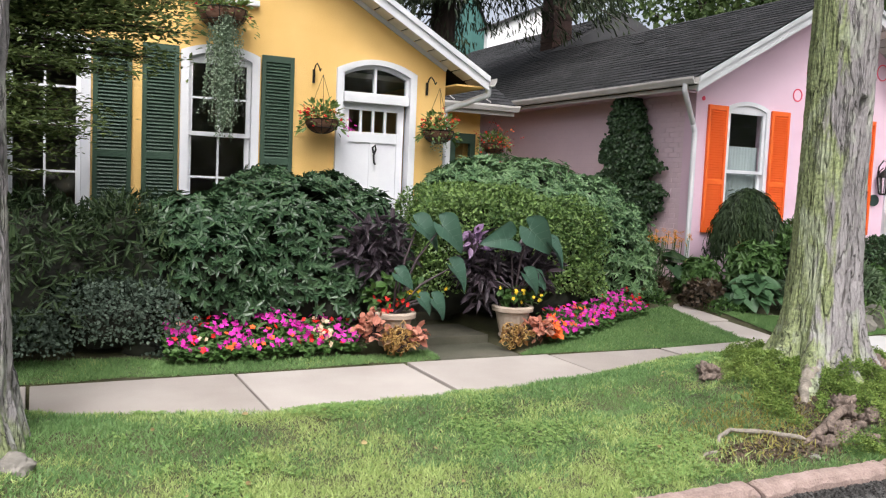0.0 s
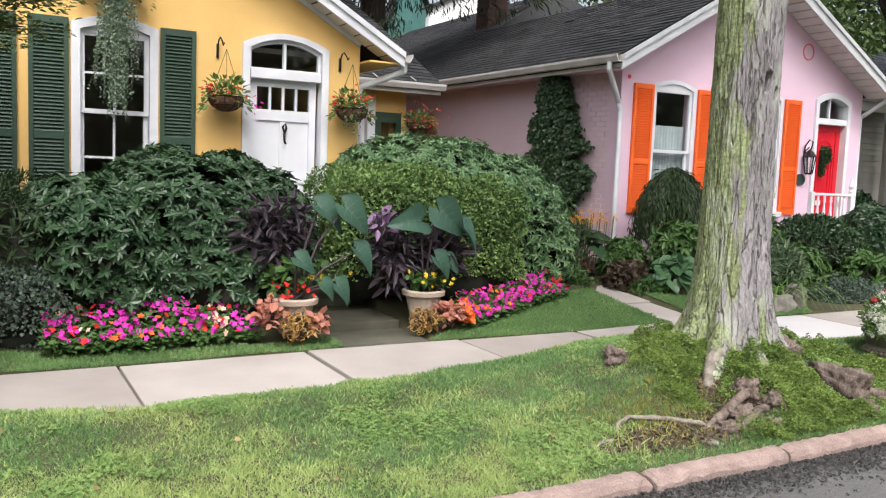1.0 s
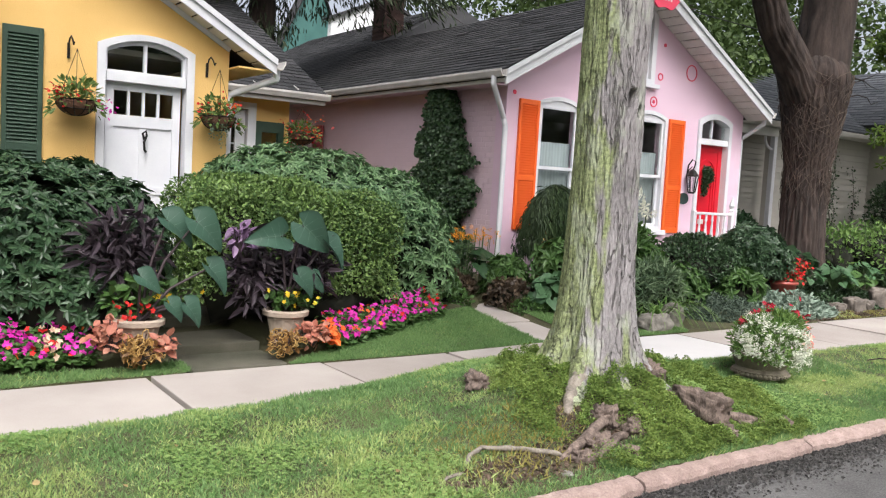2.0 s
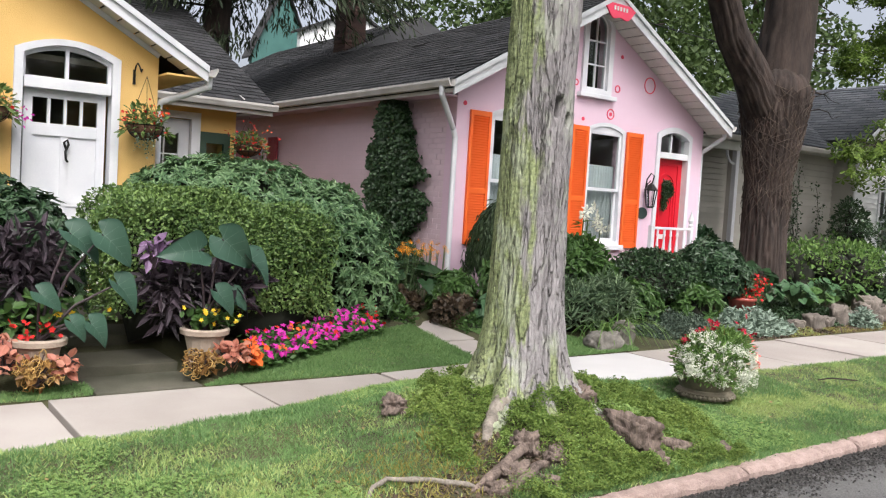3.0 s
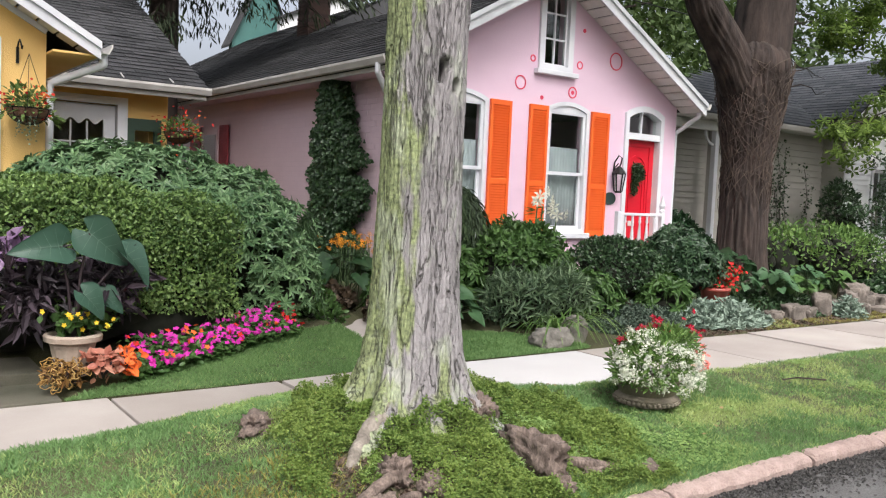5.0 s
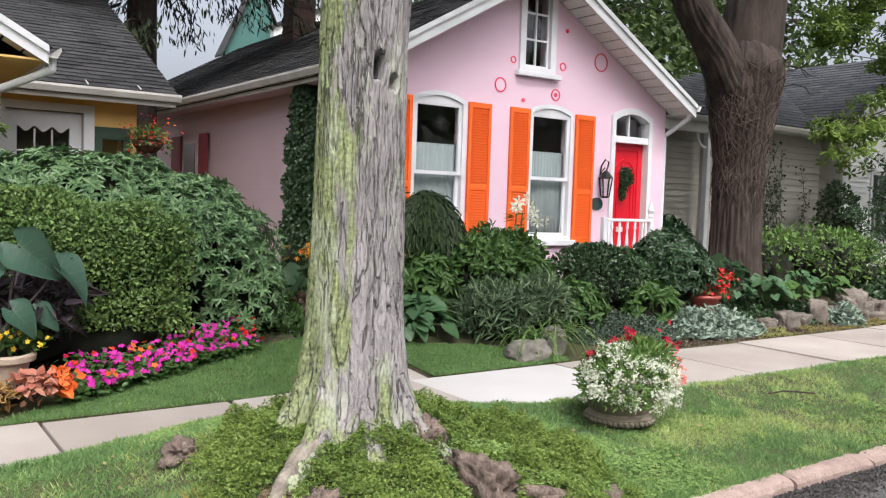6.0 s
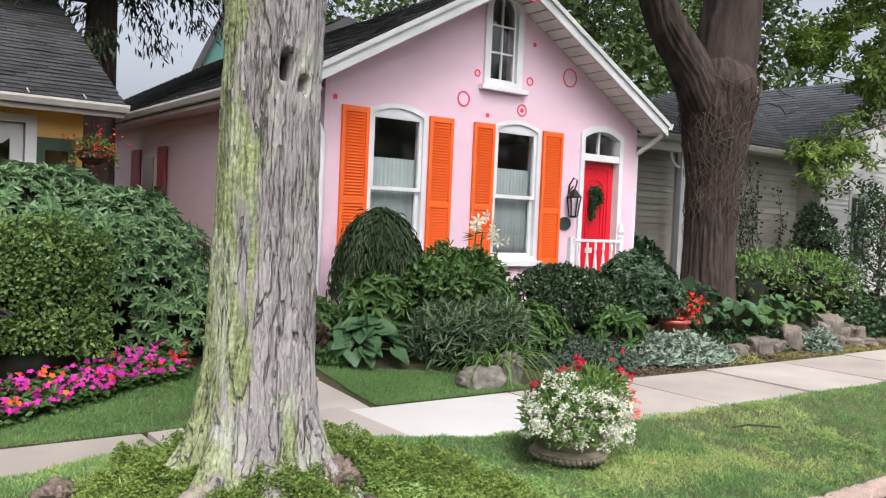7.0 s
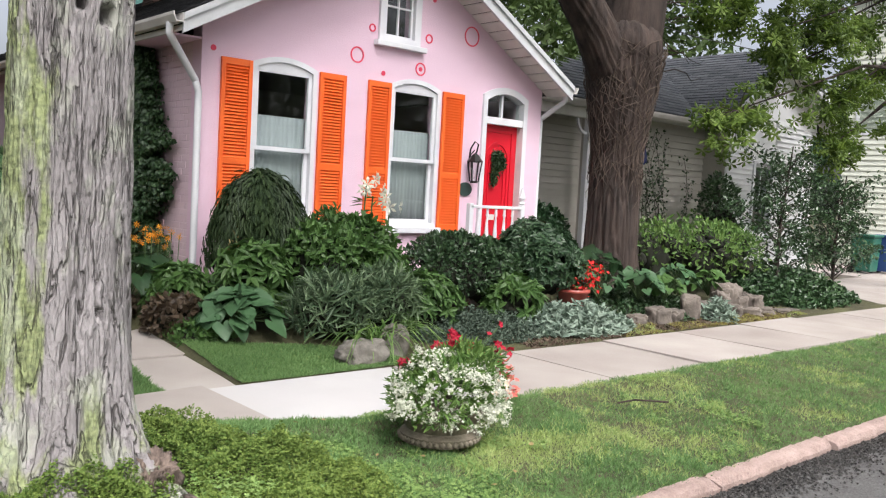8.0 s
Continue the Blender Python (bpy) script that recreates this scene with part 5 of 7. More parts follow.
# clipped and loose shrubs before the yellow cottage
bush("rhododendron_shrub", [(2.25, 8.05, .85, 1.05, .85, .78), (1.35, 7.85, .75, .75, .7, .68), (2.95, 7.95, .8, .5, .6, .70), (2.4, 7.7, .6, .8, .55, .6)], 5600, .088, oval(.2, .05, .16), L_RHODO, "large dark glossy rhododendron shrub below a window", rosette=7, seed=1)
bush("yew_shrub", [(-.2, 7.9, .75, 1.25, .75, .68), (-1.6, 7.9, .8, 1.2, .9, .8), (.75, 7.75, .72, .6, .6, .66), (-.4, 7.3, .55, .9, .5, .5)], 20000, .10, oval(.1, 0, .2), L_YEW, "dark feathery yew shrub", loose=.8, up=.1, seed=2, bump=.3, depth=.35)
for k, bl in enumerate(((.55, 7.25, .35, .62, .36, .38), (-.3, 7.1, .28, .5, .33, .3))):
    bush("cotoneaster_shrub", [bl], 9000, .03, oval(.33), L_COTON, "low grey-green small-leaved shrub", loose=1.0, seed=130 + k, bump=.35, inner=.62, depth=.35)
bush("clipped_hedge", [(4.55, 8.05, .78, .98, .50, .74), (5.1, 8.02, .72, .62, .48, .70)], 84000, .037, oval(.29), L_BOX, "clipped yellow-green small-leaved hedge", loose=1.1, depth=.32, bump=.3, seed=4, inner=.80, lump=2, square=6.0)
bush("laurel_shrub", [(5.35, 8.75, 1.05, 1.3, .8, .92), (6.2, 8.6, .85, .75, .75, .8), (4.7, 8.9, 1.1, .7, .6, .82), (6.45, 8.4, .6, .5, .6, .6)], 6600, .088, oval(.16, .05, .15), L_RHODOB, "big rounded green laurel-like shrub", rosette=7, seed=5)

# evergreen climber on the side wall
ivy = thing("climbing_ivy", 8.45, 10.8, .3, "dark green ivy climbing a pink brick wall", "climber")
g = np.random.default_rng(31)
n = 21000
zz = g.uniform(.35, 3.1, n)
sd = g.random(n) * 2 - 1
yy = 10.75 + sd * np.interp(zz, [.3, 1.2, 2.0, 2.6, 3.1], [.72, .76, .62, .42, .16]) * (.4 + 1.15 * fbm(zz * 5.5, np.sign(sd) * 4.0)) 
P = np.stack([8.53 - .32 * g.random(n) ** .7 * (1 - .55 * np.abs(yy - 10.75)), yy, zz], 1)
leaves("foliage", oval(.42, .04, .2), P, g.normal(size=(n, 3)) * .6 + (-.4, -.1, -.7), g.normal(size=(n, 3)) * .45 + (-1, -.4, .3), g.uniform(.028, .062, n), L_IVY, ivy, kind="stuff")
tubes("stem", [([(8.48, 10.75 + .2 * k, .3), (8.5, 10.7 + .15 * k, 1.5), (8.5, 10.75 + .1 * k, 2.9)], .015) for k in (-2, -1, 0, 1, 2)], M_BARK2, ivy)

# shrubs before the pink cottage
weep = thing("weeping_shrub", 8.9, 8.6, .35, "dense weeping mound-shaped evergreen shrub", "shrub")
g = np.random.default_rng(32)
n = 9000
th, s = g.uniform(0, 2 * np.pi, n), g.random(n)
rad = (.50 + .07 * np.sin(th * 9) * s) * np.sin(np.clip(s * 1.5, 0, 1.5)) + g.normal(0, .03, n)
zz = 1.66 - .12 * s - .78 * s ** 2.2 + g.normal(0, .03, n)
P = np.stack([8.87 + rad * np.cos(th), 8.6 + .9 * rad * np.sin(th), zz], 1)
D = np.stack([np.cos(th) * (1 - s), np.sin(th) * (1 - s), -.3 - 1.2 * s], 1) + g.normal(size=(n, 3)) * .22
leaves("foliage", oval(.13), P, D, np.stack([np.cos(th), np.sin(th), np.full(n, .5)], 1), g.uniform(.05, .12, n), L_YEW, weep, kind="stuff")
core([(8.87, 8.6, 1.05, .45, .42, .55)], weep, M_CORESHADE, .9)

bush("garden_shrub", [(9.75, 8.3, .75, .55, .5, .55), (9.3, 8.15, .7, .45, .4, .5)], 6000, .085, oval(.24), L_MID, "leafy green garden shrub", loose=.9, seed=6, depth=.4, bump=.35)
bush("fine_leaved_plant", [(9.15, 7.55, .36, .5, .4, .36), (9.75, 7.6, .4, .36, .36, .38)], 4600, .13, oval(.08, 0, .3), L_FINE, "grey-green fine-leaved mounding perennial", loose=.9, up=.3, seed=7, depth=.4, bump=.35)
bush("boxwood_shrub", [(11.05, 8.05, .65, .62, .5, .46), (11.5, 8.0, .6, .45, .45, .42)], 10000, .052, oval(.28), L_DARKG, "dark glossy rounded holly-like shrub", loose=.9, seed=8)
bush("peony_shrub", [(12.4, 7.95, .74, .52, .5, .56), (12.65, 8.0, .66, .42, .5, .5)], 2300, .088, oval(.2, .04, .2), L_RHODO, "leafy dark green peony bush", rosette=6, seed=9)
for k, bl in enumerate(((10.3, 7.6, .36, .4, .32, .38), (11.6, 7.55, .3, .4, .3, .34), (8.55, 8.15, .6, .35, .3, .4), (9.95, 7.95, .5, .3, .28, .5), (8.0, 8.55, .4, .3, .26, .36))):
    bush("perennial_plant", [bl], 200, .13, oval(.2, .03, .3), L_MID, "leafy green perennial clump", rosette=6, seed=100 + k)


def hosta(x, y, z, r, n, label, material, size=.2, seed=0, name="hosta_plant"):
    g = np.random.default_rng(seed)
    top = thing(name, x, y, z, label, "plant")
    runs = []
    HT = heart(.60, .22, .08)
    n = int(n * .62)
    for k in range(n):
        a, q = k * 2.4 + g.normal(0, .45), math.sqrt((k + .5) / n)
        d = np.array([math.cos(a), math.sin(a), 0])
        h = r * (.95 - .55 * q * q)
        p = np.array([x, y, z + h]) + d * r * q * .75
        s = size * g.uniform(.75, 1.15)
        d = d + g.normal(size=3) * (.45, .45, .2)
        leaves("leaf", HT, p[None], (d + (0, 0, .1 - .6 * q))[None], (np.array([0, -.35, 1.0]) + d * .5 + g.normal(size=3) * .35)[None], s * g.uniform(.8, 1.15), material, top, smooth=True)
        runs.append(([(x, y, z), tuple((np.array([x, y, z]) + p) / 2 + (0, 0, r * .2)), tuple(p)], [.007, .006, .005]))
    tubes("stalk", runs, M_STEM, top, n=5, kind="stuff")
    return top


hosta(8.25, 7.85, .12, .48, 90, "broad blue-green hosta at the lawn edge", L_HOSTA, .19, 1)
hosta(7.65, 9.0, .3, .55, 26, "big-leaved ligularia clump by a pink wall", L_DARK, .28, 2, "ligularia_plant")
hosta(14.05, 7.55, .28, .42, 76, "broad green hosta among stones", L_HOSTA, .15, 3)
hosta(13.75, 8.05, .35, .55, 50, "dark hosta below a big tree", L_DARK, .19, 4)
hosta(15.1, 7.65, .3, .42, 60, "green hosta behind stones", L_HOSTA, .13, 5)
hosta(13.45, 7.75, .3, .4, 30, "striped green hosta beside a red pot", L_HOSTA, .12, 6)
hosta(14.6, 7.5, .25, .35, 44, "dark low hosta by bed stones", L_MID, .13, 7)
hosta(15.9, 7.6, .25, .4, 46, "fresh green hosta at the bed's end", L_MID, .13, 8)
g = np.random.default_rng(40)
lig = thing("ligularia_flower", 7.75, 9.05, .8, "golden orange daisy flower heads", "flower")
n = 60
P = np.array([7.75, 9.0, 1.0]) + g.normal(size=(n, 3)) * (.2, .12, .05)
leaves("petals", bloom(7, .2), P, g.normal(size=(n, 3)), g.normal(size=(n, 3)) * .5 + (0, -.4, 1), .04, F_GOLD, lig, kind="stuff")
tubes("stalk", [([(p[0], p[1] + .05, .35), (p[0], p[1], p[2])], .005) for p in P[::3]], M_STEM, lig, kind="stuff")

for k, bl in enumerate(((7.85, 8.25, .25, .3, .3, .24), (7.3, 8.9, .3, .35, .3, .25))):
    bush("heuchera_plant", [bl], 1100, .06, oval(.42), L_BRONZE, "low bronze-purple leafy perennial", category="plant", seed=112 + k)
for k, bl in enumerate(((7.95, 7.95, .15, .3, .3, .15), (6.9, 8.7, .3, .4, .35, .35), (7.0, 8.45, .2, .3, .25, .2))):
    bush("low_perennial", [bl], 900, .06, oval(.3), L_MID, "low green perennial clump", category="plant", seed=120 + k)


def mat_of_leaves(name, x0, x1, y0, y1, n, size, template, material, label, height=.12, shape=None, category="plant", seed=0, up=.7):
    g = np.random.default_rng(seed)
    top = thing(name, (x0 + x1) / 2, (y0 + y1) / 2, float(ground_z((x0 + x1) / 2, (y0 + y1) / 2)), label, category, kind="stuff")
    P = np.stack([g.uniform(x0, x1, n), g.uniform(y0, y1, n), np.zeros(n)], 1)
    e = ((P[:, 0] - (x0 + x1) / 2) / (x1 - x0) * 2) ** 2 + ((P[:, 1] - (y0 + y1) / 2) / (y1 - y0) * 2) ** 2
    P = P[e < 1 + .5 * (fbm(P[:, 0] * 3, P[:, 1] * 3) - .5)]
    e = np.clip(((P[:, 0] - (x0 + x1) / 2) / (x1 - x0) * 2) ** 2 + ((P[:, 1] - (y0 + y1) / 2) / (y1 - y0) * 2) ** 2, 0, 1)
    P[:, 2] = ground_z(P[:, 0], P[:, 1]) + height * g.random(len(P)) * (1.05 - e) * (.4 + 1.2 * fbm(P[:, 0] * 5, P[:, 1] * 5))
    leaves("foliage", template, P, g.normal(size=P.shape) * (1, 1, .4) + (0, 0, up), g.normal(size=P.shape) * .4 + (0, -.2, 1), size * g.uniform(.6, 1.2, len(P)), material, top, kind="stuff")
    return top


mat_of_leaves("silver_plant", 11.3, 13.3, 6.75, 7.75, 4200, .10, oval(.2, .05, .25), L_SILVER, "silvery woolly-leaved edging plant", .22, seed=20)
mat_of_leaves("ground_cover", 9.9, 11.7, 6.85, 7.75, 9000, .035, oval(.35), L_COTON, "low grey-green creeping ground cover", .25, seed=21)
mat_of_leaves("silver_plant", 14.7, 15.35, 6.7, 7.1, 520, .11, oval(.2, .05, .25), L_SILVER, "silvery leaves over stones", .35, seed=22)
mat_of_leaves("ground_cover", 13.0, 15.6, 6.95, 8.6, 7000, .055, oval(.3), L_DARKG, "dark creeping ground cover under a tree", .16, seed=28)
mat_of_leaves("ground_cover", 16.6, 20.6, 6.75, 9.0, 12000, .085, oval(.3), L_IVY, "green creeping ground cover by a driveway", .42, seed=23)
bush("loose_shrub", [(16.3, 8.1, .75, .7, .6, .6), (17.2, 8.2, .7, .7, .6, .6), (15.6, 8.4, .7, .5, .5, .6)], 7000, .085, oval(.2), L_LIGHT, "loose light green leafy shrub", seed=24, bump=.6, depth=.85, inner=.66, lump=9)
bush("loose_shrub", [(18.9, 9.3, 1.2, .6, .35, 1.0)], 2600, .075, oval(.25), L_DARKG, "straggling dark shrub before a grey wall", seed=25, inner=.45, depth=.7)
bush("dark_shrub", [(14.6, 9.85, .85, .5, .3, .6)], 2200, .10, oval(.25), L_DARK, "dark leafy shrub by a porch", seed=26)
bush("conical_shrub", [(7.6, 12.6, .9, .3, .3, .9)], 2600, .06, oval(.2), L_DARK, "small dark conical evergreen", seed=27)


# lilies
def lily(x, y, z, h, seed):
    g = np.random.default_rng(seed)
    top = thing("lily_plant", x, y, z, "tall stem of white trumpet lilies", "flower", "lilies")
    tubes("stalk", [([(x, y, z), (x + .02, y - .02, z + h * .6), (x + .03, y - .04, z + h)], .009)], M_STEM, top)
    n = 45
    zz = g.random(n) * h * .9
    P = np.stack([np.full(n, x + .02), np.full(n, y - .02), z + zz], 1)
    leaves("foliage", oval(.1, 0, .3), P, g.normal(size=(n, 3)) * (1, 1, .2) + (0, 0, .3), np.tile((0, 0, 1.), (n, 1)), .15, L_LIGHT, top, kind="stuff")
    for k in range(4):
        a = g.uniform(3.4, 6.0)
        d = np.array([math.cos(a), math.sin(a), g.uniform(-.3, .4)])
        p = np.array([x + .03, y - .04, z + h + g.uniform(-.1, .1)]) + d * .1
        leaves("bloom", bloom(6, .3, .35), p[None], np.cross(d, (0, 0, 1))[None], d[None], .095, F_WHITE, top, "white lily bloom")


lily(9.92, 8.3, .35, 1.28, 1)
lily(10.25, 8.3, .35, 1.02, 2)
lily(10.05, 8.35, .35, 1.15, 3)

# strappy daylily tuft and stones at the corner of the little lawn
tuft = thing("daylily_tuft", 9.3, 7.0, .1, "tuft of arching strap leaves over stones", "plant")
g = np.random.default_rng(50)
VS, FS, o = [], [], 0
for k in range(90):
    a, l = g.uniform(0, 2 * np.pi), g.uniform(.4, .85)
    d = np.array([math.cos(a), math.sin(a), 0])
    base = np.array([9.28, 7.1, .08]) + g.normal(size=3) * (.12, .08, 0)
    pts = [base + d * l * t + np.array([0, 0, l * (1.5 * t - 1.5 * t * t)]) for t in np.linspace(0, 1, 6)]
    sd = np.cross(d, (0, 0, 1)) * .010
    for t, p in enumerate(pts):
        w = 1 - .8 * (t / 5) ** 2
        VS += [p - sd * w, p + sd * w]
    FS += [(o + 2 * t, o + 2 * t + 1, o + 2 * t + 3, o + 2 * t + 2) for t in range(5)]
    o += 12
arrays("foliage", np.array(VS), np.array(FS), L_LIGHT, tuft, kind="stuff")


def stone(name, x, y, z, a, b, c, label, seed, material=None, group="", turn=0.0, gnarl=0.0):
    bm = bmesh.new()
    bmesh.ops.create_icosphere(bm, subdivisions=4, radius=1)
    g = np.random.default_rng(seed)
    off = Vector(g.uniform(-50, 50, 3))
    for v in bm.verts:
        q = v.co.copy()
        q = Vector([math.copysign(abs(t) ** (.5 if material is M_STACK else .75), t) for t in q])
        k = 1 + .32 * noise.noise(q * 1.3 + off) + .2 * noise.noise(Vector((q.x * 5, q.y * 5, q.z * 2)) + off) + .10 * noise.noise(Vector((q.x * 12, q.y * 12, q.z * 5)) + off) - gnarl * abs(noise.noise(Vector((q.x * 4, q.y * 1.8, q.z * 3)) + off)) - gnarl * .5 * abs(noise.noise(Vector((q.x * 11, q.y * 4, q.z * 7)) + off))
        v.co = Vector((q.x * a * k, q.y * b * k, q.z * c * k))
    bmesh.ops.rotate(bm, verts=bm.verts, cent=(0, 0, 0), matrix=Matrix.Rotation(turn, 3, "Z"))
    bmesh.ops.translate(bm, verts=bm.verts, vec=(0, 0, c * .6))
    mesh = bpy.data.meshes.new(name)
    for f in bm.faces:
        f.smooth = True
    bm.to_mesh(mesh)
    bm.free()
    mesh.materials.append(material or M_ROCK)
    ob = new(name, mesh)
    ob.location = (x, y, z)
    ORIGIN[ob] = Vector((x, y, z))
    return tagged(ob, label, "stone", group)


stone("stone", 8.98, 6.88, .02, .24, .15, .13, "long pale lichened stone at a lawn corner", 1)
stone("stone", 9.42, 6.98, .03, .13, .12, .19, "upright grey stone beside a strap-leaved tuft", 2)
for k, (x, y, a, b, c) in enumerate(((13.45, 7.12, .15, .12, .13), (13.8, 7.05, .19, .13, .15), (14.2, 7.08, .20, .14, .13), (14.62, 7.1, .16, .14, .20), (14.95, 7.0, .19, .13, .07), (15.3, 7.08, .20, .13, .09), (15.68, 7.1, .19, .14, .11), (16.05, 7.05, .20, .13, .10), (16.45, 7.0, .20, .12, .07), (16.85, 6.95, .19, .12, .05), (15.2, 7.2, .21, .13, .19), (15.62, 7.22, .20, .13, .21), (16.0, 7.25, .22, .14, .22), (16.4, 7.15, .18, .13, .16), (15.85, 7.3, .2, .13, .30), (16.25, 7.3, .18, .12, .27), (14.85, 6.78, .12, .08, .03), (17.15, 6.92, .14, .1, .05))):
    stone("stone", x, y, float(ground_z(x, y)) - .03, a * (.7 + .1 * (k * 7 % 5)), b * .9, c * (.65 + .09 * (k * 3 % 5)), "weathered brown fieldstone in a low stacked edging", 10 + k, M_STACK, group="bed edging stones", turn=k * .4 - .5)


# ---- pots ----
def vein_lines(w=.47, droop=.42, fold=.20):
    """Midrib and side veins, laid just over the face of a heart-shaped leaf."""
    def on(x, y):
        prof = w * (1 - max(0, y - .12) / .88) ** .72
        return (x, y, fold * (abs(x) / max(prof, .02)) ** 1.3 * prof / w - droop * max(y, 0) ** 2 + .022)
    v, f = [], []
    lines = [(0, -.05, 0, .9)] + [(0, y0, sx * rx, y0 + ry) for sx in (-1, 1) for y0, rx, ry in ((-.02, .30, -.12), (.05, .36, .08), (.22, .30, .16), (.42, .20, .14), (.6, .12, .1))]
    for x0, y0, x1, y1 in lines:
        for k in range(5):
            a, b = [(x0 + (x1 - x0) * t, y0 + (y1 - y0) * t) for t in (k / 5, (k + 1) / 5)]
            q = .008 * (1 - .15 * k)
            o = len(v)
            if x0 == x1:
                v += [on(a[0] - q, a[1]), on(a[0] + q, a[1]), on(b[0] + q, b[1]), on(b[0] - q, b[1])]
            else:
                v += [on(a[0], a[1] - q), on(a[0], a[1] + q), on(b[0], b[1] + q), on(b[0], b[1] - q)]
            f.append((o, o + 1, o + 2, o + 3))
    return np.array(v), np.array(f)


VEINS = vein_lines()


def planter(x, y, z, flip, seed):
    """Fluted urn with elephant ears, purple foliage and coleus."""
    g = np.random.default_rng(seed)
    pot = thing("flower_pot", x, y, z, "cream fluted stoneware pot", "pot", "pots by the path")
    bm = bmesh.new()
    lathe(bm, [(.125, 0), (.13, .02), (.12, .04), (.165, .24), (.175, .255)], x, y, 72, .02)
    part("body", bm, M_TERRA, pot)
    bm = bmesh.new()
    lathe(bm, [(.17, .25), (.205, .262), (.21, .30), (.195, .315), (.17, .312), (.165, .28)], x, y, 48)
    part("rim", bm, M_TERRA, pot)
    for o in pot.children:
        for v in o.data.vertices:
            v.co.z += z
    bm = bmesh.new()
    lathe(bm, [(.01, z + .27), (.165, z + .285), (.02, z + .29)], x, y, 24)
    part("soil", bm, M_SOIL, pot)
    ear = thing("elephant_ear_plant", x, y, z + .28, "potted elephant ear with big blue-green leaves", "plant", "plants by the path")
    H = heart(.47, .42, .20, 12, 10)
    runs = []
    for dx, dy, dz, ax, az, s in flip:
        p = np.array([x + dx, y + dy, z + .3 + dz])
        d = np.array([math.cos(ax), -.35, az])
        nrm = np.array([.15 + g.normal(0, .35), -1.0, .55 + g.normal(0, .25)])
        leaves("leaf", H, p[None], d[None], nrm[None], s, L_EAR, ear, smooth=True)
        leaves("vein", VEINS, p[None], d[None], nrm[None], s, L_VEIN, ear, "paler leaf veins")
        runs.append(([(x, y, z + .28), (x + dx * .45, y + dy * .4, z + .3 + dz * .6), tuple(p)], [.013, .011, .008]))
    tubes("stalk", runs, M_DARKSTEM, ear, kind="stuff")
    return pot


def leafy(name, x, y, z, rx, ry, rz, n, size, template, material, label, seed, up=.2, stems=True):
    g = np.random.default_rng(seed)
    top = thing(name, x, y, z - rz * .8, label, "plant")
    P = np.array([x, y, z]) + unit(g.normal(size=(n, 3))) * (g.random((n, 1)) ** .5) * (rx, ry, rz)
    D = (P - np.array([x, y, z - rz])) * (1, 1, .3) + g.normal(size=(n, 3)) * .25 + (0, 0, -.05)
    leaves("foliage", template, P, D, g.normal(size=(n, 3)) * .35 + (0, -.5, 1), size * g.uniform(.6, 1.25, n), material, top, kind="stuff")
    if stems:
        tubes("stalk", [([(x, y, z - rz * .9), tuple((p + (x, y, z - rz * .5)) / 2), tuple(p)], .005) for p in P[:: max(1, n // 24)]], M_DARKSTEM, top, n=5, kind="stuff")
    return top


planter(2.93, 6.98, .12, [(.20, -.02, .80, .1, -.7, .30), (.42, -.08, .80, .45, -.8, .32), (.54, -.08, .42, .2, -1.0, .27), (-.02, -.12, .36, .4, -.6, .2), (.35, -.1, .12, .1, -1.1, .22), (.2, -.15, .14, .3, -1.0, .18)], 1)
planter(4.27, 7.12, .12, [(-.12, -.1, .68, -2.4, .0, .34), (.08, -.12, .78, .05, -.9, .36), (.36, -.05, .62, .3, -.9, .32), (.03, -.18, .33, .05, -1.0, .24), (.2, -.05, .3, .6, -.6, .2)], 2)
leafy("purple_foliage_plant", 2.82, 7.22, .93, .36, .2, .36, 416, 0.16, oval(.14, .05, .35), L_PURPLE, "potted dark purple leafy plant", 3)
leafy("purple_foliage_plant", 4.02, 7.25, .78, .32, .2, .36, 377, 0.15, oval(.14, .05, .35), L_PURPLE, "potted dark purple leafy plant", 4)
leafy("purple_foliage_plant", 4.55, 7.28, .78, .3, .2, .3, 325, 0.15, oval(.14, .05, .35), L_PURPLE, "potted dark purple leafy plant", 5)
leafy("violet_shoot", 3.84, 7.2, 1.03, .1, .08, .16, 26, .14, oval(.25, .05, .3), L_PURPLEL, "pale violet leafy shoot", 6)
leafy("potted_greens", 2.95, 7.1, .6, .3, .16, .16, 130, .10, oval(.35, .05, .2), L_MID, "green trailing foliage in a pot", 7)
leafy("potted_greens", 4.35, 7.15, .52, .25, .16, .12, 110, .09, oval(.35, .05, .2), L_MID, "green trailing foliage in a pot", 8)
leafy("salmon_coleus", 2.68, 6.82, .33, .15, .13, .15, 95, .085, oval(.36, .05, .25), L_COLEUS, "salmon pink leafy coleus", 9)
leafy("salmon_coleus", 3.08, 6.78, .26, .1, .1, .09, 44, .085, oval(.36, .05, .25), L_COLEUS, "salmon pink leafy coleus", 10)
leafy("salmon_coleus", 4.42, 6.85, .24, .14, .12, .12, 80, .08, oval(.36, .05, .25), L_COLEUS, "salmon pink leafy coleus", 11)
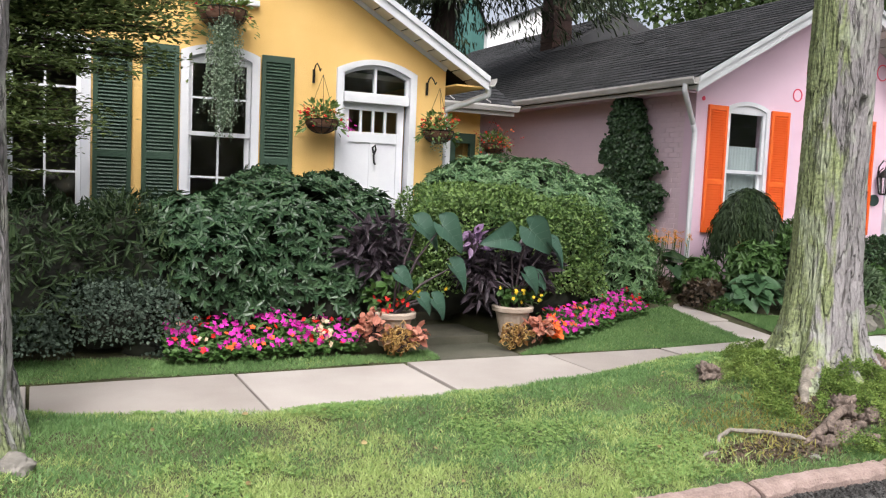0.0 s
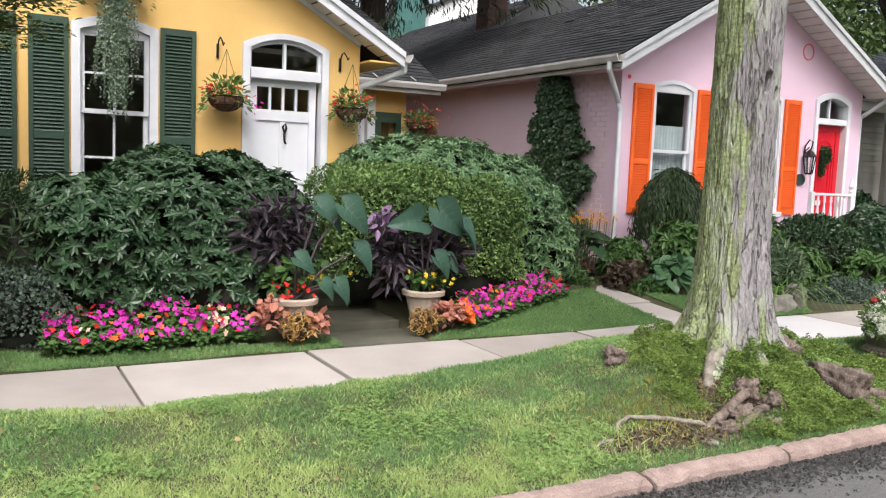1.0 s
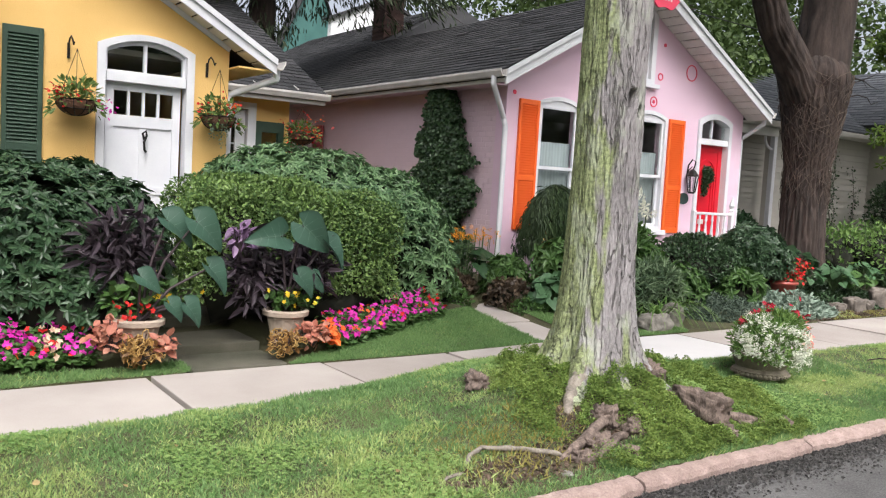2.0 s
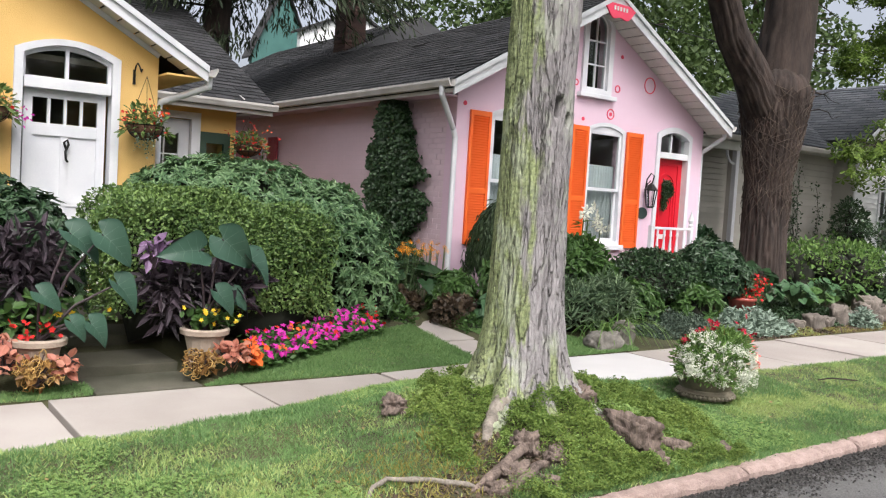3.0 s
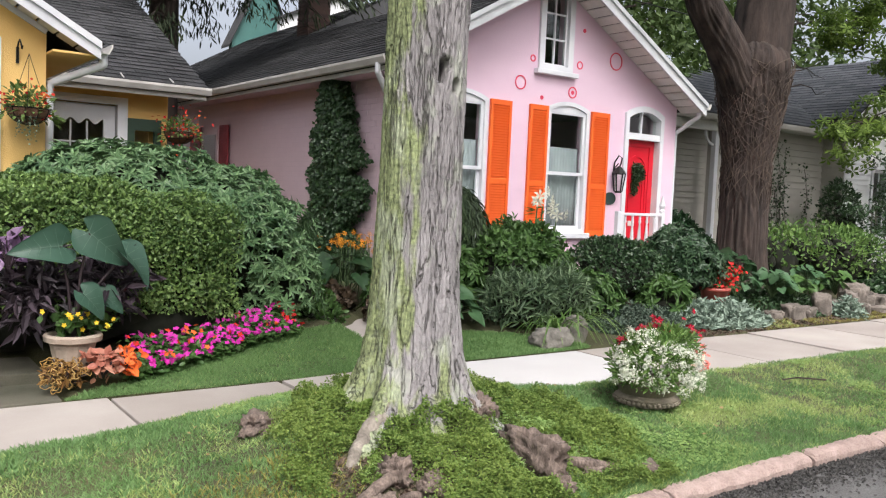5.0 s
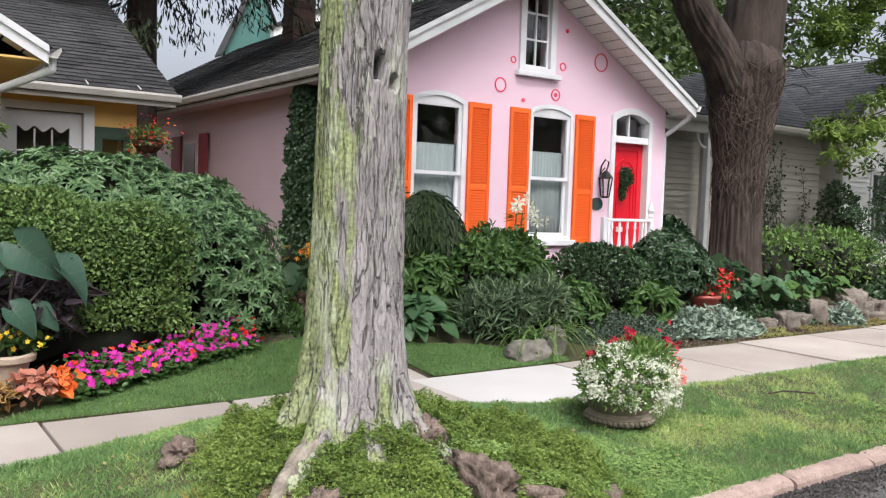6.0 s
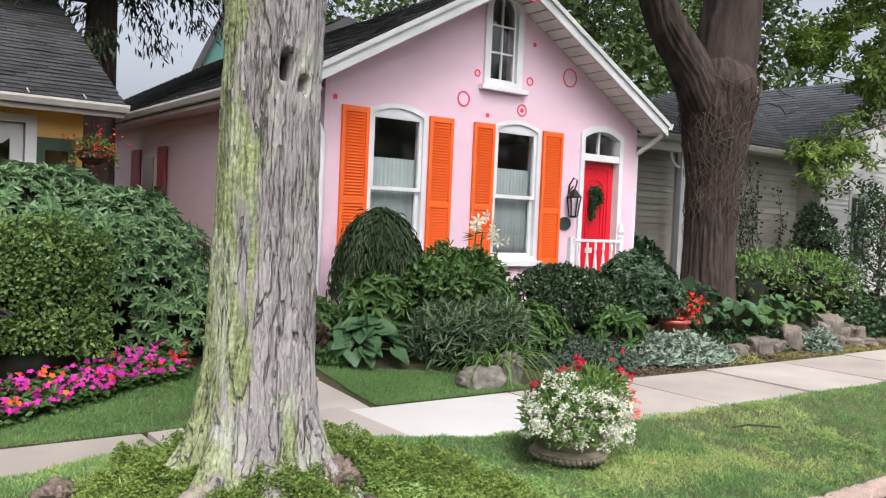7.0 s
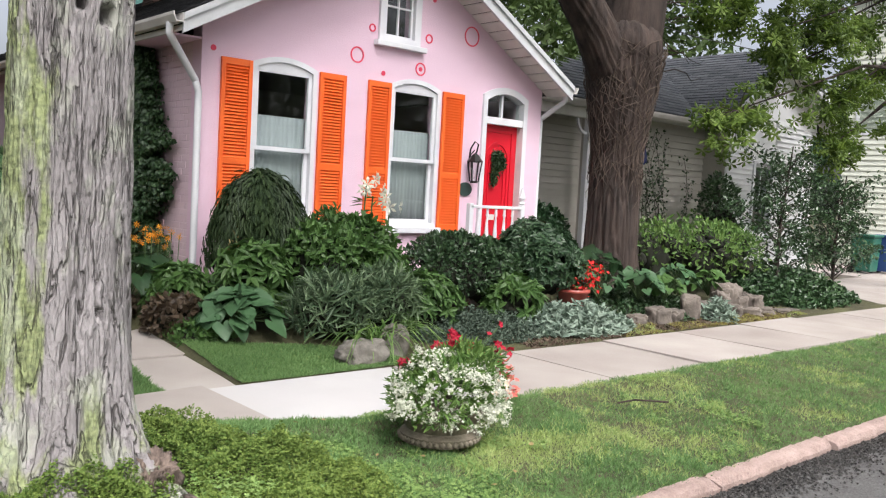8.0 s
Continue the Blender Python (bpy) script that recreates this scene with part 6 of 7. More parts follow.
def bronze_coleus(x, y, z, seed):
    """Dark curled leaves, each with a wavy yellow rim."""
    top = leafy("bronze_coleus", x, y, z, .17, .1, .13, 110, .06, oval(.3, .1, .5), L_COLEUSD, "curled bronze coleus with yellow leaf edges", seed)
    g = np.random.default_rng(seed + 200)
    runs = []
    for k in range(42):
        c = np.array([x, y - .02, z]) + unit(g.normal(size=3)) * g.random() ** .4 * (.17, .10, .13)
        u = unit(g.normal(size=3) + (0, -.2, -.4))
        v = unit(np.cross(u, g.normal(size=3) * .5 + (0, -1, .3)))
        w = np.cross(u, v)
        l = g.uniform(.03, .055)
        runs.append(([c + u * l * math.cos(t) + v * l * .5 * math.sin(t) * (1 + .25 * math.cos(5 * t)) + w * .012 * math.sin(4 * t) for t in np.linspace(0, 2 * math.pi, 19)], .0035))
    tubes("leaf_rim", runs, L_RIM, top, "ochre yellow leaf edges", n=5, kind="stuff")
    return top


bronze_coleus(2.88, 6.74, .22, 12)
bronze_coleus(4.16, 6.84, .2, 13)
leafy("orange_coleus", 4.6, 6.88, .25, .12, .1, .1, 60, .07, oval(.36, .05, .25), F_ORANGE, "bright orange leafy coleus by a pot", 14)


def blossoms(name, P, size, material, parent, petals=5, face=(0, -.7, .8), seed=0, cup=.15):
    g = np.random.default_rng(seed)
    n = len(P)
    return leaves(name, bloom(petals, .62, cup), P, g.normal(size=(n, 3)), g.normal(size=(n, 3)) * .4 + face, size * g.uniform(.75, 1.2, n), material, parent, kind="stuff")


def impatiens(x0, x1, y0, y1, label, mix, seed, n=420, h=.2, bend=0.0):
    g = np.random.default_rng(seed)
    top = thing("impatiens_bed", (x0 + x1) / 2, (y0 + y1) / 2, .05, label, "flower bed", kind="stuff")
    m = int((x1 - x0) * 1400)
    P = np.stack([g.uniform(x0, x1, m), g.uniform(y0, y1, m), g.random(m)], 1)
    P[:, 1] += bend * (P[:, 0] - x0)
    prof = np.clip((P[:, 1] - y0 - bend * (P[:, 0] - x0)) / (y1 - y0), 0, 1)
    P[:, 2] = ground_z(P[:, 0], P[:, 1]) + .03 + (h * (.35 + .65 * prof) * (.7 + .6 * fbm(P[:, 0] * 4, P[:, 1] * 4))) * P[:, 2] ** .5
    leaves("foliage", oval(.33, .05, .2), P, g.normal(size=P.shape) * (1, 1, .3) + (0, -.3, .1), g.normal(size=P.shape) * .3 + (0, -.3, 1), g.uniform(.04, .075, m), L_MID, top, kind="stuff")
    Q = np.stack([g.uniform(x0, x1, n), g.uniform(y0, y1, n), np.zeros(n)], 1)
    Q[:, 1] += bend * (Q[:, 0] - x0)
    prof = np.clip((Q[:, 1] - y0 - bend * (Q[:, 0] - x0)) / (y1 - y0), 0, 1)
    Q[:, 2] = ground_z(Q[:, 0], Q[:, 1]) + .04 + h * (.35 + .65 * prof) * (.75 + .55 * fbm(Q[:, 0] * 4, Q[:, 1] * 4))
    u = vnoise(Q[:, 0] * 2.6 + seed * 9, Q[:, 1] * 2) + g.normal(0, .17, n)
    edges = np.quantile(u, np.cumsum([m[1] for m in mix])[:-1])
    which = np.digitize(u, edges)
    for k, (mt, _) in enumerate(mix):
        if (which == k).any():
            blossoms("blossoms", Q[which == k], .029, mt, top, seed=seed + k)
    return top


impatiens(.95, 2.62, 6.86, 7.3, "bed of magenta and orange impatiens", [(F_ORANGE, .05), (F_MAG, .78), (F_RED, .10), (F_PEACH, .07)], 1, 290, .24)
impatiens(4.62, 6.5, 6.86, 7.2, "bed of magenta and orange impatiens", [(F_ORANGE, .08), (F_MAG, .80), (F_RED, .12)], 2, 280, .2, bend=.46)
g = np.random.default_rng(60)
for nm, c, mt, n, s in (("red_begonia", (2.88, 6.9, .5), F_RED, 22, .026), ("yellow_begonia", (3.15, 6.95, .58), F_YELLOW, 10, .028), ("yellow_begonia", (4.28, 6.98, .56), F_YELLOW, 15, .024)):
    top = thing(nm, c[0], c[1], c[2] - .1, "small bright potted bedding flowers", "flower")
    P = np.array(c) + g.normal(size=(n, 3)) * (.12, .05, .045)
    blossoms("blossoms", P, s, mt, top, seed=n)
    leaves("foliage", oval(.35), P + (0, .02, -.03), g.normal(size=(n, 3)), np.tile((0, -.3, 1.), (n, 1)), .06, L_MID, top, kind="stuff")

# flower tub on the verge
tub = thing("flower_tub", 7.85, 4.62, .02, "low mossy cast stone tub on the grass", "pot")
bm = bmesh.new()
lathe(bm, [(.21, .0), (.25, .012), (.255, .06), (.235, .075), (.22, .09), (.27, .20), (.285, .21), (.285, .235), (.24, .235), (.23, .20)], 7.85, 4.62, 64, .0)
part("bowl", bm, M_STONEPOT, tub)
bm = bmesh.new()
for k in range(40):
    a = 2 * math.pi * k / 40
    bmesh.ops.create_icosphere(bm, subdivisions=1, radius=.02, matrix=Matrix.Translation((7.85 + .255 * math.cos(a), 4.62 + .255 * math.sin(a), .035)))
part("beading", bm, M_STONEPOT, tub, "beaded foot moulding", True)
aly = thing("alyssum_plant", 7.85, 4.6, .2, "mound of white alyssum with crimson petunias", "flower")
g = np.random.default_rng(70)
P, N, g = shell([(7.80, 4.55, .38, .31, .28, .22), (8.02, 4.6, .46, .24, .24, .2), (7.66, 4.48, .30, .24, .2, .18)], 3400, .45, .35, low=-.6, seed=70)
leaves("foliage", oval(.14), P, N + g.normal(size=P.shape) * .6 + (0, 0, .2), N + g.normal(size=P.shape) * .4, g.uniform(.04, .09, len(P)), L_LIGHT, aly, kind="stuff")
P, N, g = shell([(7.64, 4.46, .43, .23, .22, .18), (7.88, 4.36, .40, .17, .15, .16), (8.05, 4.44, .35, .16, .16, .15), (7.50, 4.46, .32, .17, .16, .15), (7.80, 4.33, .23, .18, .14, .12), (8.06, 4.36, .20, .13, .1, .1), (7.74, 4.6, .55, .16, .14, .12)], 420, .18, .5, low=-.6, seed=71)
keep = vnoise(P[:, 0] * 11, P[:, 1] * 11, P[:, 2] * 11) > .34
P, N = P[keep], N[keep]
R = np.repeat(P, 20, 0) + g.normal(size=(len(P) * 20, 3)) * .016
leaves("white_blossoms", bloom(4, .6, .1), R, g.normal(size=R.shape), np.repeat(N, 20, 0) + g.normal(size=R.shape) * .4, g.uniform(.008, .012, len(R)), F_WHITE, aly, kind="stuff")
n = 64
P = np.array([8.04, 4.74, .61]) + g.normal(size=(n, 3)) * (.13, .08, .04)
P[:28] = np.array([8.30, 4.56, .52]) + g.normal(size=(28, 3)) * (.05, .07, .09)
P[28:33] = np.array([7.55, 4.66, .58]) + g.normal(size=(5, 3)) * .025
P[33:39] = np.array([7.96, 4.66, .68]) + g.normal(size=(6, 3)) * .03
blossoms("crimson_blossoms", P, .034, F_CRIM, aly, seed=72, cup=.3)
tubes("stalk", [([(7.95, 4.62, .35), tuple(p)], .004) for p in P], M_STEM, aly, kind="stuff")
P = np.array([8.26, 4.40, .38]) + g.normal(size=(16, 3)) * (.035, .04, .08)
blossoms("coral_blossoms", P, .032, F_CORAL, aly, seed=73)
P = np.array([8.10, 4.36, .38]) + g.normal(size=(7, 3)) * (.025, .03, .03)
blossoms("peach_blossoms", P, .028, F_PEACH, aly, seed=74)

for ob in (tub, aly):
    ob.location += Vector((.26, .20, 0))
aly.scale.z = .88

# red pot with red flowers under the big tree
rp = thing("flower_pot", 12.74, 7.6, .15, "red glazed pot with red flowers", "pot")
bm = bmesh.new()
lathe(bm, [(.14, .15), (.19, .42), (.215, .43), (.215, .47), (.18, .47), (.17, .43)], 12.74, 7.6, 40)
part("body", bm, M_REDPOT, rp, "", True)
rf = thing("red_flower_plant", 12.95, 7.7, .45, "bright red salvia flowers in a pot", "flower")
P = np.array([12.9, 7.55, .60]) + g.normal(size=(60, 3)) * (.13, .07, .12)
blossoms("blossoms", np.repeat(P, 3, 0) + g.normal(size=(180, 3)) * .025, .026, F_RED, rf, seed=75)
leaves("foliage", oval(.3), P - (0, -.04, .04), g.normal(size=P.shape), np.tile((0, -.3, 1.), (60, 1)), .08, L_MID, rf, kind="stuff")
mat_of_leaves("astilbe_plume", 8.25, 8.6, 8.15, 8.4, 260, .07, oval(.2), L_STRAW, "faded cream flower plumes", .75, seed=76, up=1.5)


# ---- hanging baskets ----
def basket(x, y, z, hook, label, seed, r=.15, flowers=(), trail=None):
    g = np.random.default_rng(seed)
    top = thing("hanging_basket", x, y, z, label, "hanging basket", "hanging baskets")
    bm = bmesh.new()
    prof = [(max(.01, r * math.sin(k * math.pi / 2 / 8)), z - r * .8 * math.cos(k * math.pi / 2 / 8)) for k in range(9)]
    lathe(bm, prof + [(r * .93, z - .005)], x, y, 32)
    part("liner", bm, M_COIR, top, "brown coir liner", True)
    runs = []
    for k in range(10):
        a = 2 * math.pi * k / 10
        runs.append(([(x + (q + .006) * math.cos(a), y + (q + .006) * math.sin(a), zz - .004) for q, zz in prof], .004))
    for q, zz in ((r + .007, z), (r * .8 + .006, z - r * .48)):
        runs.append(([(x + q * math.cos(t), y + q * math.sin(t), zz) for t in np.linspace(0, 2 * math.pi, 25)], .005))
    tubes("wire_frame", runs, M_IRON, top, "black wire frame", n=5)
    if hook:
        hz = hook
        tubes("hanger", [([(x + r * math.cos(a), y + r * math.sin(a), z), (x, y, hz - .06)], .0025) for a in (.3, 2.4, 4.5)], M_IRON, top, n=4)
    n = 320
    P = np.array([x, y, z + .07]) + unit(g.normal(size=(n, 3))) * g.random((n, 1)) ** .4 * (r * 1.45, r * 1.2, .13)
    P[:, 2] -= 2.2 * np.clip(np.hypot(P[:, 0] - x, P[:, 1] - y) - r * .9, 0, 1)
    leaves("foliage", oval(.24), P, (P - (x, y, z)) + g.normal(size=(n, 3)) * .08, g.normal(size=(n, 3)) * .4 + (0, -.3, 1), g.uniform(.04, .09, n), L_MIDG, top, kind="stuff")
    for mt, c, s, m in flowers:
        Q = np.array([x, y, z]) + np.array(c) + g.normal(size=(m, 3)) * s
        blossoms("blossoms", Q, .019, mt, top, seed=seed + m, cup=.4)
    if trail:
        VS, FS, o = [], [], 0
        for k in range(trail[0]):
            a = g.uniform(3.2, 6.2)
            p0 = np.array([x + r * g.uniform(.05, .75) * math.cos(a), y + r * .9 * math.sin(a), z])
            l = trail[1] * g.uniform(.55, 1.0) * (1 - .35 * abs(p0[0] - x) / r)
            m = int(l / .018)
            Q = p0 + np.stack([np.cumsum(g.normal(0, .004, m)) + .03 * np.linspace(0, 1, m) * g.normal(), np.cumsum(g.normal(0, .003, m)), -np.linspace(0, l, m)], 1)
            V, F = placed(oval(.45), Q, g.normal(size=(m, 3)), g.normal(size=(m, 3)), g.uniform(.014, .026, m))
            VS.append(V)
            FS.append(F + o)
            o += len(V)
        arrays("trailing_foliage", np.concatenate(VS), np.concatenate(FS), L_PEARL, top, "grey-green trailing strands", kind="stuff")
    return top


L_MIDG = leaf_mat("fuchsia_leaf", (.07, .13, .03), (.17, .25, .07), .5, .3)
basket(2.83, 8.98, 2.25, 2.80, "wire basket of fuchsia beside a white door", 1, .185, [(F_RED, (-.2, -.05, .08), .05, 24), (F_RED, (.0, -.1, .05), .08, 16), (F_MAG, (.28, -.06, -.05), .06, 12), (F_PEACH, (.2, -.06, .05), .05, 8)])
basket(4.26, 9.0, 2.22, 2.78, "wire basket of red begonias by the house corner", 2, .18, [(F_RED, (.02, -.1, .07), .09, 34), (F_ORANGE, (.15, -.05, .12), .04, 12), (F_RED, (-.2, -.05, .05), .05, 10)], (14, .35))
basket(1.73, 9.0, 3.30, 3.9, "wire basket with long grey trailing strands", 3, .25, [(F_CRIM, (.0, -.1, .08), .12, 20)], (150, 1.4))
basket(6.62, 11.9, 2.28, 2.75, "basket of bright red flowers at the wing", 4, .2, [(F_RED, (.0, -.1, .06), .15, 90), (F_ORANGE, (.1, -.1, .0), .12, 30)])


def bracket(x, z, y):
    top = thing("basket_hook", x, y, z, "black iron scroll hook on the wall", "hook", "basket hooks")
    pts = [(x, y - .02, z - .10), (x - .005, y - .04, z), (x, y - .07, z + .06), (x, y - .13, z + .075), (x, y - .2, z + .03), (x, y - .25, z - .02), (x, y - .28, z + .0)]
    tubes("arm", [(pts, .008)], M_IRON, top, n=6)
    part("plate", boxed(x - .012, x + .012, y - .024, y - .001, z - .13, z + .02), M_IRON, top)


bracket(2.80, 2.80, YF)
bracket(4.2, 2.78, YF)

# ---- small things at the pink door ----
lamp = thing("wall_lantern", 12.52, PF, 1.9, "black wrought iron wall lantern", "lantern")
tubes("arm", [([(12.52, PF - .01, 2.02), (12.52, PF - .03, 2.2), (12.53, PF - .1, 2.30), (12.55, PF - .15, 2.26), (12.54, PF - .14, 2.18), (12.53, PF - .12, 2.12)], .012), ([(12.52, PF - .01, 2.0), (12.50, PF - .06, 2.12), (12.52, PF - .11, 2.18)], .009)], M_IRON, lamp, n=8)
bm = bmesh.new()
lathe(bm, [(.015, 2.14), (.05, 2.11), (.11, 2.03), (.11, 2.02)], 12.53, PF - .12, 8)
part("cap", bm, M_IRON, lamp)
bm = bmesh.new()
lathe(bm, [(.05, 1.73), (.055, 1.75), (.05, 1.76)], 12.53, PF - .12, 8)
part("base", bm, M_IRON, lamp)
bm = bmesh.new()
for k in range(6):
    a = k * math.pi / 3 + .3
    beam(bm, (12.53 + .058 * math.cos(a), PF - .12 + .058 * math.sin(a), 1.75), (12.53 + .098 * math.cos(a), PF - .12 + .098 * math.sin(a), 2.03), .014, .014, (0.1, 1, 0))
part("cage", bm, M_IRON, lamp)
bm = bmesh.new()
lathe(bm, [(.043, 1.76), (.07, 2.02)], 12.53, PF - .12, 6)
part("lantern_glass", bm, M_GLASS, lamp, "clear lantern glass")

plaque = thing("wall_plaque", 12.47, PF, 1.64, "dark green oval plaque on the pink wall", "plaque")
bm = pierced([(12.47 + .125 * math.cos(k * math.pi / 16), 1.64 + .095 * math.sin(k * math.pi / 16)) for k in range(32)], [], PF - .02, .018)
part("plate", bm, M_PATINA, plaque)

wreath = thing("wreath", 13.17, PF, 1.95, "green leafy wreath shaped like the letter P", "wreath")
g = np.random.default_rng(80)
n = 1500
u = g.random(n)
t = g.uniform(-1.7, 1.7, n)
X = np.where(u < .4, 13.09, 13.11 + .12 * np.cos(t))
Z = np.where(u < .4, g.uniform(1.74, 2.16, n), 2.06 + .105 * np.sin(t))
P = np.stack([X, np.full(n, PF + .05), Z], 1) + g.normal(size=(n, 3)) * (.026, .022, .026)
leaves("foliage", oval(.25), P, g.normal(size=(n, 3)), g.normal(size=(n, 3)) + (0, -1, 0), .045, L_DARKG, wreath, kind="stuff")

rail = thing("porch_railing", 12.5, 8.85, .4, "small white turned-baluster railing", "railing")
part("handrail", boxed(12.05, 13.02, 8.81, 8.88, 1.40, 1.44, bevel=.008), M_WHITE, rail)
part("bottom_rail", boxed(12.08, 13.0, 8.825, 8.865, .72, .76), M_WHITE, rail)
for x in (12.22, 12.38, 12.54, 12.70, 12.86):
    bm = bmesh.new()
    lathe(bm, [(.018, .74), (.018, .82), (.026, .86), (.012, .92), (.03, 1.05), (.018, 1.2), (.012, 1.28), (.024, 1.31), (.018, 1.34), (.018, 1.41)], x, 8.845, 14)
    part("baluster", bm, M_WHITE, rail, "", True)
for x in (12.06, 13.03):
    bm = boxed(x - .035, x + .035, 8.81, 8.88, .35, 1.46, bevel=.006)
    if x > 13:
        lathe(bm, [(.03, 1.46), (.045, 1.48), (.03, 1.51), (.05, 1.56), (.03, 1.62), (.012, 1.68), (.004, 1.72)], x, 8.845, 16)
    part("newel", bm, M_WHITE, rail)
orn = thing("gable_ornament", 11.09, 8.92, 4.55, "crimson carved ornament at the gable peak", "ornament")
pts = [(11.09 + .33 * math.cos(a), 4.70 + .22 * math.sin(a) * (1 + .12 * math.cos(6 * a))) for a in np.linspace(math.pi, 2 * math.pi, 25)]
part("board", pierced(pts, [], 8.90, .03), M_REDRING, orn)
for k in range(5):
    part("mark", boxed(10.93 + k * .065, 10.965 + k * .065, 8.893, 8.899, 4.60, 4.66), M_OLDWHITE, orn, "pale painted mark")

flag = thing("flag", 16.45, 9.4, 2.2, "dark blue flag hanging furled from a porch pole", "flag")
bm = bmesh.new()
vs = []
for r in range(13):
    t = r / 12
    w = .10 + .17 * t - .22 * max(0, t - .85)
    vs.append([bm.verts.new((16.32 + w * k / 10 + .05 * t, 9.38 + .045 * math.sin(k * 1.5 + t * 1.2), 3.0 - .78 * t + .10 * t * (k / 10 - .5))) for k in range(11)])
for a, b in zip(vs, vs[1:]):
    for k in range(10):
        bm.faces.new((a[k], a[k + 1], b[k + 1], b[k]))
o = part("cloth", bm, M_FLAG, flag, "", True)
o.modifiers.new("thickness", "SOLIDIFY").thickness = .003
part("emblem", boxed(16.40, 16.46, 9.315, 9.322, 2.55, 2.66), M_OLDWHITE, flag, "pale printed mark")
tubes("pole", [([(16.25, 9.86, 2.85), (16.35, 9.36, 3.06)], .012)], M_OLDWHITE, flag)

def bin_(x, y, material, label):
    top = thing("wheeled_bin", x, y, .02, label, "bin", "wheeled bins")
    bm = boxed(x - .28, x + .28, y - .3, y + .3, .08, 1.0, bevel=.03)
    for v in bm.verts:
        k = .85 + .15 * (v.co.z - .08) / .92
        v.co.x, v.co.y = x + (v.co.x - x) * k, y + (v.co.y - y) * k
    part("body", bm, material, top)
    part("lid", boxed(x - .31, x + .31, y - .34, y + .32, 1.0, 1.07, bevel=.025), material, top)
    for s in (-1, 1):
        bm = bmesh.new()
        bmesh.ops.create_cone(bm, cap_ends=True, segments=20, radius1=.1, radius2=.1, depth=.05, matrix=Matrix.Translation((x + s * .27, y + .24, .12)) @ Matrix.Rotation(math.pi / 2, 4, "Y"))
        part("wheel", bm, M_IRON, top)


bin_(28.0, 10.2, M_BINGREEN, "green wheeled rubbish bin by a driveway")
bin_(28.7, 9.95, M_BINBLUE, "dark blue wheeled rubbish bin by a driveway")

twig = thing("fallen_twig", 10, 4.65, .0, "thin dark fallen twig on the grass", "twig")
tubes("stem", [([(9.86, 4.72, .04), (10.0, 4.66, .06), (10.22, 4.5, .05)], .008)], M_BARK2, twig, n=6)

# ---- roots, stones and grass on the verge ----
def gz(x, y):
    return float(ground_z(x, y))


def root(pts, r, label, material=None):
    P = [(x, y, gz(x, y) + dz) for x, y, dz in pts]
    top = thing("tree_root", P[0][0], P[0][1], P[0][2], label, "root", "roots of the street tree")
    t = np.linspace(0, len(P) - 1, 8 * len(P))
    Q = np.stack([np.interp(t, range(len(P)), [p[c] for p in P]) for c in range(3)], 1)
    k = len(ORIGIN) * 3.7
    R = np.interp(t, range(len(P)), r)
    Q = Q + np.stack([fbm(t * 1.3 + k, 2.0) - .5, fbm(t * 1.3 + k, 8.0) - .5, (fbm(t * 1.7 + k, 5.0) - .5) * .5], 1) * R[:, None] * .9
    tubes("root", [(Q, .72 * R * (.85 + .3 * fbm(t * 2.2 + k, 1.0)))], material or M_ROOT, top, n=18, wobble=.35)


root([(5.46, 4.52, .05), (5.34, 4.44, .035), (5.22, 4.36, .03), (5.1, 4.28, .015), (4.96, 4.16, -.05)], [.095, .08, .065, .05, .03], "pale root running down the mossy mound", M_PALEROOT)
root([(4.06, 4.06, -.03), (4.16, 4.14, .02), (4.26, 4.16, .035), (4.38, 4.09, .035), (4.52, 4.02, .03), (4.68, 3.94, .01), (4.8, 3.9, -.04)], [.012, .018, .02, .022, .022, .024, .02], "thin bare surface root in eroded soil", M_PALEROOT)
root([(3.74, 3.92, -.03), (3.86, 3.97, .012), (3.98, 4.0, .012), (4.06, 4.02, -.02)], [.01, .015, .016, .012], "thin bare surface root in eroded soil", M_PALEROOT)
root([(4.62, 3.90, -.03), (4.82, 3.93, .02), (5.0, 3.97, .045), (5.18, 4.02, .05), (5.32, 4.02, -.01)], [.022, .04, .05, .05, .03], "gnarled weathered root by the kerb")
root([(4.88, 3.80, -.03), (5.05, 3.85, .02), (5.2, 3.9, .03), (5.36, 3.93, -.02)], [.025, .04, .042, .025], "gnarled weathered root by the kerb")
root([(6.28, 4.02, -.03), (6.42, 3.92, .02), (6.62, 3.86, .02), (6.8, 3.82, -.02)], [.03, .05, .05, .03], "gnarled weathered root by the kerb")
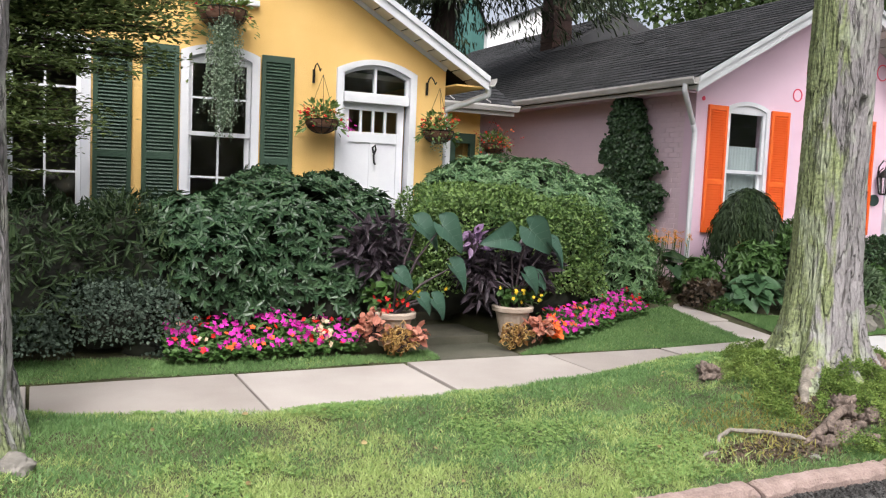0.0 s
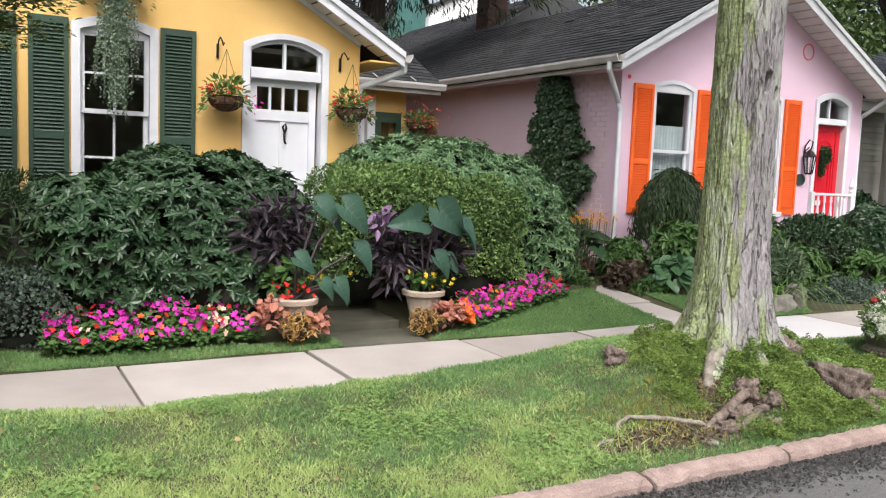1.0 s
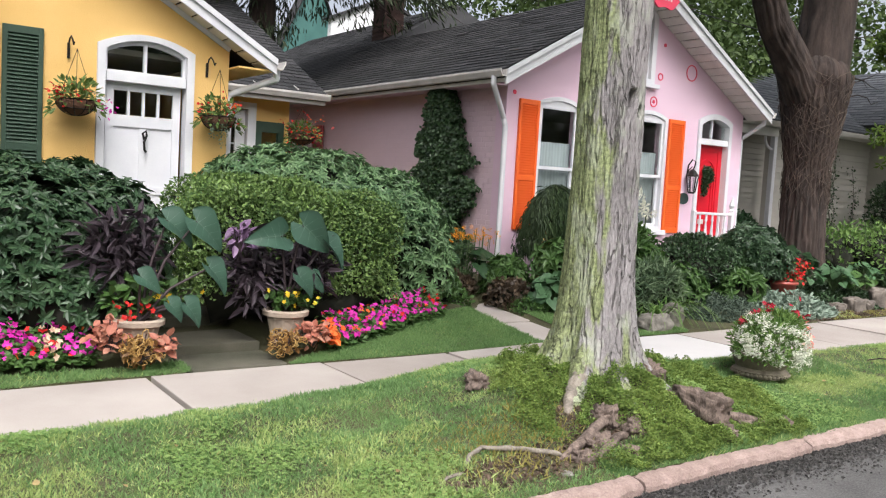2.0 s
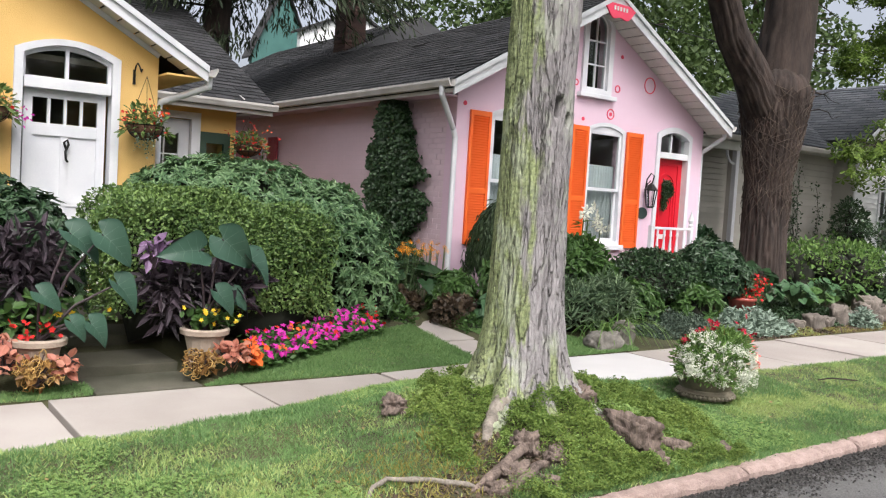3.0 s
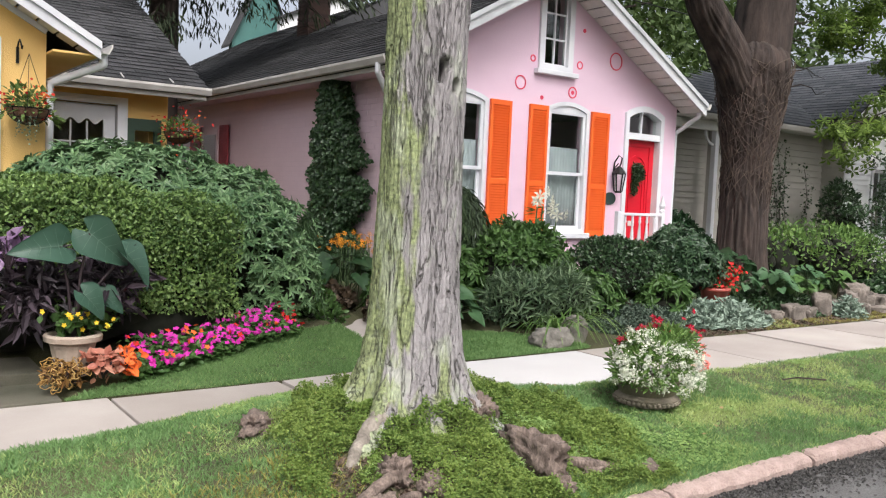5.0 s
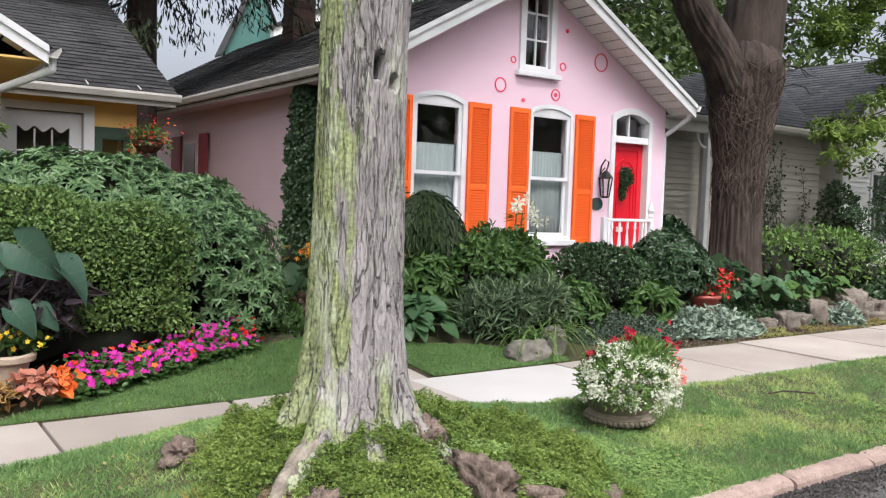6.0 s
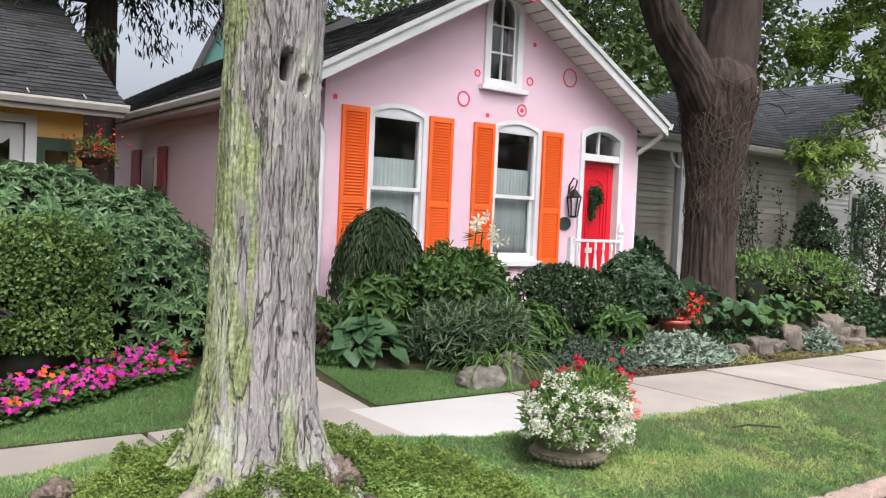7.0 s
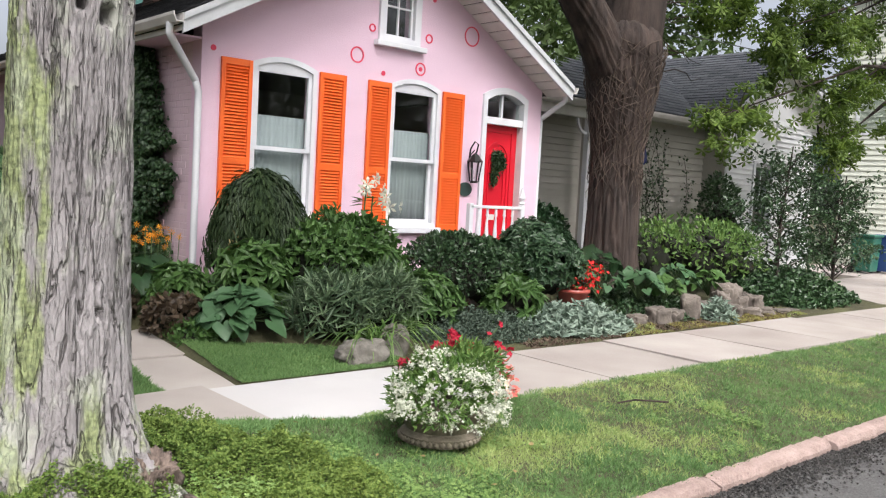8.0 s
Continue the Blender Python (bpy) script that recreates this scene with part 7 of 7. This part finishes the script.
KNUCKLES = ((6.04, 4.42, .11, .14, .13, "dark broken buttress root"), (4.84, 5.0, .16, .11, .085, "gnarled root knuckle in the grass"), (5.22, 4.06, .11, .09, .11, "knobbly root burl by the kerb"), (5.02, 3.93, .13, .08, .09, "knobbly root burl by the kerb"), (5.36, 3.92, .10, .08, .09, "knobbly root burl by the kerb"), (5.20, 3.82, .10, .06, .06, "knobbly root burl by the kerb"), (4.84, 3.86, .12, .06, .07, "knobbly root burl by the kerb"), (6.14, 3.98, .10, .27, .17, "shaggy brown root stump"), (6.14, 3.76, .09, .10, .09, "shaggy brown root stump"), (6.50, 3.86, .12, .07, .06, "shaggy brown root stump"), (6.96, 3.80, .15, .08, .07, "weathered root knuckle at the kerb"), (4.62, 3.80, .08, .05, .035, "small stone in bare soil"), (4.25, 3.86, .06, .05, .03, "small stone in bare soil"), (3.4, 3.76, .07, .04, .025, "small stone in bare soil"), (-.32, 5.05, .12, .1, .09, "rough stone at a tree foot"), (-.1, 4.7, .1, .09, .07, "rough stone at a tree foot"))
for k, (x, y, a, b, c, lab) in enumerate(KNUCKLES):
    stone("root_knuckle" if "root" in lab else "stone", x, y, gz(x, y) - .05, a, b, c, lab, 40 + k, M_ROOT if "root" in lab else M_ROCK, turn=.15 if "stump" in lab else k, gnarl=.7 if "root" in lab else 0)


def lawn(name, x0, x1, y0, y1, n, label, keep=None, length=(.022, .05), material=None, seed=0, width=.075, category="grass", pale=1.0):
    g = np.random.default_rng(seed)
    P = np.stack([g.uniform(x0, x1, n), g.uniform(y0, y1, n)], 1)
    if keep is not None:
        P = P[keep(P[:, 0], P[:, 1], g)]
    m = len(P)
    P = np.stack([P[:, 0], P[:, 1], ground_z(P[:, 0], P[:, 1]) - .004], 1)
    top = thing(name, (x0 + x1) / 2, (y0 + y1) / 2, gz((x0 + x1) / 2, (y0 + y1) / 2), label, category, kind="stuff")
    D = g.normal(size=(m, 3)) * (.8, .8, .1) + (0, 0, 1)
    size = g.uniform(*length, m) * (.45 + 1.1 * fbm(P[:, 0] * 7, P[:, 1] * 7))
    light = pale * (vnoise(P[:, 0] * 1.3 + 7, P[:, 1] * 1.8) * .6 + vnoise(P[:, 0] * 5, P[:, 1] * 5 + 3) * .4) + g.normal(0, .12, m) > .61 - .45 * np.exp(-((P[:, 0] - .6) / 1.9) ** 2 - ((P[:, 1] - 3.9) / .7) ** 2) - .18 * np.exp(-((P[:, 0] - 3.4) / .7) ** 2 - ((P[:, 1] - 4.25) / .3) ** 2) - .1 * np.exp(-((P[:, 0] - 7.6) / 1.0) ** 2 - ((P[:, 1] - 4.0) / .35) ** 2)
    for sel, mt in ((~light, material or L_GRASS), (light, L_GRASSL)):
        if sel.any():
            leaves("turf", blade(width), P[sel], D[sel], g.normal(size=(int(sel.sum()), 3)), size[sel], mt, top, kind="stuff")
    return top


def bare(x, y):
    """How bare the verge is: eroded soil by the kerb below the tree, and roots."""
    t = np.clip(((x - 5.5) * -.81 + (y - 4.55) * -.585) / .67, 0, 1) * .67
    spine = np.exp(-(np.hypot(x - 5.5 + .81 * t, y - 4.55 + .585 * t) / .075) ** 4)
    e = 1.1 * np.exp(-(((x - 4.35) / .5) ** 2 + ((y - 3.9) / .17) ** 2)) + .95 * np.exp(-(((x - 5.1) / .36) ** 2 + ((y - 3.9) / .17) ** 2)) + .5 * np.exp(-(((x - 1.97) / .1) ** 2 + ((y - 4.63) / .06) ** 2))
    return e + 1.2 * spine + .55 * np.exp(-(((x - 6.5) / .45) ** 2 + ((y - 3.84) / .12) ** 2)) + .6 * np.exp(-(((x - 6.05) / .15) ** 2 + ((y - 4.45) / .12) ** 2))


def moss(x, y):
    return np.clip(1.6 - np.hypot((x - 5.95) / .88, (y - 4.22) / .78) + .5 * (fbm(x * 3.5, y * 3.5) - .5), 0, 1) 


edge_in = lambda x, y: y < verge_edge(x) + .06 * (vnoise(x * 9, 0.0) - .4)
lawn("lawn", -4.5, 9.5, 3.60, 6.3, 420000, "mown green grass verge between kerb and pavement", lambda x, y, g: (edge_in(x, y) & (bare(x, y) < g.random(len(x)) * .8) & (moss(x, y) < .25 + .5 * g.random(len(x))) & (np.hypot(x - TREE[0], y - TREE[1]) > .32)), seed=1)
lawn("lawn", 9.5, 20, 3.60, 5.45, 100000, "mown green grass verge further along the kerb", lambda x, y, g: edge_in(x, y), seed=2)
lawn("lawn", -4, 3.27, 6.66, 7.3, 90000, "strip of grass before a flower bed", lambda x, y, g: y < np.interp(x, [-4, .6, 1.1, 2.6, 3.3], [7.25, 7.12, 6.95, 6.88, 6.92]), seed=3, pale=.62)
lawn("lawn", 4.13, 7.07, 6.655, 8.4, 110000, "small curved front lawn beside a path", lambda x, y, g: (y < 6.84 + .47 * (x - 4.4)), seed=4, pale=.62)
lawn("lawn", 7.69, 9.35, 6.655, 7.8, 62000, "small front lawn below a hosta", lambda x, y, g: (y < 7.8 - .45 * (x - 7.7)), seed=5, pale=.62)
lawn("lawn", 4.9, 8.2, 3.61, 3.86, 26000, "ragged grass fringe along the kerb", lambda x, y, g: vnoise(x * 6, y * 8) > .3 * g.random(len(x)), seed=9)
# white clover among the grass of the verge
g = np.random.default_rng(91)
n = 150000
P = np.stack([g.uniform(-2, 11, n), g.uniform(3.7, 5.9, n)], 1)
patch = vnoise(P[:, 0] * 1.1 + 3, P[:, 1] * 1.5) * .6 + vnoise(P[:, 0] * 4.5, P[:, 1] * 4.5 + 9) * .4
P = P[(patch > .56 + .1 * g.random(n)) & edge_in(P[:, 0], P[:, 1]) & (bare(P[:, 0], P[:, 1]) < .3) & (np.hypot(P[:, 0] - TREE[0], P[:, 1] - TREE[1]) > .5)]
m = len(P)
P = np.stack([P[:, 0], P[:, 1], ground_z(P[:, 0], P[:, 1]) + g.uniform(.015, .04, m)], 1)
clover = thing("clover_patch", 4, 4.6, gz(4, 4.6), "low white clover among the grass", "clover", kind="stuff")
leaves("leaflets", bloom(3, .7, .05), P, g.normal(size=(m, 3)) * (1, 1, .1), g.normal(size=(m, 3)) * .35 + (0, -.15, 1), g.uniform(.008, .015, m), L_CLOVER, clover, kind="stuff")
n = 60
P = np.stack([g.uniform(0, 9, n), g.uniform(3.8, 5.4, n)], 1)
P = np.stack([P[:, 0], P[:, 1], ground_z(P[:, 0], P[:, 1]) + .035], 1)
fallen = thing("fallen_leaves", 4, 4.5, gz(4, 4.5), "a few fallen pale leaves and petals on the grass", "leaves", kind="stuff")
leaves("leaf", oval(.4), P, g.normal(size=(n, 3)) * (1, 1, .1), g.normal(size=(n, 3)) * .4 + (0, 0, 1), g.uniform(.02, .045, n), L_STRAW, fallen, kind="stuff")
# clover and moss tufts on the mound
g = np.random.default_rng(90)
n = 330000
P = np.stack([g.uniform(4.0, 7.6, n), g.uniform(3.62, 5.5, n)], 1)
k = moss(P[:, 0], P[:, 1])
P = P[(k > .25 * g.random(n) + .05) & (bare(P[:, 0], P[:, 1]) < .75 * g.random(n)) & (np.hypot(P[:, 0] - TREE[0], P[:, 1] - TREE[1]) > .34)]
m = len(P)
h = (.06 * np.clip(fbm(P[:, 0] * 6, P[:, 1] * 6) - .32, 0, 1) * 4 + .10 * np.clip(vnoise(P[:, 0] * 13, P[:, 1] * 13) - .4, 0, 1)) * g.random(m) ** .3
P = np.stack([P[:, 0], P[:, 1], ground_z(P[:, 0], P[:, 1]) + h], 1)
mound = thing("moss_mound", 5.7, 4.3, .2, "mossy clover tufts round the street tree", "moss", kind="stuff")
leaves("tufts", oval(.35), P, g.normal(size=(m, 3)) * (1, 1, .4) + (0, 0, .4), g.normal(size=(m, 3)) * .5 + (0, -.1, 1), g.uniform(.007, .02, m), L_MOSS, mound, kind="stuff")
n = 16000
P = np.stack([g.uniform(3.3, 7.2, n), g.uniform(3.62, 4.3, n)], 1)
P = P[bare(P[:, 0], P[:, 1]) > .15 + .4 * g.random(n)]
m = len(P)
P = np.stack([P[:, 0], P[:, 1], ground_z(P[:, 0], P[:, 1]) - .002], 1)
lit = thing("soil_litter", 4.6, 3.85, -.05, "dark bare soil and litter by the kerb", "soil", kind="stuff")
leaves("crumbs", oval(.42, .2, .1), P, g.normal(size=(m, 3)) * (1, 1, .4), g.normal(size=(m, 3)) * .5 + (0, 0, 1), g.uniform(.012, .04, m), M_LITTER, lit, kind="stuff")
lawn("dry_grass", 3.6, 5.1, 3.74, 4.6, 9000, "dry yellowed stems on the mound's foot", lambda x, y, g: np.exp(-(((x - 4.55) / .5) ** 2 + ((y - 4.2) / .3) ** 2)) > g.random(len(x)) * 1.4, (.03, .07), L_STRAWG, 6)

lawn("dry_grass", 12.6, 17.2, 6.66, 7.05, 16000, "thin dry grass and litter along a stone edging", lambda x, y, g: vnoise(x * 3, y * 5) > .3, (.015, .045), L_STRAWG, 8)
n = 5000
P = np.stack([g.uniform(11.0, 17.0, n), g.uniform(6.66, 7.1, n)], 1)
P = np.stack([P[:, 0], P[:, 1], ground_z(P[:, 0], P[:, 1]) + .002], 1)
lit = thing("soil_litter", 14, 6.8, .03, "brown leaf litter along a stone edging", "soil", kind="stuff")
leaves("crumbs", oval(.42, .2, .1), P, g.normal(size=(n, 3)) * (1, 1, .3), g.normal(size=(n, 3)) * .4 + (0, 0, 1), g.uniform(.012, .045, n), M_LITTER, lit, kind="stuff")
# climbing shoots on the grey wall
cl = thing("climbing_plant", 17.6, 10.15, .3, "sparse climbing shoots on a grey clapboard wall", "climber")
runs, VP = [], []
for k in range(22):
    x, h = g.uniform(16.6, 19.2), g.uniform(1.5, 2.7)
    pts = [np.array([x + .12 * math.sin(t * 5 + k) + g.normal(0, .03), 10.14 + g.normal(0, .03), .3 + h * t]) for t in np.linspace(0, 1, 12)]
    runs.append((pts, np.linspace(.008, .003, 12)))
    VP += [p + g.normal(size=(9, 3)) * (.07, .04, .06) for p in pts]
tubes("stem", runs, M_BARK2, cl, n=5)
P = np.concatenate(VP)
leaves("foliage", oval(.3), P, g.normal(size=P.shape), g.normal(size=P.shape) * .5 + (0, -1, .4), g.uniform(.03, .07, len(P)), L_DARKG, cl, kind="stuff")

# ---- trees left and behind ----
def far_tree(x, y, h, r, label, n, seed, material=None, size=.22, trunk=.22, low=.35):
    g = np.random.default_rng(seed)
    top = thing("tree", x, y, 0, label, "tree")
    tubes("trunk", [([(x, y, -.2), (x + .1, y, h * .3), (x, y + .1, h * .6), (x + .1, y, h * .9)], [trunk * 1.2, trunk, trunk * .7, trunk * .2])], M_BARK2, top, n=14, wobble=.3)
    runs = []
    blobs = []
    for k in range(9):
        a, zz = k * 2.4, h * (low + (.95 - low) * k / 9)
        q = r * (.75 - .4 * k / 9)
        e = np.array([x + q * math.cos(a), y + q * math.sin(a), zz + q * .35])
        runs.append(([(x, y, zz - .2), tuple((e + (x, y, zz)) / 2 + (0, 0, .1)), tuple(e)], [trunk * .4, trunk * .25, trunk * .1]))
        blobs.append((*e, r * .52, r * .52, r * .36))
    tubes("limb", runs, M_BARK2, top, n=8)
    P, N, g = shell(blobs, n, .6, .35, low=-1, seed=seed)
    leaves("crown", oval(.33), P, g.normal(size=P.shape) + (0, 0, -.3), N * .5 + g.normal(size=P.shape) * .6 + (0, 0, .6), size * g.uniform(.6, 1.2, len(P)), material or L_BGTREE, top, kind="stuff")
    return top


far_tree(21.5, 19.5, 11, 4.2, "leafy green tree behind the cottages", 12000, 1, low=.25)
far_tree(20, 22, 12, 4.5, "leafy green tree behind the cottages", 9000, 2, low=.2)
far_tree(27, 17.5, 11, 3.6, "dense leafy tree behind a grey roof", 10000, 41, low=.25)
far_tree(30, 24, 13, 5, "leafy tree behind a grey roof", 8000, 3, low=.2)
far_tree(-2, 24, 13, 4, "leafy tree behind the yellow cottage", 6000, 5)
far_tree(38, 12, 12, 5, "leafy tree along the street", 7000, 6, low=.2)
far_tree(-8, 9, 10, 4, "leafy tree beside the yellow cottage", 6000, 7, low=.15)
for k, (x, y) in enumerate(((-7, -11), (0, -12), (7, -11.5), (14, -12), (21, -11.5), (29, -11))):
    far_tree(x, y, 9, 4.2, "leafy tree across the street", 3500, 20 + k, size=.4, low=.12)
far_tree(44, 4, 12, 6, "leafy tree far along the street", 5000, 30, size=.35, low=.1)
far_tree(-16, 3, 12, 6, "leafy tree far along the street", 4000, 31, size=.4, low=.1)

# maple boughs that hang over the bed from a trunk by the driveway
mp = thing("maple_tree", 24.2, 7.0, 0, "maple with yellow-green leaves over a driveway", "tree")
tubes("trunk", [([(24.2, 7.0, -.2), (24.1, 7.0, 3), (24.0, 7.1, 7)], [.24, .2, .14])], M_BARK2, mp, n=14)
g = np.random.default_rng(33)
runs, VP, VN = [], [], []
# The last two boughs hang out of view, added to shade the bed.
BOUGHS = [(16.1, 7.8, 4.5, .5), (16.9, 7.9, 3.0, .75), (17.5, 7.7, 4.3, .45), (18.4, 7.9, 3.9, .5), (19.6, 7.8, 4.9, .9), (20.0, 7.6, 3.6, .7), (21.5, 7.7, 4.2, .9), (21.0, 8.0, 2.9, .5), (18.6, 7.6, 5.6, .9), (16.6, 7.7, 5.8, .7), (22.3, 7.4, 3.3, .7), (18.9, 7.7, 4.5, .7), (20.6, 7.6, 5.6, 1.0), (17.4, 7.6, 5.2, .6), (22.8, 7.3, 4.6, .9), (20.3, 7.9, 2.7, .45), (17.0, 6.4, 6.4, 1.2), (20.0, 6.2, 6.8, 1.3)]
for x, y, z, w in BOUGHS:
    s0 = np.array([24.0, 7.1, z + 1.6])
    tip = np.array([x, y, z])
    mid = (s0 + tip) / 2 + (0, 0, .5)
    runs.append(([tuple(s0), tuple(mid), tuple(tip + (0, 0, .15))], [.045, .028, .012]))
    for k in range(int(26 * w)):
        c = tip + g.normal(size=3) * (.52, .4, .36) * w
        runs.append(([tuple(tip + (0, 0, .12)), tuple((tip + c) / 2 + (0, 0, .12)), tuple(c)], [.009, .006, .003]))
        n = 13
        VP.append(c + g.normal(size=(n, 3)) * (.13, .13, .06))
        VN.append(np.tile(unit(g.normal(size=3) * .4 + (-.35, -.55, .8)), (n, 1)))
tubes("limb", runs, M_BARK2, mp, n=6)
P, N = np.concatenate(VP), np.concatenate(VN)
n = len(P)
leaves("crown", bloom(5, .34, -.16), P, g.normal(size=(n, 3)) + (0, 0, -.6), N + g.normal(size=(n, 3)) * .28, g.uniform(.085, .165, n), L_MAPLE, mp, kind="stuff")



def small_tree(x, y, h, wide, seed, label):
    g = np.random.default_rng(seed)
    st = thing("small_tree", x, y, 0, label, "tree")
    runs, VP = [([(x, y, -.1), (x - .04, y, h * .45), (x + .1, y - .05, h)], [.035, .028, .01])], []
    for k in range(40):
        z0 = .3 + (h - .6) * k / 40
        a, l = k * 2.4, g.uniform(.6, 1.35) * (1.15 - .5 * z0 / h)
        tip = np.array([x + l * wide * math.cos(a), y + .5 * l * math.sin(a), z0 + .42 * l + g.normal(0, .08)])
        p0 = np.array([x - .02, y, z0])
        runs.append(([tuple(p0), tuple((p0 + tip) / 2 + (0, 0, .06)), tuple(tip)], [.012, .008, .003]))
        for t in (.45, .65, .8, .92, 1.0):
            VP.append(p0 + (tip - p0) * t + g.normal(size=(22, 3)) * (.12, .10, .05))
    P = np.concatenate(VP)
    leaves("crown", oval(.25), P, g.normal(size=P.shape) + (0, 0, -.2), g.normal(size=P.shape) * .5 + (0, 0, .8), g.uniform(.045, .095, len(P)), L_DARKG, st, kind="stuff")
    tubes("trunk", runs, M_BARK2, st, n=6)


small_tree(18.6, 7.9, 2.7, 1.35, 34, "slender dark-leaved small tree by a driveway")
small_tree(20.6, 7.8, 2.3, 1.1, 37, "lower dark-leaved small tree beside a driveway")

# spruce behind the wing, with drooping sprays
sp = thing("spruce_tree", 7.9, 16.6, 0, "tall dark spruce behind the side wing", "tree")
tubes("trunk", [([(7.75, 16.4, -.2), (7.75, 16.4, 4), (7.8, 16.4, 9), (7.8, 16.4, 14)], [.34, .28, .2, .05])], M_BARK2, sp, n=16, wobble=.3)
runs, VP, VD = [], [], []
g = np.random.default_rng(35)
for k in range(170):
    a, z0, l = g.uniform(0, 2 * math.pi), g.uniform(4.6, 11), g.uniform(1.6, 3.4)
    if math.cos(a) > -.1:
        z0, l = g.uniform(6.1, 9.5), g.uniform(1.8, 4.4)
    d = np.array([math.cos(a), math.sin(a), 0])
    pts = [np.array([7.78, 16.4, z0]) + d * l * t + np.array([0, 0, .2 * t - .35 * l * t * t]) for t in np.linspace(0, 1, 7)]
    runs.append((pts, np.linspace(.035, .006, 7)))
    for t in range(1, 7):
        m = 46
        VP.append(pts[t] + g.normal(size=(m, 3)) * (.22, .22, .12) - np.array([0, 0, .12]))
        VD.append(np.tile(d * .5, (m, 1)) + g.normal(size=(m, 3)) * .4 + (0, 0, -1.0))
tubes("limb", runs, M_BARK2, sp, n=5)
P, D = np.concatenate(VP), np.concatenate(VD)
leaves("crown", oval(.09, 0, .1), P, D, g.normal(size=P.shape), g.uniform(.12, .26, len(P)), L_CONIFER, sp, kind="stuff")

# street tree at the near end, with low feathery boughs
lt = big_tree(-.47, 5.1, .1, .31, "grey-green barked street tree", [([(-.48, 5.1, 3.1), (-.5, 5.1, 4.5), (-.5, 5.1, 6.5)], [.3, .27, .2])], 9)
for o in lt.children:
    o.data.materials[0] = M_BARK1
fb = thing("feathery_bough_tree", -1.6, 8.2, .2, "small tree with layered feathery boughs", "tree")
tubes("trunk", [([(-1.6, 8.3, .1), (-1.5, 8.3, 1.5), (-1.2, 8.2, 2.6), (-.9, 8.1, 3.4)], [.09, .07, .05, .02])], M_BARK2, fb, n=10)
g = np.random.default_rng(36)
runs, VP = [], []
for k in range(84):
    x = g.uniform(-.9, 1.1)
    z = g.uniform(max(1.4, 1.45 + (x + .1) * 1.1), 3.25)
    e = np.array([x, 7.6 + g.normal(0, .15), z])
    s = np.array([-1.35, 8.25, z - .3])
    runs.append(([tuple(s), tuple((s + e) / 2 + (0, 0, .16)), tuple(e)], [.03, .016, .004]))
    for t in np.linspace(.45, 1.0, 6):
        m = 64
        VP.append(s + (e - s) * t + np.array([0, 0, .16 * 4 * t * (1 - t)]) + g.normal(size=(m, 3)) * (.15, .13, .035))
tubes("limb", runs, M_BARK2, fb, n=6)
P = np.concatenate(VP)
n = len(P)
leaves("crown", oval(.2), P, g.normal(size=(n, 3)) * (1, 1, .2), g.normal(size=(n, 3)) * .3 + (0, 0, 1), g.uniform(.04, .085, n), L_LIGHTD, fb, kind="stuff")

# overhead wire between the trees
wire = thing("overhead_wire", 22, 12, 5, "thin black overhead wire", "cable")
tubes("wire", [([(14, 12, 5.6), (22, 12, 5.5), (34, 12, 6.0)], .012)], M_IRON, wire, n=5)

# ---- single bricks and shingles ----
bricks = bpy.data.meshes.new("brick")
bm = boxed(-.012, .012, 0, .209, 0, .069, bevel=.003)
bm.to_mesh(bricks)
bm.free()
bricks.materials.append(M_PINKB)
g = np.random.default_rng(95)
side = [o for o in pink.children if o.name.startswith("wall")][1]
ORG = ORIGIN[pink]
rest = []
for r in range(40):
    for k in range(52):
        y = PF + .01 + k * .215 + (r % 2) * .107
        z = .12 + r * .075
        if k < 6 and 6 <= r < 40:
            ob = new("brick", bricks)
            ob.parent = side
            ob.location = Vector((PX0 + .023 + g.normal(0, .0015), y, z)) - ORG
        elif y < 20:
            rest.append((y, z, g.normal(0, .002)))
V = np.array([[(PX0 + .015 + e * .6, y, z), (PX0 + .015 + e * .6, y + .209, z), (PX0 + .015 + e * .6, y + .209, z + .070), (PX0 + .015 + e * .6, y, z + .070), (PX0 + .03, y, z), (PX0 + .03, y + .207, z)] for y, z, e in rest]).reshape(-1, 3)
Fq = np.concatenate([np.array([(0, 1, 2, 3), (4, 5, 1, 0)]) + 6 * k for k in range(len(rest))])
arrays("brickwork", V, Fq, M_PINKB2, side, "flat pink painted brickwork", kind="stuff")

for house, nm, quads, material in LATE:
    roof = [o for o in house.children if o.name.split(".")[0] == "roof"][0]
    for q in quads:
        c = q.mean(0)
        me = bpy.data.meshes.new(nm)
        me.from_pydata([tuple(v) for v in q - c], [], [(0, 1, 2, 3), (4, 5, 1, 0), (4, 0, 3), (5, 2, 1)])
        me.materials.append(material)
        ob = new(nm, me)
        ob.parent = roof
        ob.location = Vector(c) - ORIGIN[house]
